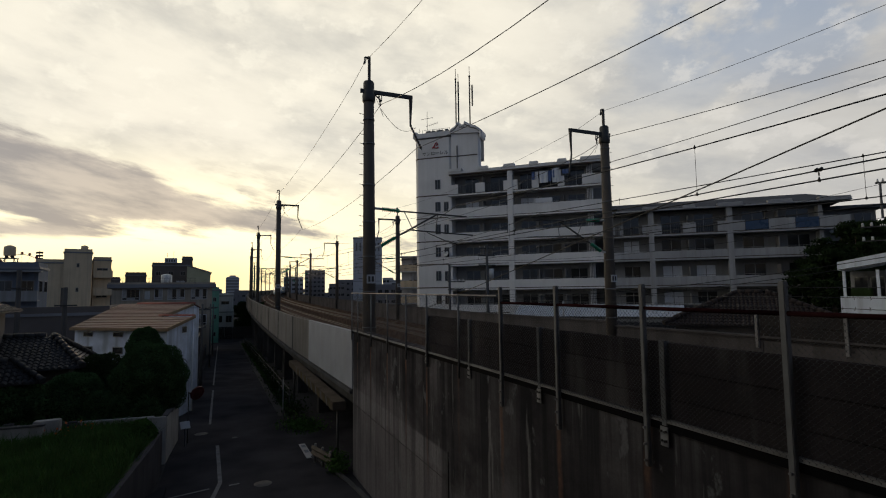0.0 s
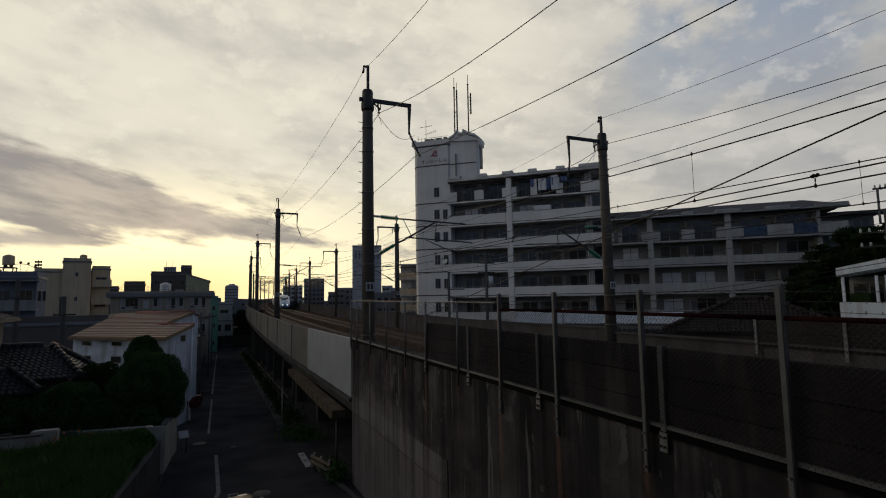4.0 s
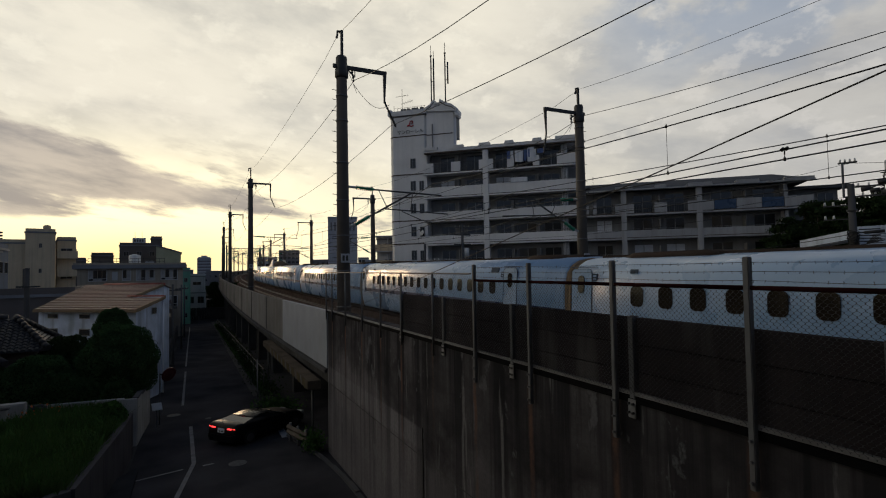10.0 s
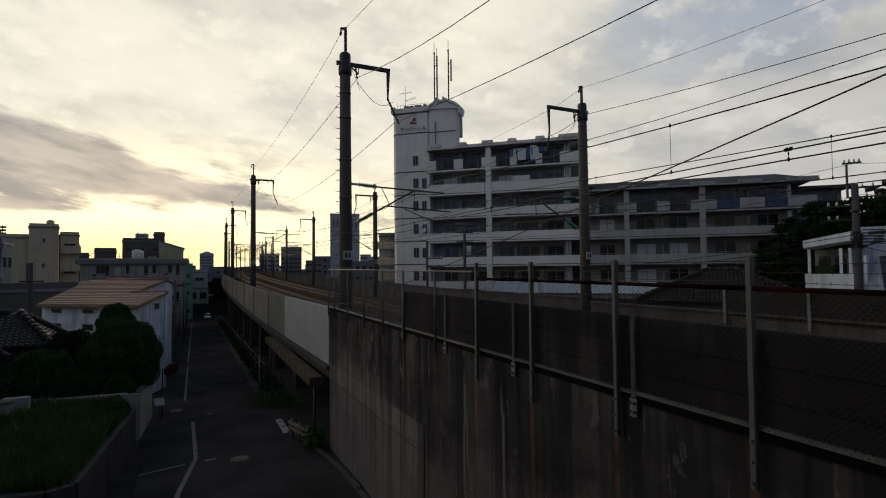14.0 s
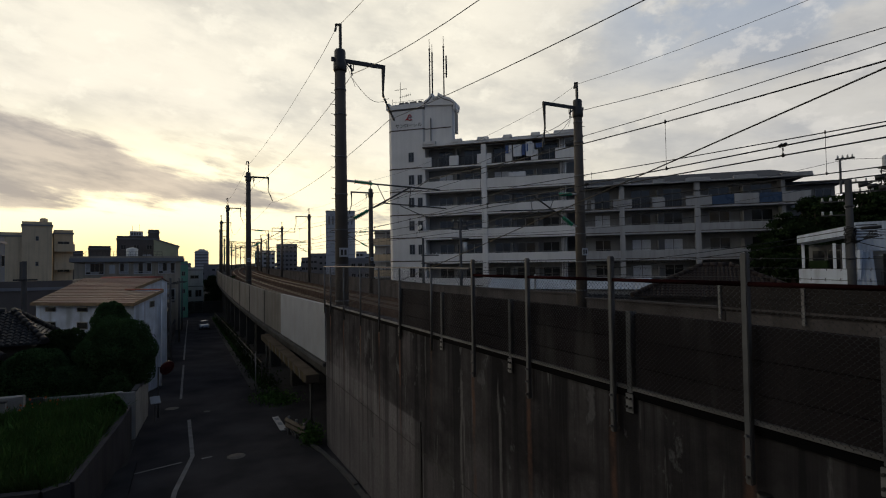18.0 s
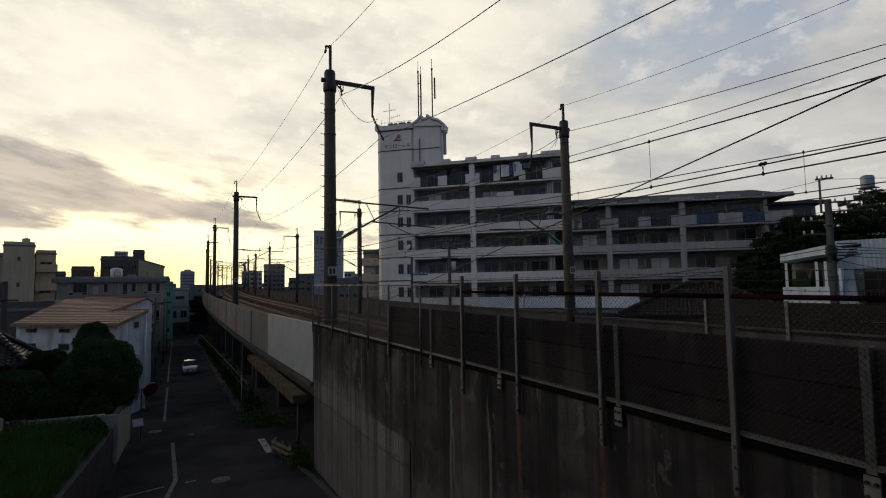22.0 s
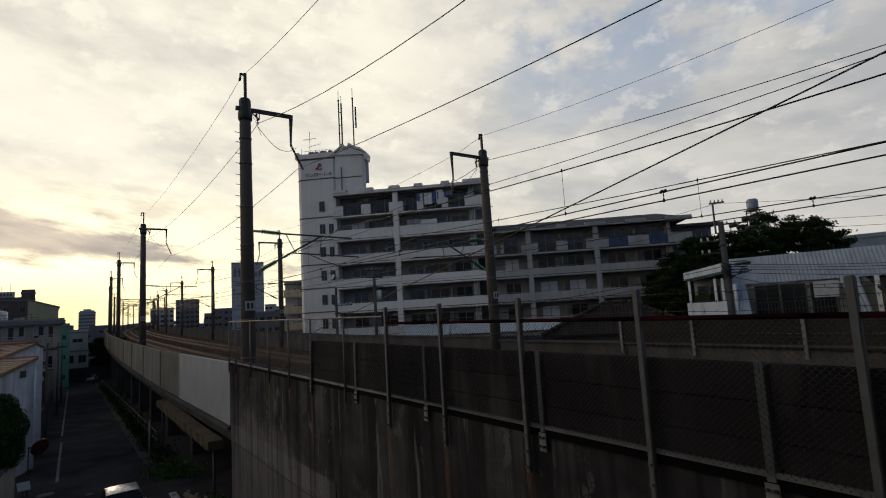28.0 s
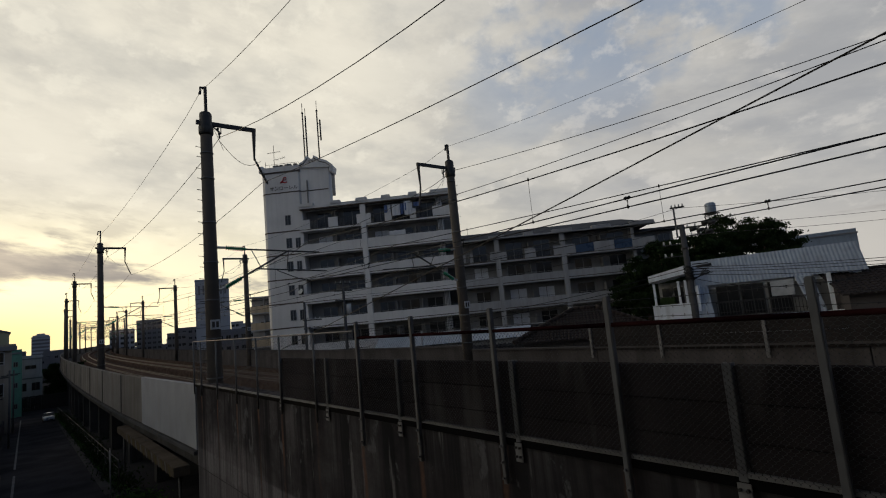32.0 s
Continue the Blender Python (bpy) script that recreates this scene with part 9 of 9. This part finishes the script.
def tree(label, x, y, h, spread, seed, clumps=70, leaf=0.20, base=-0.5):
    """A tapered trunk, forking limbs and many leafy clumps with gaps."""
    r = np.random.default_rng(seed)
    ob = thing("tree", pose(x, y, base), label, "tree")
    bm = bmesh.new()
    rod(bm, (0, 0, 0), (0.2, 0.1, h * 0.45), 0.28, 0.18, seg=10)
    tips = []
    for k in range(9):
        a, t = k * 2.4 + r.uniform(-0.4, 0.4), r.uniform(0.35, 0.5)
        p = Vector((0.2 * t, 0.1 * t, h * t))
        q = Vector((math.cos(a) * spread * r.uniform(0.4, 0.8), math.sin(a) * spread * r.uniform(0.4, 0.8), h * r.uniform(0.6, 0.88)))
        rod(bm, p, q, 0.11, 0.04, seg=6)
        tips.append(q)
    part("trunk", bm, "bark", ob)
    cs = []
    for k in range(clumps):
        d = r.normal(size=3)
        d /= np.linalg.norm(d)
        c0 = np.array([0, 0, h * 0.70]) + d * np.array([spread, spread, h * 0.28]) * r.uniform(0.55, 1.0)
        cs.append(c0 + r.normal(0, 1, (240, 3)) * [0.6, 0.6, 0.26] * spread * 0.2)
    c = np.concatenate(cs)
    part("crown", quads_mesh("crown", "leaf_tree", c, leaf, r), "leaf_tree", ob)
    return ob


for x, y, h, s, sd in ((64.5, 36.5, 11.0, 3.4, 1), (69.0, 28.0, 16.7, 3.4, 2), (70.6, 25.0, 16.6, 3.4, 3), (61.0, 37.5, 9.0, 3.0, 4), (67.5, 31.5, 13.0, 3.2, 5), (58.0, 38.5, 7.0, 2.8, 6), (71.5, 23.0, 14.2, 3.0, 7), (49.6, 28.6, 11.4, 2.3, 8), (51.6, 27.2, 13.2, 2.4, 9), (54.4, 24.4, 13.6, 2.6, 10), (50.8, 30.2, 10.2, 2.4, 11), (53.0, 26.0, 13.4, 2.4, 12)):
    tree("dense dark broad-leaved tree beyond the flats", x, y, h, s, 100 + sd, 90, 0.14)

for x, y, h, s, sd in ((6.0, 124.0, 6.5, 2.4, 21), (9.5, 129.0, 8.0, 3.0, 22), (5.0, 133.0, 8.5, 2.6, 23), (-4.5, 104.0, 7.0, 1.8, 24)):
    tree("dark tree at the end of the street", x, y, h, s, 200 + sd, 60, 0.16, base=-3.2)

# convex mirror on its post, small street things
mi = thing("traffic_mirror", pose(-1.3, 27.2, gz(27)), "round convex traffic mirror with a dark red rim on a post", "traffic mirror")
part("post", rod(bmesh.new(), (0, 0, 0), (0, 0, 2.3), 0.025, seg=8), "galv_dark", mi)
bm = lathe(bmesh.new(), [(0.02, 0.10), (0.16, 0.08), (0.28, 0.03), (0.30, 0.0)], seg=24)
bm.transform(pose(0.35, -0.08, 2.25, 112, 0, 38))
part("mirror_back", bm, "mirror_red", mi, "dark red back of the mirror")
bm = lathe(bmesh.new(), [(0.295, -0.02), (0.335, -0.02), (0.34, 0.05), (0.30, 0.06)], seg=24)
bm.transform(pose(0.35, -0.08, 2.25, 112, 0, 38))
part("rim", bm, "mirror_red", mi)
part("arm", rod(bmesh.new(), (0, 0, 2.25), (0.35, -0.03, 2.25), 0.03), "galv_dark", mi)
bd = thing("notice_board", pose(-1.38, 26.5, gz(26.5), 0, 0, 12), "white notice board leaning at the wall", "notice board")
part("board", bevel_box(bmesh.new(), (-0.2, -0.02, -0.2), (0.2, 0.02, 0.2), 0.01, pose(0, 0, 0.95, -50, 0, 0)), "white_board", bd)
part("leg", rod(bmesh.new(), (0, 0.03, 0), (0, 0.03, 0.8), 0.03), "galv", bd)
for x, y, h in ((-1.3, 44, 6.6), (-1.0, 62, 6.8), (-0.9, 78, 7.0)):
    pl_ = thing("utility_pole", pose(x, y, gz(y)), "slim concrete utility pole by the street", "utility pole")
    part("shaft", rod(bmesh.new(), (0, 0, -0.3), (0, 0, h), 0.09, 0.07, seg=10), "concrete", pl_)
    part("cross_arm", box(bmesh.new(), (-0.6, -0.04, h - 0.5), (0.6, 0.04, h - 0.4)), "steel_dark", pl_)
lp = thing("utility_pole", pose(-17.2, 74, gz(74)), "concrete utility pole among houses", "utility pole")
part("shaft", rod(bmesh.new(), (0, 0, -0.3), (0, 0, 9.2), 0.2, 0.14, seg=10), "concrete_dark", lp)
for k in range(5):
    x, y = -20 + 3.4 * k, 52 + (k % 2) * 6
    if x < -6:
        block("old_house", "dark low house among trees", x, y + 4, 3.2, 6, 3.1 + 0.4 * (k % 2), 6, "dark_wall", 2, 1, (0.9, 0.8))
for x, y, w, d, h in ((-4.1, 58, 3.2, 6, 2.6), (-4.4, 66, 3.8, 6, 3.0), (-4.0, 74, 3.4, 4.5, 2.7), (-4.6, 47.5, 4.0, 5, 2.0)):
    oh = block("old_house", "dark low house with deep eaves along the street", x, y, w, d, h, 2, "dark_wall", 2, 1, (0.9, 0.9))
    part("eave", box(bmesh.new(), (-w / 2 - 0.6, -0.6, h - 0.35), (w / 2 + 0.55, -0.13, h - 0.25)), "tile_roof", oh)
    part("side_eave", box(bmesh.new(), (w / 2 + 0.13, -0.12, h - 0.35), (w / 2 + 0.6, d, h - 0.25)), "tile_roof", oh)
wl_ = thing("street_wall", pose(0, 0, 0), "low grey block wall along the street", "wall")
for k in range(8):
    y = 45 + 5 * k
    part("wall_run", box(bmesh.new(), (-2.0 + 0.02 * k, y, gz(y) - 0.3), (-1.85 + 0.02 * k, y + 4.9, gz(y) + 1.3)), "block", wl_)
# ---------------------------------------------------------------- what moves
def nose_y(t):
    """Where the train's nose is along the line."""
    s = t - 8
    if s < 1:
        return 11.9 - 35.65 * s - 1.05 * s * s
    s -= 1
    lag = 0.7 * max(0.0, min(1.0, s / 2.0))
    return -24.8 - 37.9 * s - 0.25 * s * s + lag if s < 6 else -24.1 - 227.4 - 9.0 - 26.0 * (1 - math.exp(-(s - 6) * 1.55))


def car_pose(y):
    a, b = rail(y - 8.75, 2.15, 0), rail(y + 8.75, 2.15, 0)
    d = (b - a).normalized()
    m = (a + b) / 2
    return pose(m.x, m.y, m.z, math.degrees(math.asin(d.z)), 0, -math.degrees(math.atan2(d.x, d.y)))


def street_pose(x, y, head, length):
    """A car whose given end is at x, y."""
    h = radians(head)
    cx, cy = x + math.sin(h) * length, y + math.cos(h) * length
    return pose(cx, cy, gz(cy) + 0.004, -1.6 * math.cos(h), 0, -head)


def motions():
    times = [0.5 * k for k in range(65)]
    for ob, off in zip(train, train_at):
        walk(ob, [(t, car_pose(nose_y(t) + off)) for t in times])
    # black saloon: rear end x, y and heading (degrees to the right)
    rows = [(0, 1.2, 4.0, -4), (2, 1.1, 8.5, -5), (3.5, 0.85, 12.6, -7), (4.5, 0.65, 15.2, -9), (5, 0.42, 16.3, -9), (5.5, 0.22, 17.2, -8), (6, 0.04, 18.1, -5), (6.5, -0.1, 18.9, -1), (7, -0.16, 19.5, 3), (7.5, -0.21, 20.0, 7),
            (8, -0.2, 20.45, 12), (8.5, -0.14, 21.1, 21), (9, 0.05, 21.5, 27), (9.5, 0.45, 21.8, 40), (10, 1.02, 22.05, 53), (10.4, 1.88, 22.4, 65), (10.8, 2.65, 22.6, 73), (11.2, 3.5, 22.8, 79), (12, 5.6, 23.2, 84), (13, 9.0, 23.4, 89),
            (15, 15.0, 23.4, 90), (18, 21.0, 23.4, 90), (20, 22.5, 23.4, 90), (32, 22.5, 23.4, 90)]
    walk(black_car, [(t, street_pose(x, y, h, 1.97)) for t, x, y, h in rows])
    rows = [(0, 2.6, 150), (6, 2.6, 140), (11, 2.55, 122), (12.5, 2.5, 113), (13.5, 2.3, 109), (14.5, 2.25, 103.5), (16.5, 2.05, 89), (18, 1.8, 78.5), (19, 1.5, 69), (20, 1.35, 62.5), (21, 1.3, 57), (22, 1.28, 52), (23, 1.2, 45.5), (24, 1.3, 40.6),
            (25, 1.32, 35.6), (25.5, 1.32, 33), (27.5, 1.5, 24), (28, 1.55, 21.7), (29, 1.5, 17.0), (30, 1.4, 12), (32, 1.3, 2)]
    walk(white_car, [(t, pose(x, y, gz(y) + 0.004, 1.6, 0, 180)) for t, x, y in rows])
    rows = [(0, 17.0, 118.6, 90), (22.0, 17.0, 118.6, 90), (25.0, 7.3, 117.6, 92), (26.5, 5.6, 117.0, 95), (27.1, 5.0, 116.6, 108), (27.5, 3.7, 117.0, 140), (28, 3.2, 116.2, 165), (29, 3.0, 111.5, 178), (30, 2.9, 106, 180), (32, 2.6, 89, 180)]
    walk(white_car_far, [(t, pose(x, y, gz(y) + 0.004, 1.6, 0, h)) for t, x, y, h in rows])


motions()
